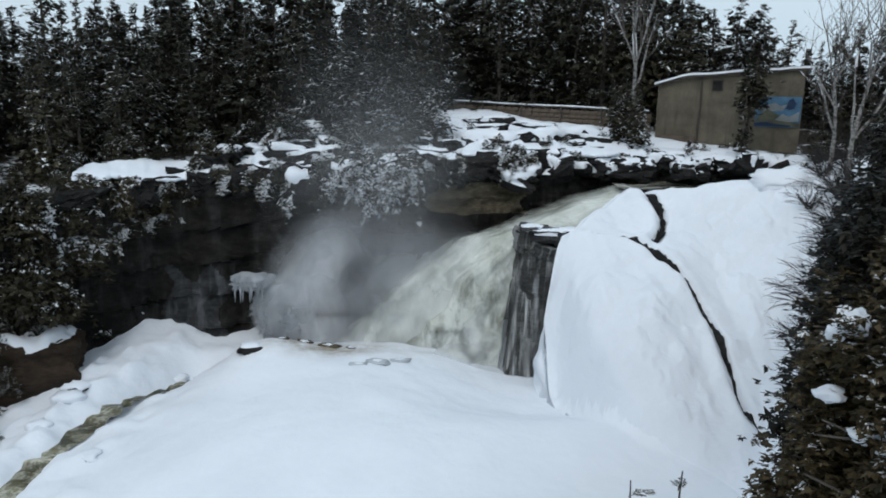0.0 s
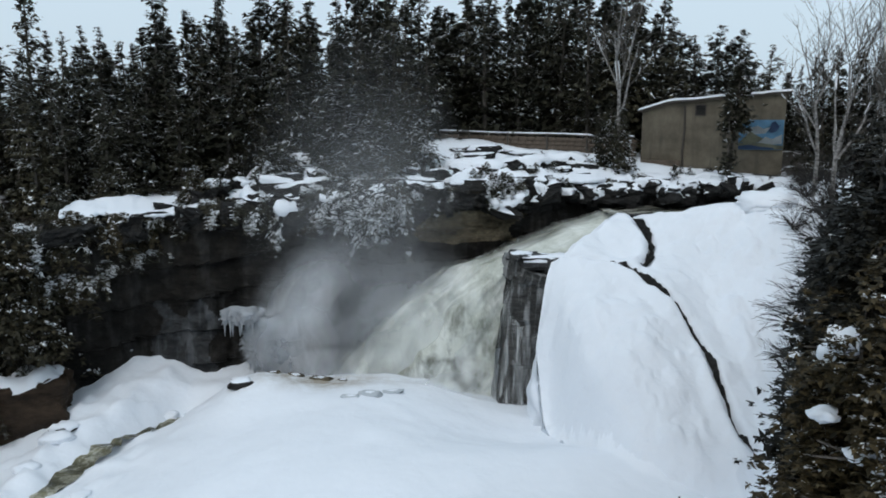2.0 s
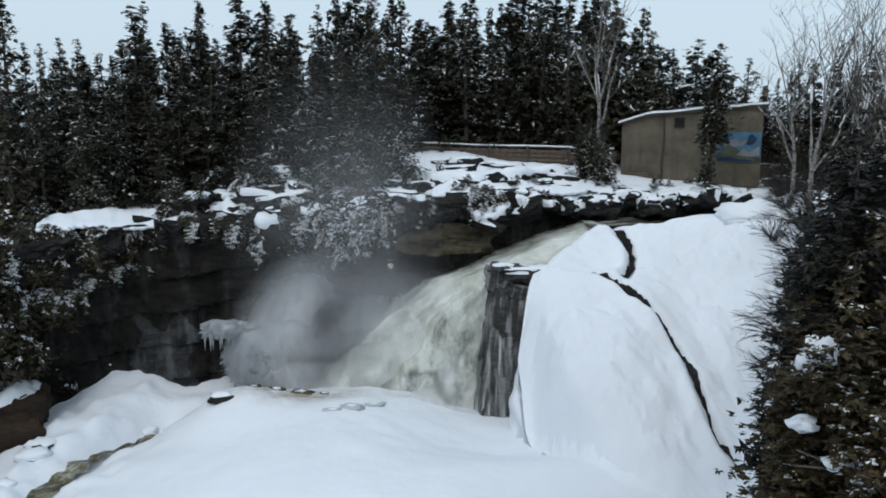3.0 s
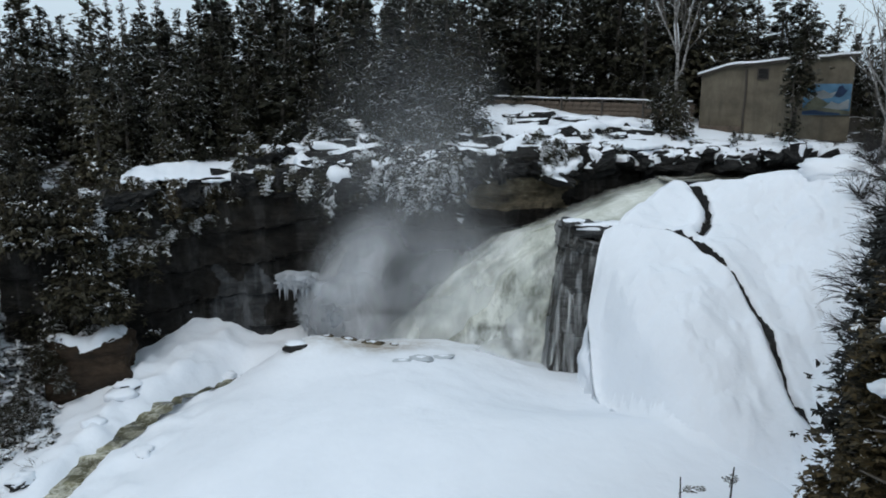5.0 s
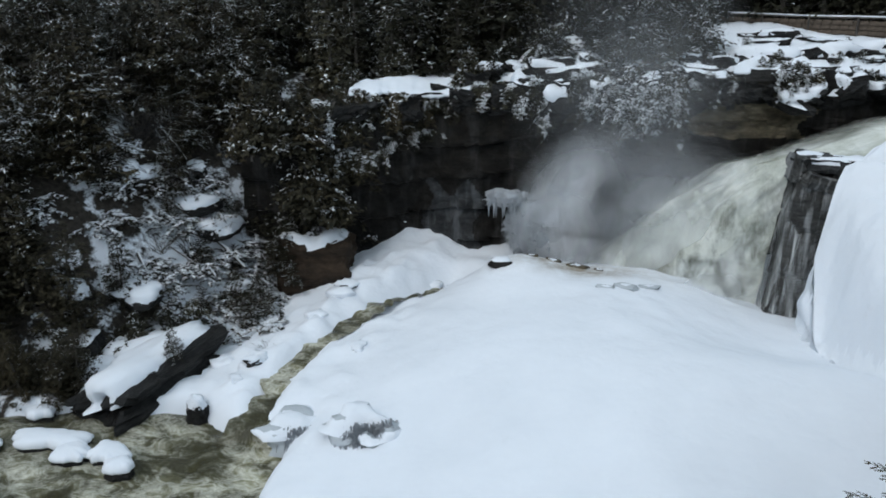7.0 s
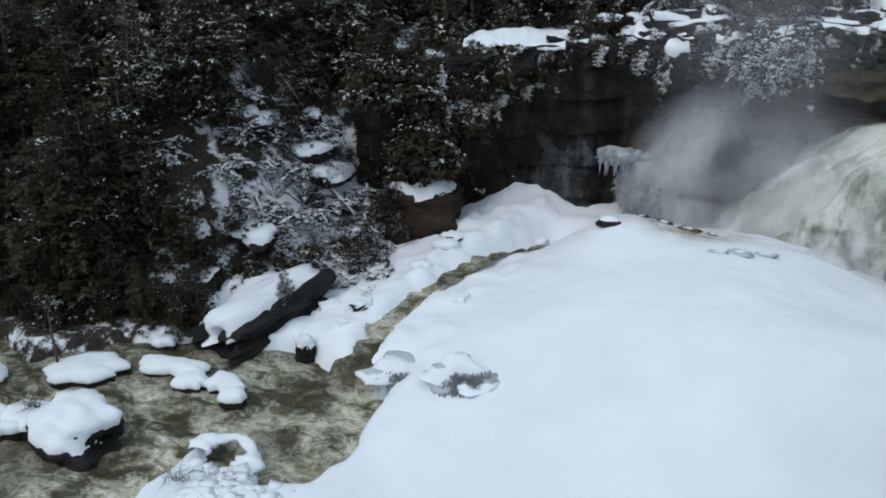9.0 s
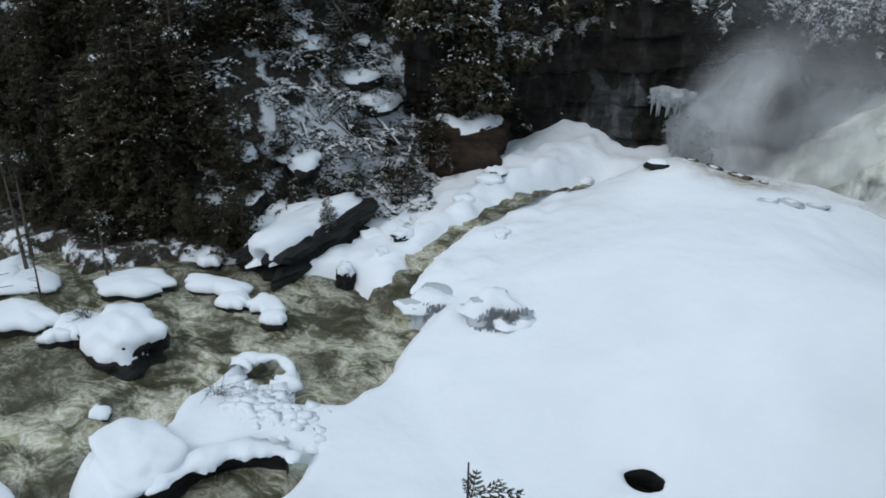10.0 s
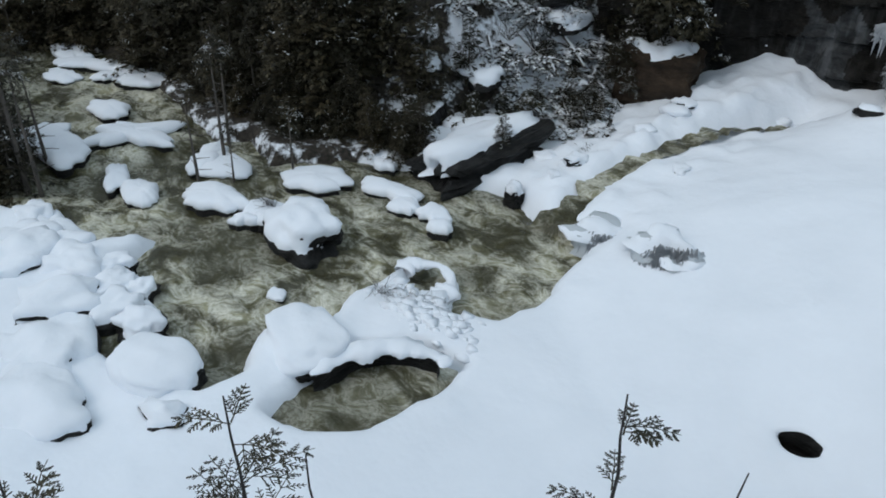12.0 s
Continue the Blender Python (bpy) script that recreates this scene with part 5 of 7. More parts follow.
def shrub(name, seed, size, stems, label, mat=None, droop=0.2):
    rr = random.Random(seed)
    t = thing(name, 0, 0, 0, label, "shrub")
    for k in range(stems):
        a = rr.uniform(0, 6.28)
        d = Vector((math.cos(a) * rr.uniform(0.3, 1.2), math.sin(a) * rr.uniform(0.3, 1.2), 1)).normalized()
        p, pts = Vector((rr.uniform(-0.2, 0.2), rr.uniform(-0.2, 0.2), -0.1)), []
        for i in range(6):
            pts.append(p.copy())
            d = (d + Vector((rr.uniform(-0.2, 0.2), rr.uniform(-0.2, 0.2), rr.uniform(-0.3, 0.1) * (1 + droop)))).normalized()
            p = p + d * size / 6 * rr.uniform(0.8, 1.2)
        bm = bmesh.new()
        tapered(bm, pts, [size * 0.008 * (1 - 0.14 * i) for i in range(6)], 4)
        for q in range(5):
            i = rr.randrange(2, 6)
            e = (pts[i] - pts[i - 1]).normalized()
            e = (e + Vector((rr.uniform(-0.7, 0.7), rr.uniform(-0.7, 0.7), rr.uniform(-0.3, 0.4)))).normalized()
            tapered(bm, [pts[i - 1], pts[i - 1] + e * size * 0.16, pts[i - 1] + e * size * 0.3 + Vector((0, 0, -0.03 * size))], [size * 0.005, size * 0.004, size * 0.002], 3)
        part("stem", bm, mat or TWIG, t)
    return t


for k, (az, d, z, s) in enumerate([(-27.0, 25.5, -6.2, 2.0), (-27.8, 24.5, -5.6, 2.0), (-28.8, 26, -4.6, 2.2), (-27.4, 29, -4.8, 1.6), (-29.5, 30, -3.2, 2.4), (-27.4, 34, -3.6, 2.2), (-25.6, 38, -3.4, 1.6), (-31, 34, -2.8, 2.6), (-27, 43, -3.2, 2.2), (-28.5, 45, -3.2, 2.4), (-29.6, 42, -3.0, 2.6), (-26.2, 41, -3.6, 1.8), (-24.8, 40, -3.6, 1.3), (-30.8, 46, -3.0, 2.6), (-28, 39, -3.2, 2.2), (-27.6, 22.5, -6.8, 1.7), (-26.6, 24.6, -7.0, 1.4), (-27.9, 27, -5.4, 1.8), (-28.4, 29, -4.4, 2.0), (-29.2, 28, -4.2, 2.2), (-26.4, 42.5, -3.6, 1.8), (-27.6, 41, -3.4, 2.0), (-25.6, 43.5, -3.4, 1.6), (-28.6, 37, -3.2, 2.2)]):
    x, y = polar(az, d)
    shrub("bare_shrub", 80 + k, s, 40, "tangled bare brown shrub on the near bank").matrix_world = pose(x, y, z if d < 36 else max(ground_at(x, y), -4.6))

# ---- snow-laden bushes on the cliff edge ----
BUSHES = [conifer("snowy_bush", 320 + i, h, r, n * 2, 0.36, sn * 0.7, "cedar bush weighed down with snow on the cliff edge", group="cliff edge bushes", bare=0.0, droop=dr, shape=0.45, category="bush", width=0.26)
          for i, (h, r, n, sn, dr) in enumerate([(2.2, 1.3, 260, 0.45, 1.0), (1.6, 1.5, 260, 0.55, 1.1), (2.8, 1.2, 280, 0.4, 0.9)])]
HANG = conifer("hanging_bush", 330, 3.4, 1.5, 800, 0.42, 0.14, "dark cedar bush clinging to the cliff face", CEDAR_DARK, bare=0.0, droop=0.95, shape=0.6, category="bush", group="cliff edge bushes")
RIM_AZ = [-24, -15, -9.2, -5.1, -0.9, 3.3, 7.4, 11.5, 15.5, 19.4, 25.5, 29]
RIM_D = [45.2, 44.3, 43.3, 41.8, 41.0, 40.7, 40.7, 40.9, 41.3, 41.8, 41.3, 41.0]
RIM_Z = [-3.0, -3.15, -2.96, -3.13, -3.27, -3.22, -3.58, -4.12, -4.33, -4.8, -4.56, -4.6]


def rim(az):
    return float(np.interp(az, RIM_AZ, RIM_D)), float(np.interp(az, RIM_AZ, RIM_Z))


# snow shelves and broken rock that make the cliff's uneven rim
for k in range(34):
    az = 25.5 - 47 * k / 33 + rng.uniform(-0.5, 0.5)
    d, z = rim(az)
    if 15.5 < az < 25 and k % 3:
        continue
    x, y = polar(az, d - rng.uniform(0.1, 0.9))
    sx, sz = rng.uniform(0.5, 1.3) * (0.65 if az < -8 else 1), rng.uniform(0.35, 0.8) * (0.7 if az < -8 else 1)
    t = thing("rim_rock", x, y, z, "dark broken rim rock under ragged snow on the cliff", "rock", "cliff edge rocks")
    t.matrix_world = pose(x, y, z - 0.3 - rng.uniform(0, 0.5) - (0.3 if -15 < az < -1 else 0), rng.uniform(-14, 14), rng.uniform(-14, 14), az + rng.uniform(-40, 40))
    block_mesh("rock", ROCK_DARK, t, sx, rng.uniform(0.5, 0.9), sz, 700 + k, 6, 0.42)
    if az < -6 or k % 4 and az < 13:
        cap_mesh("snow_cap", SNOW, t, sx, 0.7, sz, 700 + k, rng.uniform(0.08, 0.2), rng.uniform(0.35, 0.8) if az > -6 else 0.15, blocky=0.7, rough=0.5)
def snow_shelf(az0, az1, depth, rise, drop, seed, label):
    """A tongue of clean snow lying along the edge, ragged at its lip."""
    n, m, verts = 110, 9, []
    for i in range(n):
        az = az0 + (az1 - az0) * i / (n - 1)
        d, z = rim(az)
        e = math.sin(math.pi * i / (n - 1)) ** 0.35
        ragged = 0.9 * wobble((az, 0, 0), 0.7, seed) + 0.5 * wobble((az, 0, 0), 2.2, seed + 1)
        for j, (o, h) in enumerate(((0.3, -0.3), (0.03, -0.16), (0.0, -0.05), (0.12, 0.05), (0.3, 0.12), (0.5, 0.22), (0.7, 0.5), (0.88, 0.8), (1.0, 0.9))):
            x, y = polar(az, d - 0.95 + ragged * (1 - o) + depth * o * e + 0.2)
            verts.append((x, y, z - drop + (rise * h if j > 4 else h) * e + 0.18 * wobble((x, y, j * 0.1), 0.9, seed + 2) + 0.06 * wobble((x, y, 0), 3.0, seed + 3)))
    t = thing("snow_shelf", 0, 0, 0, label, "snow")
    link("snow", verts, grid_faces(n, m), [SNOW], t)


snow_shelf(26.0, 15.6, 3.6, 0.7, -0.14, 811, "smooth shelf of snow along the wooded cliff edge")
snow_shelf(-1.2, -8.4, 3.6, 0.8, -0.05, 821, "broad ledge of snow on the plateau above the fall")
snow_shelf(-7.6, -14.6, 3.0, 0.7, 0.0, 831, "snow lying over the plateau beside the pump house")
snow_shelf(14.2, 8.6, 4.0, 1.4, -0.1, 841, "snow bank stepping up among the cliff edge bushes")
for k, (az, back, dz, sx, sz) in enumerate([(15.6, 3.0, 0.6, 1.6, 0.9), (12.2, 3.6, 1.1, 1.5, 1.0), (9.8, 4.2, 1.6, 1.2, 0.8), (20.4, 2.6, 0.2, 1.8, 0.6), (-3.2, 3.4, 0.9, 1.5, 0.7), (-7.0, 2.6, 0.8, 1.2, 0.7), (-9.8, 3.4, 1.0, 1.3, 0.6)]):
    d, z = rim(az)
    x, y = polar(az, d + back)
    snowy_rock("snow_ledge", x, y, z + dz - 0.55, sx, 1.3, sz, 740 + k, "rounded snowy outcrop stepping up behind the cliff edge", ROCK_DARK, 0.2, 0.1, az + rng.uniform(-40, 40), 0.2, group="cliff edge ledges", rough=0.6)

for k in range(64):
    az = rng.uniform(2, 18) if k < 15 or k >= 48 else (rng.uniform(26, 30) if k < 24 else rng.uniform(-20, 2))
    if 15 <= k < 20:
        az = 15 + 11 * rng.random()
    d, z = rim(az)
    x, y = polar(az, d + (rng.uniform(3.4, 5.0) if 15 <= k < 20 else rng.uniform(0.6, 3.6)))
    sc = rng.uniform(0.5, 0.95) if az > 2 else rng.uniform(0.25, 0.5)
    ob = copy_thing(BUSHES[rng.randrange(3)], pose(x, y, max(ground_at(x, y), -5.3) - 0.25, rng.uniform(-8, 8), rng.uniform(-8, 8), rng.uniform(0, 360)))
    ob.scale = (sc, sc, sc)


def drooping_bush(name, seed, width, fall, branches, snow, label, leaf):
    """Branches that arch over the edge and hang down the face."""
    rr = random.Random(seed)
    t = thing(name, 0, 0, 0, label, "bush", "drooping bushes")
    v, f, sv, sf, bm = [], [], [], [], bmesh.new()
    for k in range(branches):
        p = Vector((rr.uniform(-0.5, 0.5) * width, 0.5, rr.uniform(-0.3, 0.5)))
        d = Vector((rr.uniform(-0.6, 0.6), -1, rr.uniform(0.1, 0.9))).normalized()
        ln, pts = fall * rr.uniform(0.45, 1.15), []
        for i in range(10):
            pts.append(p.copy())
            d = (d + Vector((rr.uniform(-0.15, 0.15), rr.uniform(-0.06, 0.06), -0.36))).normalized()
            p = p + d * ln / 9
        tapered(bm, pts, [0.03 * (1 - 0.09 * i) for i in range(10)], 4)
        for i in range(2, 10):
            for q in range(6):
                a = rr.uniform(0, 6.28)
                out = Vector((math.cos(a), math.sin(a) - 0.3, rr.uniform(-0.7, 0.15))).normalized()
                s = rr.uniform(0.14, 0.32)
                at = pts[i] + Vector((rr.uniform(-0.12, 0.12), rr.uniform(-0.12, 0.12), rr.uniform(-0.15, 0.1)))
                spray_tris(rr, at, out, s, s * 0.14, 1.3, v, f, 4)
                if rr.random() < snow * (1.7 if noise.noise(pts[i] * 1.3 + Vector((seed, 0, 0))) > 0.12 else 0.12):
                    spray_tris(rr, at + Vector((0, -0.05, 0.04)), out, s * 0.8, s * 0.13, 1.3, sv, sf, 4)
    part("branch_fan", bm, BARK, t)
    tagged(link("crown", v, f, [leaf], t, smooth=False), kind="stuff")
    tagged(link("snow_load", sv, sf, [SNOW_LOAD], t, "snow clinging to the drooping sprays", smooth=False), kind="stuff")
    return t


DROOPS = [drooping_bush("drooping_bush", 331, 1.8, 2.4, 26, 0.5, "frosted cedar branches drooping over the cliff edge", CEDAR),
          drooping_bush("drooping_bush", 332, 1.5, 3.4, 30, 0.75, "long frosted cedar branches hanging down the cliff", CEDAR),
          drooping_bush("drooping_bush", 333, 2.0, 1.8, 24, 0.16, "dark cedar branches drooping over the cliff edge", CEDAR_DARK)]
for k, (az, drop, i, sc) in enumerate([(5.6, 0.0, 1, 1.0), (4.0, 0.1, 1, 1.15), (3.0, 0.3, 1, 0.9), (11.2, 0.0, 0, 1.0), (12.6, 0.1, 0, 1.05), (14.2, 0.1, 2, 1.0), (9.6, 0.1, 2, 0.9), (8.2, 0.0, 0, 0.9), (6.8, 0.1, 0, 1.0), (-5.1, -0.3, 1, 0.72), (-5.6, 0.0, 0, 0.5), (-9.4, 0.1, 0, 0.5), (-0.6, 0.2, 0, 0.6), (1.6, 0.2, 0, 0.8),
                                        (16.6, 0.3, 2, 0.9), (19.0, 0.4, 2, 0.8), (21.2, 0.3, 2, 0.9), (20.6, 1.6, 0, 0.6), (23.6, 0.3, 2, 0.9), (25.6, 0.3, 2, 1.1), (26.6, 0.6, 0, 0.9), (26.2, 2.6, 0, 0.7), (24.4, 2.8, 0, 0.6), (22.4, 2.2, 0, 0.5), (28.0, 1.0, 2, 1.2), (27.4, 3.0, 2, 1.2), (29.2, 2.2, 2, 1.3), (-12.4, 0.1, 2, 0.4), (18.0, 0.05, 2, 0.5), (20.0, 0.0, 0, 0.45), (22.4, 0.0, 2, 0.5), (24.8, 0.0, 0, 0.5), (17.2, -0.1, 0, 0.5), (15.0, -0.1, 0, 0.7), (26.0, -0.1, 2, 0.6), (-3.4, 0.2, 2, 0.5), (-7.4, 0.1, 2, 0.4), (-2.0, 0.2, 0, 0.6), (13.4, 0.9, 2, 0.8), (10.4, 0.8, 2, 0.7)]):
    d, z = rim(az)
    x, y = polar(az, d - 0.7)
    m = pose(x, y, z - drop, 0, 0, az + rng.uniform(-15, 15))
    ob = copy_thing(DROOPS[i], m) if k > 0 else DROOPS[1]
    ob.matrix_world = m
    ob.scale = (sc * rng.uniform(0.9, 1.7), sc * rng.uniform(0.8, 1.4), sc * rng.uniform(0.6, 1.15))
for i, az in ((0, 7.6), (2, 15.4)):
    d, z = rim(az)
    x, y = polar(az, d - 0.6)
    DROOPS[i].matrix_world = pose(x, y, z, 0, 0, az)
for k, (az, d, z, sc) in enumerate([(30.5, 38.4, -6.8, 1.1), (32.0, 38.6, -6.8, 1.1), (33.2, 38.8, -7.0, 1.0), (29.0, 38.4, -6.8, 0.9), (29.6, 38.2, -10.0, 1.1), (28.2, 38.6, -9.4, 0.9), (27.0, 38.6, -10.8, 0.7)]):
    x, y = polar(az, d)
    m = pose(x, y, z, rng.uniform(-6, 6), rng.uniform(-6, 6), rng.uniform(0, 360))
    ob = copy_thing(HANG, m) if k else HANG
    ob.matrix_world = m
    ob.scale = (sc, sc, sc)
for k, ob in enumerate(BUSHES):
    x, y = polar(1.0 + 0.9 * k, 44.2)
    ob.matrix_world = pose(x, y, ground_at(x, y) - 0.2, 0, 0, 40 * k)
# taller trees that stand on the edge
for az, d, i, sc in [(1.4, 45.0, 3, 0.52), (-13.2, 46.0, 3, 0.6), (-12.2, 46.5, 5, 0.4), (-13.8, 45.6, 3, 0.5), (-30.8, 37.8, 3, 0.75), (-32.5, 36.5, 2, 0.7), (31.0, 40.6, 0, 0.5), (30.4, 40.0, 1, 0.5), (29.8, 40.0, 4, 0.5), (4.5, 44.5, 3, 0.6), (8.6, 46.0, 2, 0.5), (14.0, 47.0, 5, 0.5), (26.5, 42, 3, 0.75), (29, 41.5, 5, 0.8), (30.5, 42, 2, 0.7)]:
    x, y = polar(az, d)
    plant(PROTOS[i], x, y, sc, rng.uniform(0, 360))

yard_tree = conifer("cedar_tree", 371, 7.6, 0.9, 900, 0.5, 0.4, "ragged snowy cedar leaning over the pump house roof", bare=0.42, shape=0.4, droop=0.8)
yard_tree.matrix_world = pose(*polar(-21.0, 46.0), -3.6, 0, 5, 30)
ivy = conifer("cedar_tree", 372, 5.4, 0.34, 420, 0.34, 0.4, "slim snowy cedar against the pump house wall", bare=0.05, shape=0.15, droop=0.9)
ivy.matrix_world = pose(*polar(-21.0, 45.6), -3.6, 0, 0, 80)
for az, d, z, sc in ((-25.8, 47, -4.2, 0.6), (-27.0, 45, -4.4, 0.55), (-28.2, 48, -4.2, 0.75), (-29.4, 45, -4.2, 0.7), (-30.8, 47, -4.2, 0.8), (-32.2, 45, -4.2, 0.8), (-27.8, 36, -5.2, 0.32), (-29.4, 33, -4.8, 0.4), (-28.4, 30, -5.0, 0.3)):
    x, y = polar(az, d)
    ob = copy_thing(SLOPE_PROTOS[4], pose(x, y, z, 0, 0, 70 * d))
    ob.scale = (sc, sc, sc)
# low dark growth along the far water's edge
for k in range(40):
    f = k / 39
    x = float(np.interp(f, [0, 0.3, 0.6, 1], [-23.8, -26.6, -30.4, -37.5])) + rng.uniform(-0.4, 0.4)
    y = float(np.interp(f, [0, 0.3, 0.6, 1], [22.0, 20.8, 18.9, 18.6])) + rng.uniform(-0.2, 1.1)
    ob = copy_thing(SLOPE_PROTOS[4 + k % 2], pose(x, y, max(ground_at(x, y), -15.8) - 0.15, rng.uniform(-10, 10), rng.uniform(-10, 10), rng.uniform(0, 360)))
    sc = rng.uniform(0.14, 0.42)
    ob.scale = (sc * 1.1, sc * 1.1, sc * rng.uniform(0.7, 1.3))
    ob.name = "cedar_bush"
    tagged(ob, "low dark cedar bush at the far water's edge", "bush", "far bank bushes")
# dark trees closing the far bend of the river
for k in range(26):
    f = k / 25
    x, y = -46 - 16 * f + rng.uniform(-1, 1), 20.5 - 11 * f + rng.uniform(-0.6, 1.8)
    ob = copy_thing(SLOPE_PROTOS[4 + k % 2], pose(x, y, max(ground_at(x, y), -15.7) - 0.3, 0, 0, rng.uniform(0, 360)))
    sc = rng.uniform(0.5, 0.9)
    ob.scale = (sc * 1.2, sc * 1.2, sc)

# ---- pieces in the gorge ----
boulder = thing("brown_boulder", -18.8, 34.2, -13.2, "large brown boulder with a thick snow cap below the cliff", "rock", turn=20)
rock_mesh("rock", ROCK_BROWN, boulder, 2.1, 1.3, 1.6, 404, blocky=0.3, rough=0.5, sub=4)
cap_mesh("snow_cap", SNOW, boulder, 2.1, 1.3, 1.6, 404, 0.2, 0.62, blocky=0.3, rough=0.5, sub=4)
slab2 = thing("fallen_slab", -20.3, 24.6, -15.2, "fallen dark rock slab with snow piled on top beside the river", "rock")
slab2.matrix_world = pose(-21.4, 24.2, -15.3, -7, -5, 83)
block_mesh("rock", ROCK_DARK, slab2, 2.9, 1.25, 0.72, 402, 9, 0.3)
cap_mesh("snow_cap", SNOW, slab2, 3.1, 1.3, 0.75, 402, 0.5, 0.5, blocky=0.75, rough=0.36, sub=4, at=(-0.1, 0.35, 0.05))

for k, (x, y, sx, sy, sz, th, cut, turn, label, mat) in enumerate([
        (-21.9, 14.5, 1.8, 1.35, 1.05, 0.36, 0.22, -25, "big dark river boulder with a thick snow cap", ROCK_DARK),
        (-25.3, 17.5, 1.5, 1.1, 0.55, 0.35, -0.3, 30, "flat snow-covered rock in the river", ROCK_DARK),
        (-22.3, 19.2, 1.5, 0.8, 0.5, 0.35, -0.2, 10, "long snow-covered rock in the rapids", ROCK_DARK),
        (-21.0, 18.8, 0.8, 0.6, 0.4, 0.3, -0.2, 0, "small snow-capped rock in the rapids", ROCK_DARK),
        (-19.6, 19.2, 0.75, 0.7, 0.5, 0.35, 0.0, 0, "snow-capped rock in the rapids", ROCK_DARK),
        (-18.7, 18.7, 0.5, 0.5, 0.5, 0.3, 0.0, 40, "rounded snow-capped rock in the rapids", ROCK_DARK),
        (-19.3, 11.3, 0.38, 0.32, 0.25, 0.18, -0.1, 0, "small round snow-capped stone in the pool", ROCK_DARK),
        (-24.3, 20.7, 0.6, 0.5, 0.45, 0.3, -0.1, 0, "small snow-capped rock by the far bank", ROCK_DARK),
        (-29.1, 11.3, 1.3, 0.8, 0.45, 0.35, -0.2, -15, "flat snow-covered rock downstream", ROCK_DARK),
        (-31.3, 11.2, 1.2, 0.6, 0.4, 0.3, -0.2, -30, "narrow snow-covered rock downstream", ROCK_DARK),
        (-26.6, 13.4, 1.8, 0.9, 0.5, 0.4, -0.2, 20, "long snow shelf on rocks in the river", ROCK_DARK),
        (-24.6, 14.3, 0.9, 0.8, 0.5, 0.3, 0.1, 0, "frosted rock beside the big boulder", ROCK),
        (-38.6, 14.3, 1.3, 0.9, 0.5, 0.35, -0.2, 0, "snow-covered rock far downstream", ROCK_DARK),
        (-34.7, 13.8, 2.2, 1.0, 0.5, 0.4, -0.3, 15, "broken snow shelf far downstream", ROCK),
        (-29.4, 15.2, 1.6, 1.0, 0.45, 0.35, -0.2, 0, "snow-covered islet with saplings", ROCK_DARK),
        (-35.9, 10.6, 2.4, 1.2, 0.5, 0.4, -0.3, -10, "broad snow bank far downstream", ROCK),
        (-45.0, 14.6, 1.3, 0.9, 0.5, 0.25, 0.0, 10, "snowy rubble far downstream", ROCK),
        (-46.8, 16.2, 1.4, 0.9, 0.6, 0.25, 0.0, 50, "snow-streaked rubble far downstream", ROCK),
        (-43.6, 16.4, 0.9, 0.7, 0.5, 0.2, 0.1, 80, "small snowy stone far downstream", ROCK),
        (-41.5, 17.8, 1.5, 1.0, 0.6, 0.4, -0.2, 30, "snow-covered rock at the far bend", ROCK_DARK),
        (-18.2, 6.3, 1.55, 1.1, 0.48, 0.36, -0.12, 10, "smooth rounded snow mound on a river boulder", ROCK_DARK),
        (-16.3, 10.3, 1.5, 1.2, 0.5, 0.4, -0.5, -20, "rounded snow hummock on the ice shelf", ROCK_DARK)]):
    if 0 < k < 20:
        snow_slab("river_rock", x, y, -15.95, sx, sy, th * 1.15, 420 + k, label, turn, "river rocks", 0.5 if k in (2, 4, 9, 13) else 0.0)
        continue
    snowy_rock("river_rock", x, y, -16.05 if k < 20 else (-15.6 if k == 20 else -15.7), sx, sy, sz, 420 + k, label, mat, th, cut, turn, 0.3 if k < 20 else 0.25, group="river rocks", rough=0.4 if k < 20 else 0.2, sub=4)
for k, (x, y, s) in enumerate([(-23.5, 13.9, 0.8), (-24.2, 13.2, 0.6)]):
    snow_slab("boulder_shelf", x, y, -15.85, s, s * 0.7, 0.35, 1130 + k, "snow shelf clinging to the flank of the big boulder", 40 * k, "river rocks", 0.4)
for k, (x, y, sx, sy) in enumerate([(-48.6, 16.6, 2.0, 1.0), (-44.6, 17.2, 1.8, 0.8), (-42.2, 17.6, 1.4, 0.9), (-35.0, 13.6, 2.2, 0.9), (-37.6, 10.2, 2.0, 1.0), (-30.2, 15.2, 1.6, 0.7), (-27.4, 6.6, 1.5, 0.9), (-28.6, 7.6, 1.1, 0.7)]):
    snow_slab("shore_ledge", x, y, -15.95, sx, sy, 0.45, 1100 + k, "broken snow ledge along the water's edge downstream", 25 * k, "shore ledges", 0.5 * (k % 2))
for k, (x, y, s) in enumerate([(-21.2, 4.2, 1.7), (-23.3, 5.6, 1.3), (-25.2, 6.9, 1.2), (-21.9, 6.8, 0.9), (-20.6, 7.0, 0.8), (-23.2, 7.3, 0.8), (-26.8, 5.4, 1.4), (-26.8, 7.2, 0.9), (-19.0, 3.2, 1.6),
                               (-24.4, 8.0, 0.6), (-28.2, 6.3, 1.1), (-29.8, 7.2, 0.8), (-22.4, 8.0, 0.55)]):
    snowy_rock("shore_rock", x, y, -15.72 - 0.25 * (s > 1.5), s * 1.1, s * 0.85, s * 0.5, 450 + k, "snow-buried boulder on the near shore", ROCK_DARK, 0.26, 0.3, rng.uniform(0, 180), 0.25, group="shore rocks", rough=0.42, sub=4)
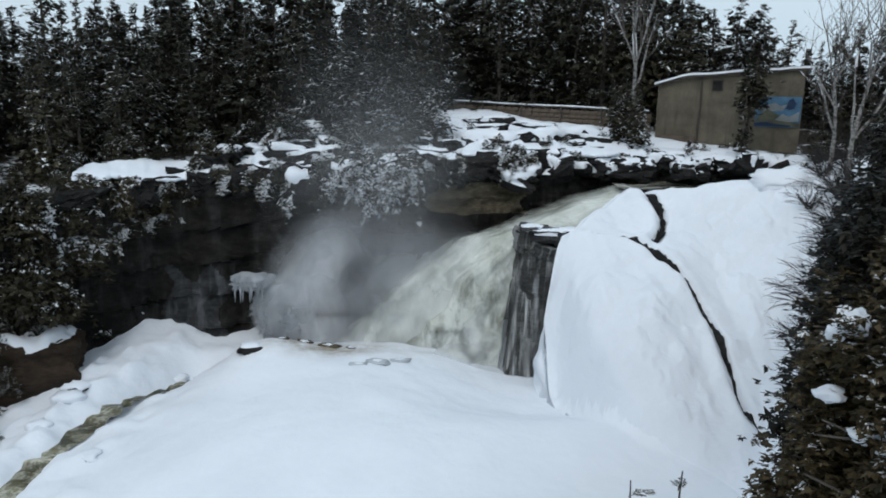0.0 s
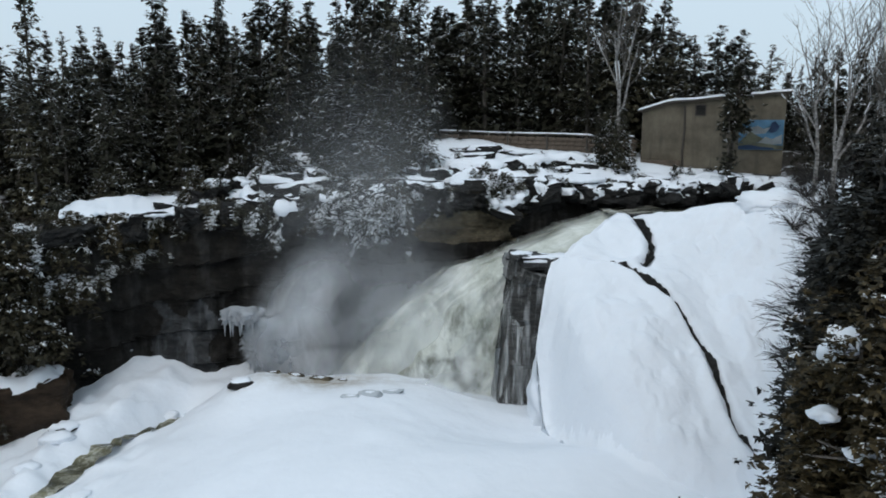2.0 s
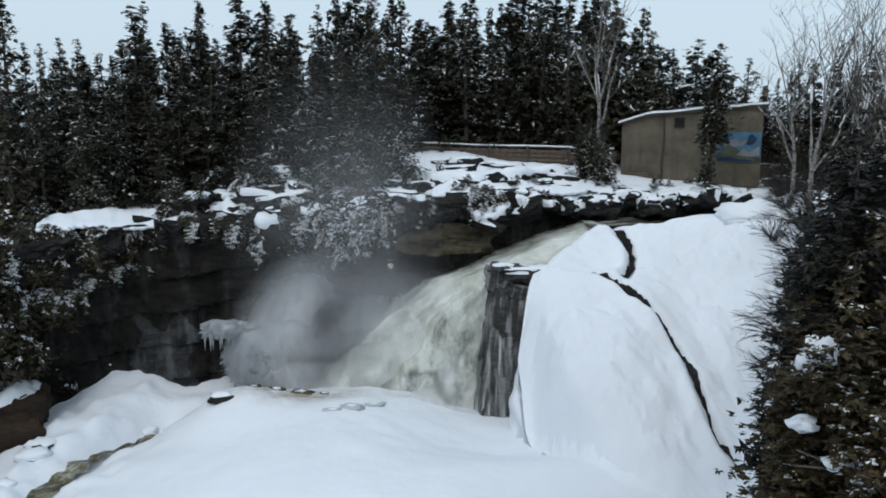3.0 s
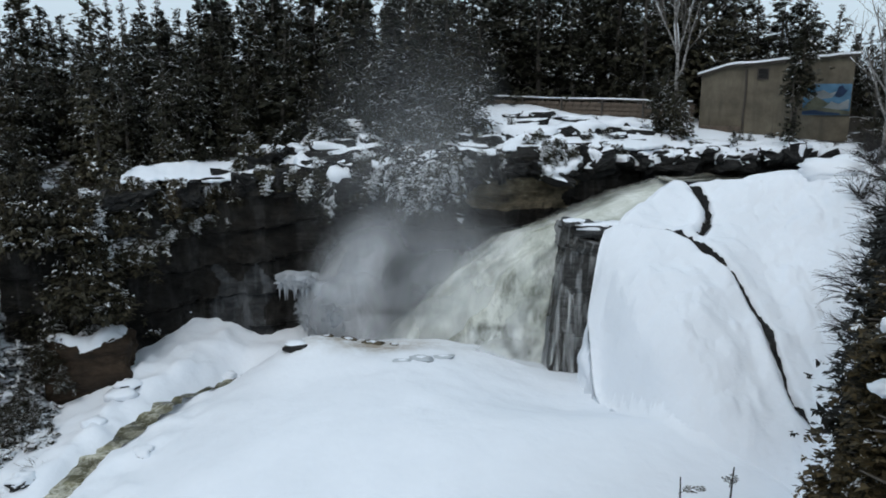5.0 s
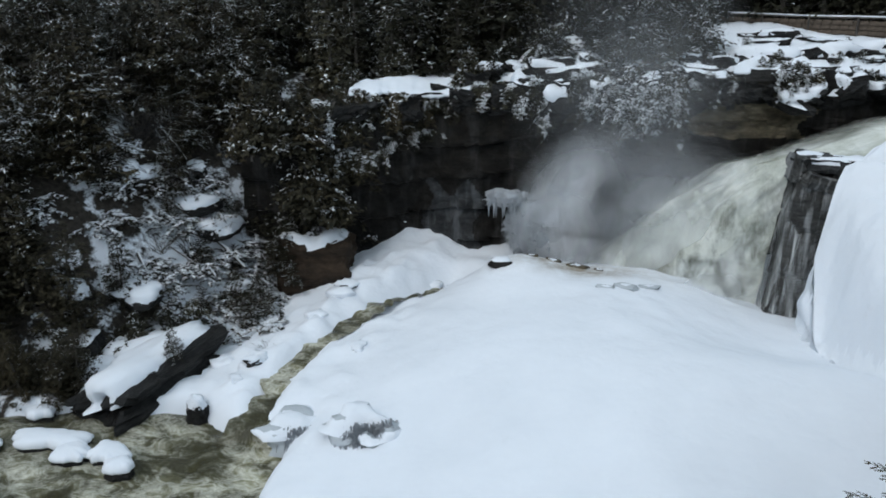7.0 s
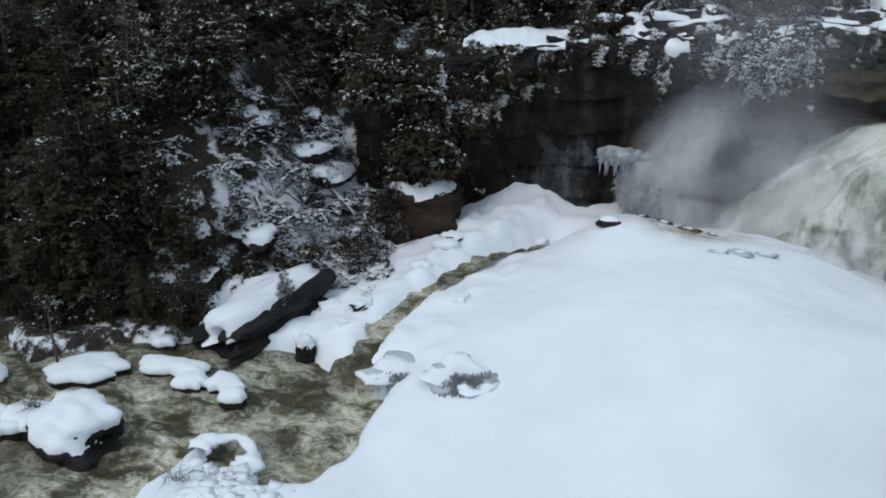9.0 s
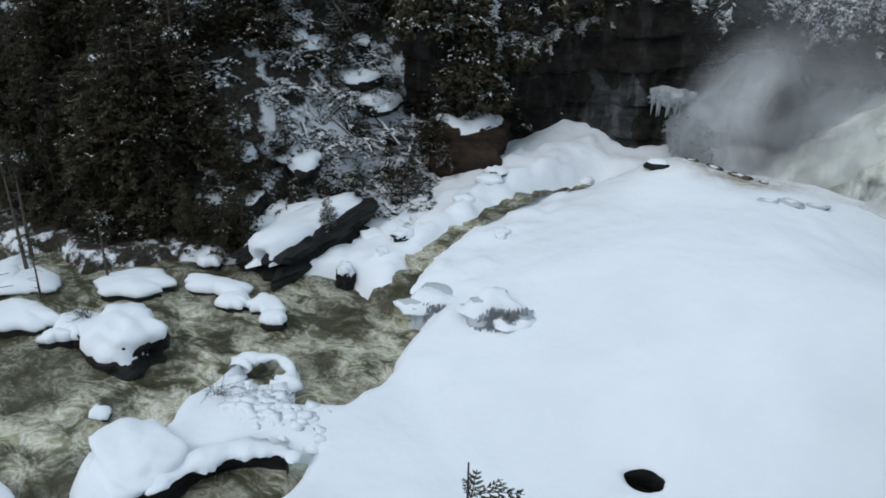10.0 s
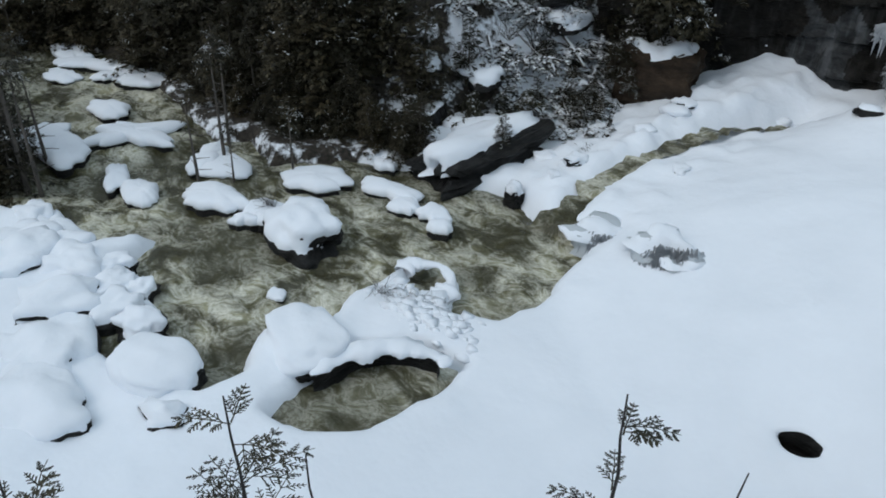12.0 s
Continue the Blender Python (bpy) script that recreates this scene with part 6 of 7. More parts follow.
# Dark stub under a snow cap, added in place of a shaded hollow.
snowy_rock("stump_rock", -18.3, 22.7, -15.7, 0.35, 0.3, 0.5, 470, "dark stub standing for a shaded hollow under snow at the water's edge", ROCK_DARK, 0.22, 0.3, 25, 0.6, rough=0.6)
snowy_rock("cone_rock", -8.8, 34.0, ground_at(-8.8, 34.0) - 0.02, 0.6, 0.4, 0.25, 471, "dark stone showing through the snow cone", ROCK_DARK, 0.08, 0.5, 15, 0.3)
for k, (x, y, s) in enumerate([(-2.8, 32.7, 0.5), (-1.8, 33.2, 0.4), (-3.6, 32.4, 0.35), (-6.6, 35.6, 0.4), (-5.4, 35.4, 0.5), (-7.6, 35.2, 0.3), (-4.3, 35.3, 0.25)]):
    snowy_rock("ice_chunk", x, y, ground_at(x, y), s * 1.1, s * 0.6, s * 0.2, 480 + k, "broken ice slab stained by spray below the falls", ROCK_TAN if k > 2 else ICE, 0.02, 0.75, rng.uniform(-30, 30), 0.5, group="ice chunks")


def undercut(name, pts, z0, z1, label, seed):
    """An eroded bank, coloured dark for the shade under an overhanging lip of snow."""
    t = thing(name, 0, 0, 0, label, "river bank")
    for _ in range(3):
        pts = [pts[0]] + [q for a, b in zip(pts, pts[1:]) for q in ((a[0] * 0.75 + b[0] * 0.25, a[1] * 0.75 + b[1] * 0.25), (a[0] * 0.25 + b[0] * 0.75, a[1] * 0.25 + b[1] * 0.75))] + [pts[-1]]
    seg = np.cumsum([0] + [math.dist(p, q) for p, q in zip(pts, pts[1:])])
    n, rock, lip = 40, [], []
    for i in range(n):
        s = seg[-1] * i / (n - 1)
        x, y = np.interp(s, seg, [p[0] for p in pts]), np.interp(s, seg, [p[1] for p in pts])
        x2, y2 = np.interp(s + 0.2, seg, [p[0] for p in pts]), np.interp(s + 0.2, seg, [p[1] for p in pts])
        x1, y1 = np.interp(s - 0.2, seg, [p[0] for p in pts]), np.interp(s - 0.2, seg, [p[1] for p in pts])
        ox, oy = (y2 - y1), -(x2 - x1)
        ln = math.hypot(ox, oy) or 1
        ox, oy = ox / ln, oy / ln
        e = math.sin(math.pi * i / (n - 1)) ** 0.5
        for j in range(5):
            f = j / 4
            o = 0.28 + 0.12 * wobble((x * 2, y * 2, f * 3), 1.0, seed)
            rock.append((x + ox * o, y + oy * o, z0 + (z1 - z0) * f))
        for k in range(7):
            a = math.pi * (1.15 - 1.5 * k / 6)
            r = (0.16 + 0.16 * wobble((x, y, k * 0.2), 1.4, seed + 1) + 0.1 * wobble((x, y, k * 0.3), 3.4, seed + 2)) * e + 0.02
            lip.append((x + ox * (0.15 + r * 2.4 * -math.cos(a)), y + oy * (0.15 + r * 2.4 * -math.cos(a)), z1 + 0.0 + r * math.sin(a)))
    # Strip in dark rock colour stands in for the hollow's shade.
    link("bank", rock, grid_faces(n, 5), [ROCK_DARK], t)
    link("snow_lip", lip, grid_faces(n, 7), [SNOW], t)
    return t


undercut("undercut_bank", [(-14.9, 9.4), (-14.9, 11.3), (-13.7, 12.5), (-12.5, 13.0), (-12.2, 12.5)], -16.3, -15.3, "bank strip darkened for the shaded hollow under a snow lip beside the pool", 531)
ring = thing("snow_arch", -16.35, 15.65, -15.6, "curled snow rim round a small water hole", "snow")
verts, n, m2 = [], 40, 10
for i in range(n):
    g = i / (n - 1)
    a = math.radians(-48 + 245 * g)
    fat = float(np.interp(g, [0, 0.06, 0.2, 0.38, 0.6, 0.85, 1], [0.1, 0.34, 0.44, 0.18, 0.16, 0.36, 0.42])) * (1 + 0.5 * wobble((math.cos(a) * 1.5, math.sin(a) * 1.5, 0), 1.6, 541))
    for j in range(m2):
        b = 2 * math.pi * j / m2
        r = 0.88 + 0.22 * wobble((math.cos(a), math.sin(a), 4), 1.1, 543) + fat * (math.cos(b) + 0.3 * wobble((i * 0.3, j, 0), 0.7, 544))
        verts.append((r * math.cos(a) * 1.15, r * math.sin(a) * 0.85, fat * 0.55 * math.sin(b) + 0.14 * math.sin(a) - 0.06 + 0.08 * wobble((i * 0.4, j * 0.6, 2), 1.0, 545)))
link("rim", verts, [[i * m2 + j, i * m2 + (j + 1) % m2, (i + 1) * m2 + (j + 1) % m2, (i + 1) * m2 + j] for i in range(n - 1) for j in range(m2)], [SNOW], ring)
# broken snow along the side stream
for k in range(15):
    f = rng.random()
    i = min(int(f * (len(STREAM) - 2)), len(STREAM) - 3)
    g = f * (len(STREAM) - 2) - i
    x, y = STREAM[i][0] + (STREAM[i + 1][0] - STREAM[i][0]) * g, STREAM[i][1] + (STREAM[i + 1][1] - STREAM[i][1]) * g
    off = np.interp(f, [0, 0.5, 1], [0.6, 0.95, 1.7]) * rng.uniform(0.8, 2.6) * (1 if k % 5 else -1)
    x, y = x - off, y + rng.uniform(-0.3, 0.3)
    s = rng.uniform(0.2, 0.8) ** 1.3
    snowy_rock("stream_rock", x, y, ground_at(x, y) - 0.1, s * 1.1, s * 0.8, s * 0.5, 560 + k, "snow-covered stone along the side stream", SNOW_ROUGH if k % 4 else ROCK_DARK, 0.1, -0.3, rng.uniform(0, 180), 0.3, group="stream rocks", rough=0.5)


def ice_clump(name, x, y, z, sx, sy, sz, seed, label, turn=0.0):
    """A frozen bush: a snow hood over hanging icy strands."""
    rr = random.Random(seed)
    t = thing(name, x, y, z, label, "ice", turn=turn)
    cap_mesh("hood", SNOW, t, sx * 1.05, sy * 1.1, sz, seed, 0.14, 0.75, rough=0.6, sub=4)
    rock_mesh("core", ICE, t, sx * 0.9, sy * 0.9, sz, seed, rough=0.6, sub=4)
    v, f = [], []
    for k in range(900):
        a = rr.gauss(-1.05, 0.5)
        r = rr.uniform(0.8, 1.12)
        p = Vector((math.cos(a) * sx * r, math.sin(a) * sy * r, sz * rr.uniform(0.1, 0.95)))
        p.x, p.y = p.x * (1.0 - 0.45 * max(0, p.z / sz)), p.y * (1.0 - 0.45 * max(0, p.z / sz))
        ln, w = sz * rr.uniform(0.3, 0.85), rr.uniform(0.008, 0.022)
        o = Vector((math.cos(a), math.sin(a), 0)) * 0.12
        s = Vector((-math.sin(a), math.cos(a), 0)) * w
        k0 = len(v)
        v.extend((p + s, p - s, p + o * 0.6, p + o + Vector((0, 0, -ln))))
        f.extend(((k0, k0 + 2, k0 + 3), (k0 + 2, k0 + 1, k0 + 3), (k0, k0 + 1, k0 + 2)))
    tagged(link("icy_fringe", v, f, [RIME], t, "grey frozen strands", smooth=False), kind="stuff")
    return t


ice_clump("frozen_bush", -10.5, 21.9, -14.75, 1.5, 1.1, 0.95, 501, "frozen bush hooded with snow and grey icy strands")
ice_clump("frozen_bush", -13.3, 22.5, -15.6, 1.6, 1.1, 0.75, 502, "low frozen bush at the river's edge", 20)


def icicle_shelf(name, x, y, z, sx, sz, seed, label, turn=0.0):
    rr = random.Random(seed)
    t = thing(name, x, y, z, label, "ice", turn=turn)
    rock_mesh("shelf", RIME, t, sx, 0.6, sz, seed, rough=0.5, blocky=0.0, sub=4)
    v, f = [], []
    for k in range(int(420 * sx * max(sz, 0.6))):
        a, h = rr.uniform(3.0, 6.4), rr.uniform(-0.9, 0.95)
        e = math.sqrt(1 - h * h) * rr.uniform(0.85, 1.15)
        p = Vector((math.cos(a) * sx * e, math.sin(a) * 0.6 * e, h * sz))
        spray_tris(rr, p, Vector((math.cos(a), math.sin(a), rr.uniform(-0.6, 0.6))).normalized(), rr.uniform(0.15, 0.4), rr.uniform(0.02, 0.05), 1.1, v, f, 4)
    tagged(link("frost_feather", v, f, [RIME], t, "feathery grey frost", smooth=False), kind="stuff")
    for k in range(int(14 * sx)):
        bm = bmesh.new()
        ln = rr.uniform(0.3, 1.1)
        tapered(bm, [(0, 0, 0), (0.01, 0, -ln * 0.5), (0, 0.01, -ln)], [0.09, 0.05, 0.008], 5)
        part("icicle", bm, RIME, t).matrix_basis = pose(rr.uniform(-0.95, 0.95) * sx, -0.35 + rr.uniform(-0.25, 0.2), rr.uniform(-0.7, -0.2) * sz)
    return t


icicle_shelf("icicle_shelf", -9.5, 37.5, -9.5, 0.95, 0.4, 511, "frosted ice shelf hung with icicles on the cliff")
icicle_shelf("icicle_shelf", -8.2, 37.8, -11.0, 1.25, 1.6, 515, "rime-covered ice bulge beside the plunge pool")
icicle_shelf("icicle_shelf", -6.6, 38.4, -11.0, 1.5, 2.0, 518, "rime-covered rock face behind the spray")

# crumbled snow on the shelf beside the pool
rub = thing("snow_rubble", -14.9, 14.2, -15.35, "crumbled snow lumps on the shelf beside the pool", "snow", kind="stuff")
bm = bmesh.new()
for k in range(260):
    x, y = rng.gauss(0, 0.95), rng.gauss(0, 0.5)
    s = rng.uniform(0.12, 0.42) ** 1.8
    z = ground_at(-14.9 + x, 14.2 + y) + 15.35 - 0.02
    if z < -0.25:
        continue
    made = bmesh.ops.create_icosphere(bm, subdivisions=1, radius=s)
    for v in made["verts"]:
        v.co = Vector((v.co.x * rng.uniform(0.8, 2.6) + x, v.co.y * rng.uniform(0.6, 2.0) + y, v.co.z * rng.uniform(0.3, 0.7) + z))
part("lumps", bm, SNOW, rub, smooth=True)


def snowy_brush(name, seed, size, stems, label):
    """A flattened tangle of branches, each carrying a roll of snow."""
    rr = random.Random(seed)
    t = thing(name, 0, 0, 0, label, "brush", "snowy brush")
    bm, bs, v, f, sv, sf = bmesh.new(), bmesh.new(), [], [], [], []
    for k in range(stems):
        p = Vector((rr.uniform(-0.5, 0.5), rr.uniform(-0.5, 0.5), rr.uniform(-0.2, 0.3))) * size
        a = rr.uniform(0, 6.28)
        d = Vector((math.cos(a), math.sin(a), rr.uniform(-0.1, 0.8))).normalized()
        ln, pts = size * rr.uniform(0.25, 0.7), []
        for i in range(6):
            pts.append(p.copy())
            d = (d + Vector((rr.uniform(-0.3, 0.3), rr.uniform(-0.3, 0.3), rr.uniform(-0.35, 0.05)))).normalized()
            p = p + d * ln / 5
            for q in range(2):
                b = rr.uniform(0, 6.28)
                out = Vector((math.cos(b), math.sin(b), rr.uniform(-0.5, 0.3))).normalized()
                s = rr.uniform(0.12, 0.28)
                spray_tris(rr, p, out, s, s * 0.18, 0.9, v, f, 4)
                if rr.random() < 0.7:
                    spray_tris(rr, p + Vector((0, 0, 0.04)), out, s * 0.95, s * 0.24, 0.7, sv, sf, 4)
        r = rr.uniform(0.012, 0.038)
        tapered(bm, pts, [r * (1 - 0.13 * i) for i in range(6)], 4)
        if rr.random() < 0.5:
            g = rr.randrange(0, 3)
            tapered(bs, [q + Vector((0, 0, r * 1.1)) for q in pts[g:g + 4]], [r * rr.uniform(0.4, 1.5) for i in range(4)], 5)
    tagged(part("brush_wood", bm, TWIG, t), kind="stuff")
    tagged(part("brush_snow", bs, SNOW, t, "rolls of snow along the branches", smooth=True), kind="stuff")
    tagged(link("foliage", v, f, [CEDAR_DARK], t, smooth=False), kind="stuff")
    tagged(link("snow_load", sv, sf, [SNOW_LOAD], t, "snow clinging to the sprays", smooth=False), kind="stuff")
    return t


for k, (x, y, s) in enumerate([(-24.6, 32.0, 1.7), (-23.2, 32.6, 1.6), (-22.4, 31.2, 1.4), (-25.4, 30.6, 1.6), (-24.2, 29.6, 1.5), (-21.2, 32.0, 1.2), (-26.8, 28.2, 1.5), (-22.6, 28.6, 1.2), (-20.2, 30.2, 1.0), (-28.8, 25.8, 1.5), (-25.2, 33.2, 1.6), (-19.8, 28.2, 0.6), (-18.6, 29.2, 0.5), (-21.6, 29.4, 1.1), (-27.8, 31.0, 1.4), (-23.8, 30.6, 1.6), (-22.0, 33.2, 1.4), (-26.2, 32.2, 1.5), (-25.0, 28.8, 1.3), (-20.6, 31.4, 1.1), (-27.2, 29.6, 1.3), (-21.8, 32.6, 1.3), (-21.0, 33.0, 1.2), (-22.8, 33.6, 1.4), (-21.4, 30.8, 1.0), (-20.4, 32.4, 0.9)]):
    snowy_brush("snowy_brush", 800 + k, s * 1.15, 60, "tangle of snow-laden branches on the wooded slope").matrix_world = pose(x, y, max(ground_at(x, y), -15.4) + 0.15, 0, 0, 40 * k)

# ---- fallen wood on the slope ----
LOGS = []
for k in range(16):
    x, y = rng.uniform(-27.5, -20.5), rng.uniform(28.2, 34.0)
    a, half = rng.uniform(0, 6.28), rng.uniform(0.5, 1.3)
    ends = [(x + sg * half * math.cos(a), y + sg * half * math.sin(a)) for sg in (-1, 1)]
    LOGS.append((*ends[0], max(ground_at(*ends[0]), -15.3) + rng.uniform(0.15, 0.5), *ends[1], max(ground_at(*ends[1]), -15.3) + rng.uniform(0.15, 0.6), rng.uniform(0.05, 0.1)))
for k, (x1, y1, z1, x2, y2, z2, r) in enumerate(LOGS + [(-25.0, 32.2, -11.5, -22.6, 34.4, -12.6, 0.13), (-26.8, 28.6, -13.6, -24.6, 31.0, -11.0, 0.1), (-24.2, 32.6, -11.6, -21.8, 32.0, -13.0, 0.12), (-23.5, 33.4, -11.0, -24.8, 31.4, -11.8, 0.09),
                                                (-26.4, 26.8, -14.6, -25.2, 27.6, -12.2, 0.12), (-25.6, 26.6, -14.8, -25.5, 26.9, -12.4, 0.14), (-28.5, 24.5, -14.5, -26.6, 26.0, -13.9, 0.1), (-24.8, 34.0, -9.8, -26.8, 31.4, -9.0, 0.1)]):
    t = thing("fallen_log", 0, 0, 0, "bare fallen trunk dusted with snow on the wooded slope", "log", "fallen logs")
    a, b = Vector((x1, y1, z1)), Vector((x2, y2, z2))
    bm = bmesh.new()
    tapered(bm, [a, a.lerp(b, 0.5) + Vector((0, 0, 0.08)), b], [r, r * 0.85, r * 0.6], 7)
    part("trunk", bm, BARK, t)
    bm = bmesh.new()
    up = Vector((0, 0, r * 0.55))
    tapered(bm, [a + up, a.lerp(b, 0.5) + up + Vector((0, 0, 0.08)), b + up], [r * 0.8, r * 0.75, r * 0.4], 6)
    part("snow", bm, SNOW_LOAD, t, "strip of snow along the trunk")
for k, (x, y, s) in enumerate([(-28.9, 30.0, 0.9), (-28.2, 30.9, 0.8), (-25.6, 33.9, 0.8), (-25.0, 33.0, 0.7), (-23.2, 32.6, 0.8), (-25.4, 24.6, 1.0)]):
    ledge = snow_slab("snow_ledge", x, y, ground_at(x, y) + 0.05, s, s * 0.6, 0.25, 960 + k, "tilted snow slab lying over rocks in the thicket", 0, "slope rocks")
    ledge.matrix_world = pose(x, y, ground_at(x, y) + 0.05, rng.uniform(5, 25), rng.uniform(-15, 15), rng.uniform(-60, 60))
for k in range(16):
    az, d = rng.uniform(36, 47), rng.uniform(38.5, 44)
    x, y = polar(az, d)
    shrub("bare_shrub", 930 + k, rng.uniform(1.6, 3.0), 16, "bare grey-brown thicket on the wooded slope", BARK if k % 2 else None).matrix_world = pose(x, y, max(ground_at(x, y), -15.5) + 0.3)
for k, (x, y, sx, sy, sz) in enumerate([(-28.6, 29.8, 1.0, 0.8, 0.4), (-27.5, 30.6, 0.9, 0.6, 0.35), (-24.9, 32.9, 1.3, 0.9, 0.5), (-26.8, 31.2, 0.9, 0.6, 0.4), (-24.0, 33.2, 1.6, 1.0, 0.5), (-32.6, 25.0, 1.6, 0.9, 0.5), (-22.6, 31.8, 1.2, 0.8, 0.4),
                                        (-25.0, 27.6, 1.5, 1.0, 0.5), (-23.6, 26.2, 1.6, 1.1, 0.5), (-23.4, 23.6, 1.5, 1.1, 0.6), (-22.6, 25.6, 1.6, 1.0, 0.7), (-26.6, 25.3, 1.0, 0.8, 0.4), (-33.8, 24.4, 1.0, 0.7, 0.4)]):
    z = max(ground_at(x, y), -15.6)
    snowy_rock("slope_rock", x, y, z, sx, sy, sz, 520 + k, "snow-covered rock ledge among the cedars", ROCK_DARK, 0.25, -0.15, rng.uniform(0, 180), 0.3, group="slope rocks")

for k in range(44):
    az, d = (rng.uniform(31.5, 41.5), rng.uniform(37.0, 46.0)) if k < 26 else (rng.uniform(37.0, 46.5), rng.uniform(42.0, 48.0))
    x, y = polar(az, d)
    ob = copy_thing(SLOPE_PROTOS[(2, 1, 2, 0)[k % 4]], pose(x, y, max(ground_at(x, y), -15.6) - 0.2, rng.uniform(-8, 8), rng.uniform(-8, 8), rng.uniform(0, 360)))
    sc = rng.uniform(0.2, 0.5) if k < 26 else rng.uniform(0.35, 0.6)
    ob.scale = (sc * 1.3, sc * 1.3, sc)
    ob.name = "cedar_bush"
    tagged(ob, "small snow-dusted cedar bush on the wooded slope", "bush", "slope bushes")
# small cedars at the foot of the slope and by the river
for x, y, i, sc in [(-21.4, 30.4, 3, 0.42), (-20.4, 31.0, 3, 0.34), (-20.0, 29.6, 3, 0.3), (-19.6, 30.4, 5, 0.2), (-18.6, 30.0, 3, 0.17), (-21.8, 27.0, 3, 0.22),
                    (-25.2, 27.0, 5, 0.34), (-27.5, 24.0, 2, 0.6), (-26.0, 24.6, 3, 0.5), (-29.5, 22.0, 1, 0.7), (-31.5, 21.5, 0, 0.7), (-28.6, 22.6, 5, 0.7), (-33.5, 21.4, 4, 0.62), (-36.5, 21.8, 1, 0.7), (-30.6, 20.4, 3, 0.5), (-27.6, 21.4, 3, 0.42),
                    (-18.4, 35.3, 3, 0.42), (-20.8, 35.0, 5, 0.4), (-39.5, 22.0, 2, 0.7), (-43, 22.5, 0, 0.7), (-47, 23, 4, 0.6), (-52, 23.5, 1, 0.7), (-57, 24, 2, 0.8), (-63, 25, 0, 0.8), (-45, 21.5, 5, 0.7), (-49.5, 22, 2, 0.7), (-54, 22.6, 0, 0.8), (-60, 23.4, 1, 0.8), (-41, 21, 3, 0.6), (-67, 25, 4, 0.8), (-50, 9.5, 0, 0.7), (-46, 8.2, 2, 0.7), (-56, 11, 1, 0.8), (-62, 12, 0, 0.8), (-41, 7.0, 3, 0.6), (-70, 14, 2, 0.9), (-38, 5.0, 2, 0.6), (-33.4, 7.6, 0, 0.62), (-35.6, 8.6, 1, 0.62), (-37.4, 6.6, 0, 0.7), (-40, 7.4, 4, 0.6), (-61, 18, 0, 0.9), (-58, 20, 1, 0.9), (-63, 14, 4, 0.8), (-56, 22, 2, 0.9), (-66, 20, 0, 1), (-53, 23, 0, 0.8), (-65, 10, 1, 0.9), (-68, 6, 0, 0.9), (-70, 14, 4, 0.9), (-60, 24, 4, 0.8), (-73, 9, 2, 1), (-44, 20.2, 3, 0.6), (-46.6, 20.0, 5, 0.6), (-49.2, 19.6, 3, 0.65), (-51.4, 18.4, 2, 0.6), (-53.6, 17, 3, 0.7), (-56, 14.8, 5, 0.7), (-58.4, 12.4, 3, 0.7), (-36, 20.2, 3, 0.55), (-33, 19.6, 5, 0.5), (-34.2, 6.6, 0, 0.6), (-36.2, 7.2, 1, 0.6), (-38.8, 8.0, 0, 0.6), (-41.5, 8.2, 1, 0.6), (-44.5, 8.4, 0, 0.7), (-48.5, 8.6, 1, 0.8), (-51.5, 14.6, 0, 0.7), (-54.5, 12.4, 1, 0.8), (-49.6, 18.0, 0, 0.7)]:
    plant(SLOPE_PROTOS[i % 4 if x > -24 else 4 + i % 2], x, y, sc * (1.0 if x > -24 else 1.35 if y > 18 else 1.45), rng.uniform(0, 360))
for k in range(30):
    f = k / 29
    x = float(np.interp(f, [0, 0.25, 0.4, 0.7, 1], [-22.6, -25.2, -29.5, -40, -52])) + rng.uniform(-0.8, 0.8)
    y = float(np.interp(f, [0, 0.25, 0.4, 0.7, 1], [27.0, 22.3, 19.3, 19.6, 18.2])) + rng.uniform(-0.3, 1.2)
    ob = copy_thing(BUSHES[rng.randrange(3)], pose(x, y, max(ground_at(x, y), -15.7) - 0.3, 0, 0, rng.uniform(0, 360)))
    sc = rng.uniform(0.6, 1.1)
    ob.scale = (sc, sc, sc)
    ob["label"], ob["group"] = "dark cedar bush with light snow at the far water's edge", "far bank bushes"
for k, (x, y, z, sc) in enumerate([(-19.9, 33.2, -13.0, 0.34), (-19.4, 32.6, -13.6, 0.26), (-20.6, 32.8, -13.2, 0.36), (-20.2, 34.0, -12.6, 0.4), (-18.9, 34.3, -11.6, 0.2)]):
    ob = copy_thing(SLOPE_PROTOS[2 if k % 2 else 0], pose(x, y, max(z, ground_at(x, y)) - 0.2, 0, 0, 70 * k))
    ob.scale = (sc, sc, sc)
    ob.name = "cedar_bush"
    tagged(ob, "snow-laden cedar bush beside the brown boulder", "bush", "slope bushes")
slab_bush = copy_thing(SLOPE_PROTOS[2], pose(-20.7, 24.6, -14.5, 0, 0, 40))
slab_bush.scale = (0.24, 0.24, 0.28)
tagged(slab_bush, "small snow-dusted cedar growing on the fallen slab", "bush", "slope bushes")
RIVER_TREE = conifer("river_sapling", 340, 5.0, 0.85, 120, 0.5, 0.12, "thin ragged cedar rooted on a snowy river islet", CEDAR_DARK, bare=0.22, shape=0.3, group="river saplings", width=0.09, droop=0.9)
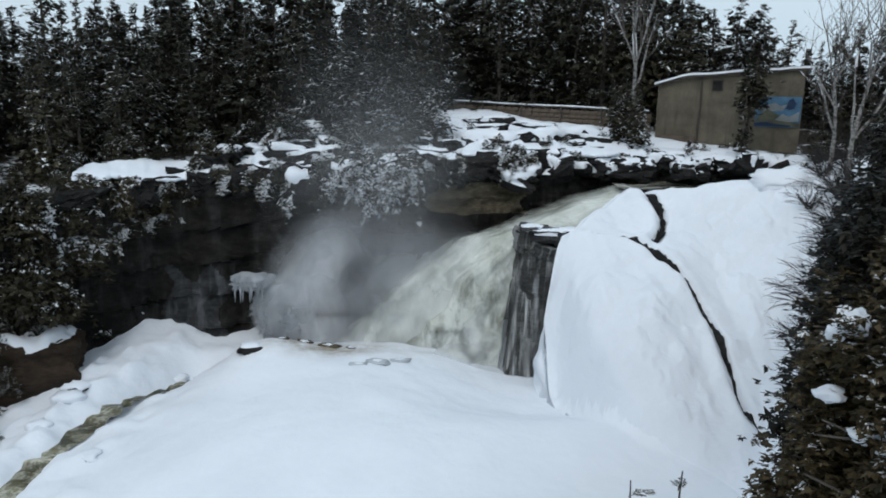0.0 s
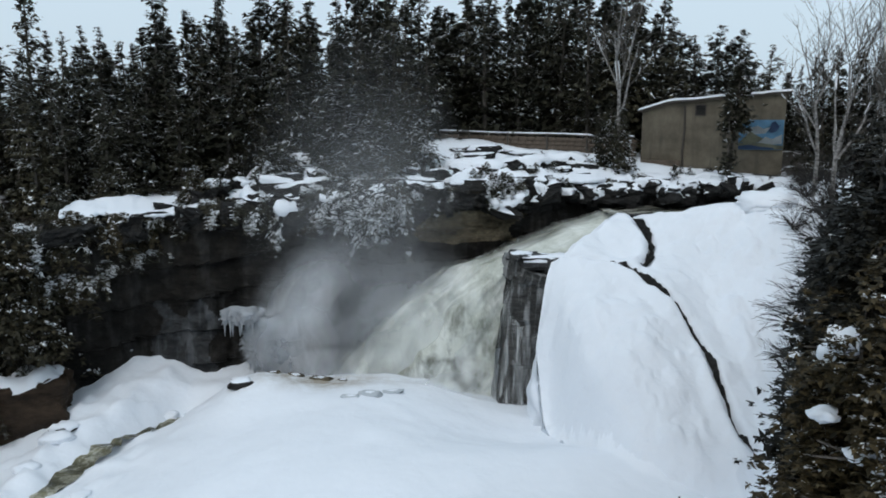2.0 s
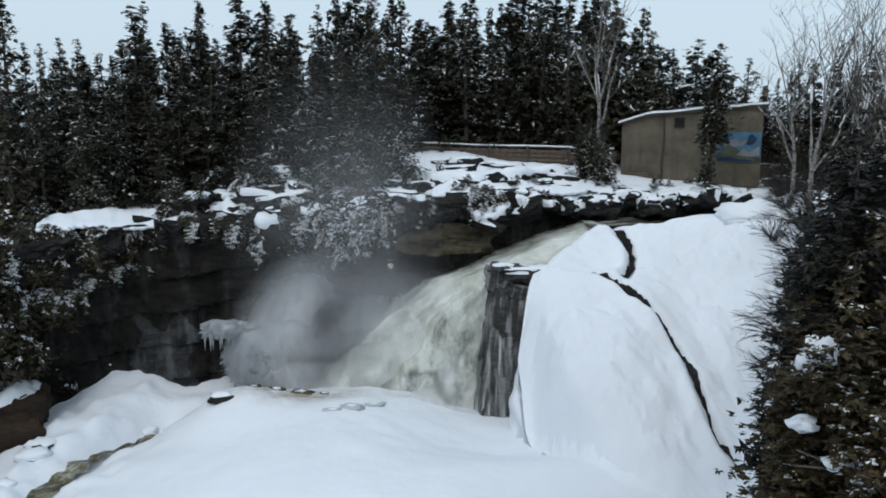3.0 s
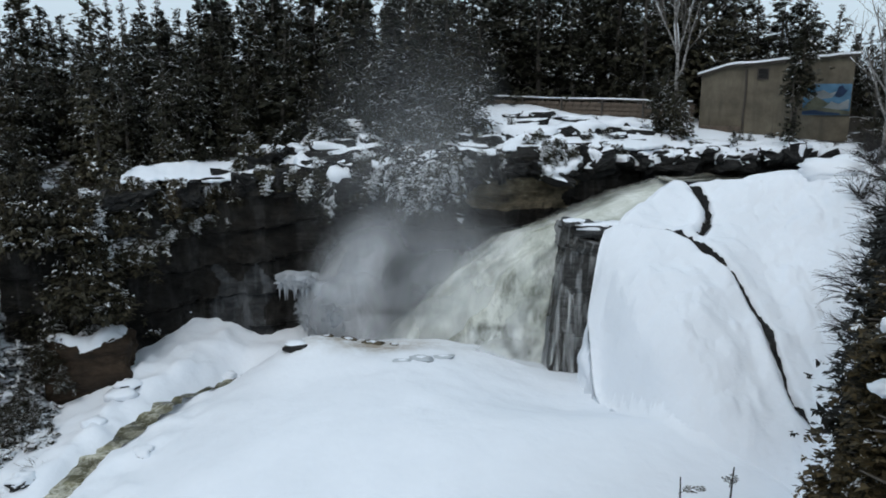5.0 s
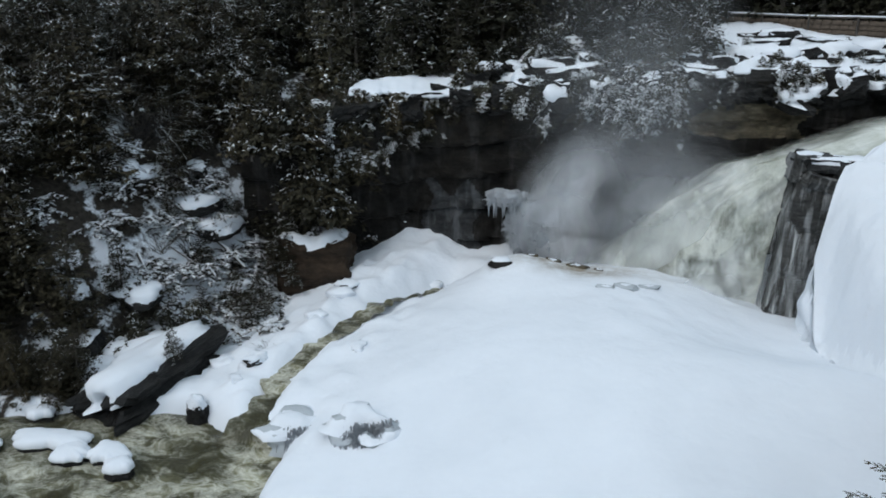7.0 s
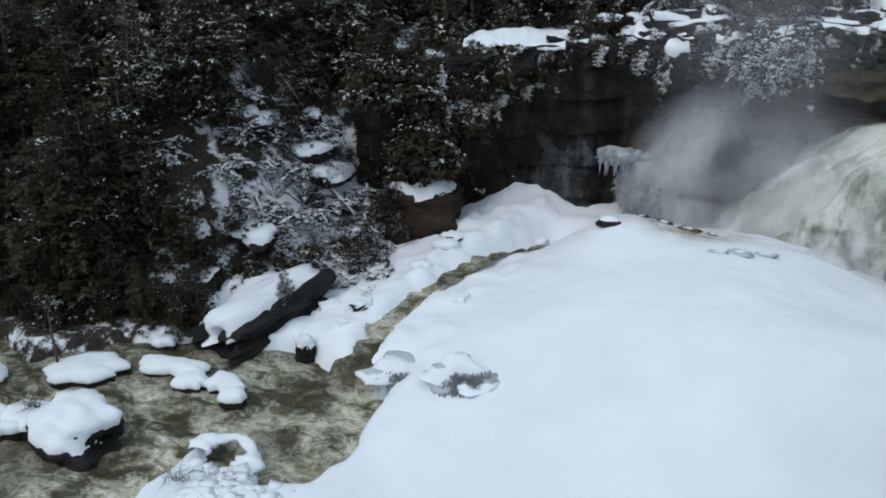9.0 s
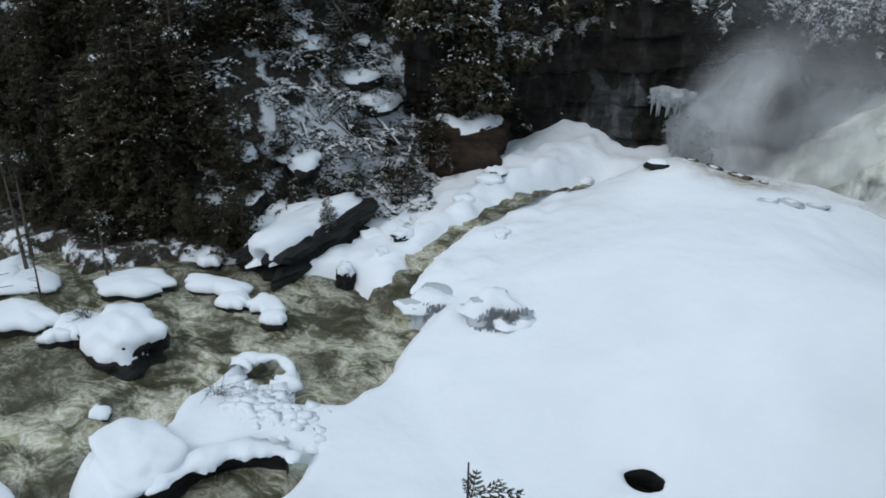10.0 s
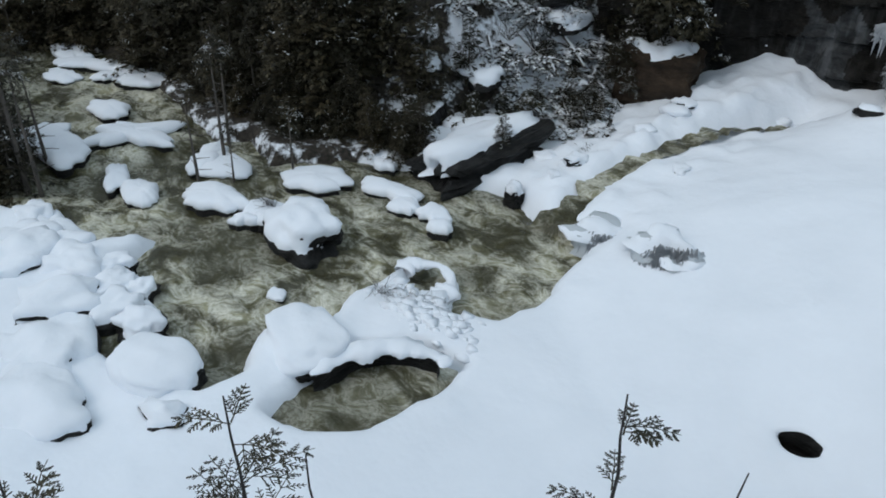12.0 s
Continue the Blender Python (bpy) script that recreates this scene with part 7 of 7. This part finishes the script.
for k, (x, y, sc) in enumerate([(-28.4, 13.6, 1.0), (-26.4, 17.1, 0.75), (-27.6, 14.8, 0.6), (-33.8, 8.2, 1.25), (-29.6, 15.6, 1.2), (-34.6, 9.6, 1.1), (-36.0, 8.4, 1.3), (-31.6, 17.0, 1.1), (-32.8, 8.0, 1.5), (-32.0, 8.3, 1.2), (-34.4, 7.4, 1.6), (-37.6, 9.0, 1.4)]):
    m = pose(x, y, -15.9, 0, 0, 70 * k)
    ob = copy_thing(RIVER_TREE, m) if k else RIVER_TREE
    ob.matrix_world = m
    ob.scale = (sc, sc, sc)
shrub("frosted_shrub", 96, 1.2, 16, "frosted twiggy shrub beside the big boulder").matrix_world = pose(-24.2, 14.4, -15.5)
# Dark rock added where the mound leaves a shaded hollow.
snowy_rock("shore_ledge", -16.2, 5.5, -15.55, 0.7, 0.45, 0.35, 475, "dark rock under snow, standing for the shaded hollow beside the mound", ROCK_DARK, 0.22, 0.35, 25, 0.4, rough=0.5)
shrub("frosted_shrub", 97, 1.0, 14, "small twiggy shrub on the snow shelf").matrix_world = pose(-16.6, 13.6, -15.3)
for k, (x, y) in enumerate([(-15.4, 14.5), (-15.9, 14.1), (-14.8, 14.7)]):
    shrub("frosted_shrub", 900 + k, 0.7, 18, "low dark twigs poking through the crumbled snow").matrix_world = pose(x, y, ground_at(x, y) - 0.1)
shrub("frosted_shrub", 98, 1.0, 14, "small bare shrub at the stream's edge").matrix_world = pose(-17.5, 27.2, -14.9)

# ---- near cedars and saplings ----
SNAGS = [(-0.75, -1.0, 6.5, 0.22, 0.2), (-0.9, -0.9, 6.3, 0.16, 0.14), (-0.55, -1.35, 4.9, 0.24, 0.1), (-0.85, -0.8, 5.3, 0.2, 0.12), (-0.2, -1.6, 4.8, 0.3, 0.08)]
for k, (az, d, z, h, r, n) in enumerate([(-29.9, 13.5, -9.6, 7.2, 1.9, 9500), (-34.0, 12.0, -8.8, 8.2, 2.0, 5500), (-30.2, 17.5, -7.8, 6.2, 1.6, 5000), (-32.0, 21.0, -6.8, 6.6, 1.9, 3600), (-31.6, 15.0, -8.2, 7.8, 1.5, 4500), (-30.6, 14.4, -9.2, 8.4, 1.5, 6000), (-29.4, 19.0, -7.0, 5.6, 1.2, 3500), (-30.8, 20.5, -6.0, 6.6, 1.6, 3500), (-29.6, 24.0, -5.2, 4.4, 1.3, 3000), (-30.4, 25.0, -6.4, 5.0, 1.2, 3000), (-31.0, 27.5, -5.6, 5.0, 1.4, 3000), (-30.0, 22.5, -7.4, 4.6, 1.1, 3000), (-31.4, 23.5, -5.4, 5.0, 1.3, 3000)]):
    # Cedars after the first two get the leaf colour with painted-in shade.
    c = conifer("cedar_tree", 350 + k, h, r, n, 0.3 if k < 2 else 0.42, 0.17 if k < 2 else 0.05, "bushy bronze-green cedar on the near bank", CEDAR_WARM if k < 2 else CEDAR_SHADED, bare=0.0, shape=0.3, width=0.28, droop=0.4)
    x, y = polar(az, d)
    c.matrix_world = pose(x, y, z, 0, 0, 50 * k)
    if k == 0:
        for q, (px, py, pz, sx, sz) in enumerate(SNAGS):
            rock_mesh("snow_clump", SNOW, c, sx, sx * 0.7, sz, 980 + q, rough=0.6, at=(px, py, pz), label="clump of snow caught on a branch")


def frond(rr, base, out, ln, v, f, depth):
    """A flat fern-like cedar frond: a curved rib with smaller fronds on both sides."""
    up = Vector((0, 0, 1))
    side = out.cross(up).normalized()
    n = 6 if depth == 2 else 5 if depth == 1 else 2
    q = base
    for i in range(n):
        g = (i + 1) / n
        d = (out + up * (-0.55 * g if depth == 2 else -0.2 * g) + side * rr.uniform(-0.12, 0.12)).normalized()
        q2 = q + d * ln / n
        w = side * (0.003 + 0.0035 * (1 - g) * depth / 2 + (0.002 if depth == 0 else 0))
        k = len(v)
        v.extend((q - w, q + w, q2 + w * 0.8, q2 - w * 0.8))
        f.append((k, k + 1, k + 2, k + 3))
        if depth and i:
            for sg in (-1, 1):
                b = (d + side * sg * rr.uniform(0.7, 1.1) + up * rr.uniform(-0.25, 0.15)).normalized()
                frond(rr, q, b, ln * (0.5 if depth == 2 else 0.38) * (1.15 - 0.75 * g) * rr.uniform(0.7, 1.2), v, f, depth - 1)
        q = q2


def sapling(name, seed, height, label, bushy=1.0):
    """A young cedar: a thin leader with flat sprays of scale leaves."""
    rr = random.Random(seed)
    t = thing(name, 0, 0, 0, label, "sapling", "lookout saplings")
    bm = bmesh.new()
    pts = [Vector((0.02 * math.sin(i * 1.7 + seed), 0.02 * math.cos(i * 1.3), height * i / 8)) for i in range(9)]
    tapered(bm, pts, [0.012 * (1 - i / 9) * height / 1.2 + 0.0025 for i in range(9)], 6)
    part("stem", bm, TWIG, t)
    for k in range(int(13 * bushy * height / 1.5)):
        h = rr.uniform(0.1, 0.97) if k % 3 == 0 else rr.uniform(0.1, 0.75)
        a = rr.uniform(0, 6.28)
        ln = (0.18 + 0.42 * (1 - h)) * rr.uniform(0.65, 1.25) * min(1.3, height / 1.3)
        out = Vector((math.cos(a), math.sin(a), rr.uniform(0.3, 0.8))).normalized()
        v, f = [], []
        frond(rr, Vector((0, 0, h * height)), out, ln, v, f, 2)
        tagged(link("spray", v, f, [CEDAR_DARK], t, smooth=False), kind="stuff")
    return t


for k, (x, y, ztip, h, bushy) in enumerate([(-3.2, 1.25, -2.95, 2.4, 1.3), (-1.62, 2.75, -2.82, 2.4, 0.8), (-1.05, 3.2, -3.3, 2.0, 0.35), (-3.2, 0.15, -2.7, 2.2, 1.2), (2.0, 5.85, -3.0, 3.0, 2.2), (1.62, 5.95, -3.15, 2.6, 1.6), (2.3, 5.6, -3.35, 2.4, 1.6), (-2.75, 1.45, -3.2, 1.9, 0.2)]):
    s = sapling("cedar_sapling", 600 + k, h, "slim young cedar sapling growing below the lookout", bushy)
    s.matrix_world = pose(x, y, ztip - h)

# ---- spray over the plunge pool: haze on see-through curved sheets ----
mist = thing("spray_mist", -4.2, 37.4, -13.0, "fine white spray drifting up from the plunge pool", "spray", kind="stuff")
SPRAY_SHEETS = [(-1.4, 0.0, 3.0, 5.6, 9.4, 0.7, SPRAY), (-2.4, -0.3, 1.9, 6.0, 6.0, 0.3, SPRAY), (-0.6, 0.2, 1.0, 7.0, 4.6, 0.2, SPRAY), (1.8, -1.0, 0.4, 10.5, 3.8, 0.0, SPRAY_SOFT),
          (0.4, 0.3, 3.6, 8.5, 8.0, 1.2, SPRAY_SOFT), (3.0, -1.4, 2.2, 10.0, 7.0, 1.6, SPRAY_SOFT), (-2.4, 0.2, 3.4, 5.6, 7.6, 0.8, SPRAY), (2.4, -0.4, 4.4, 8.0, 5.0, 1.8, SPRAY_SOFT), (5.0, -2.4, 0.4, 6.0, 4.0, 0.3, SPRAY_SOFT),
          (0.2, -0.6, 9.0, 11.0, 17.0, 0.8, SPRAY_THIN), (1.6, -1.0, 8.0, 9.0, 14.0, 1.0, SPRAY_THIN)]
for k, (x, y, z, w, h, lean, mat) in enumerate(SPRAY_SHEETS):
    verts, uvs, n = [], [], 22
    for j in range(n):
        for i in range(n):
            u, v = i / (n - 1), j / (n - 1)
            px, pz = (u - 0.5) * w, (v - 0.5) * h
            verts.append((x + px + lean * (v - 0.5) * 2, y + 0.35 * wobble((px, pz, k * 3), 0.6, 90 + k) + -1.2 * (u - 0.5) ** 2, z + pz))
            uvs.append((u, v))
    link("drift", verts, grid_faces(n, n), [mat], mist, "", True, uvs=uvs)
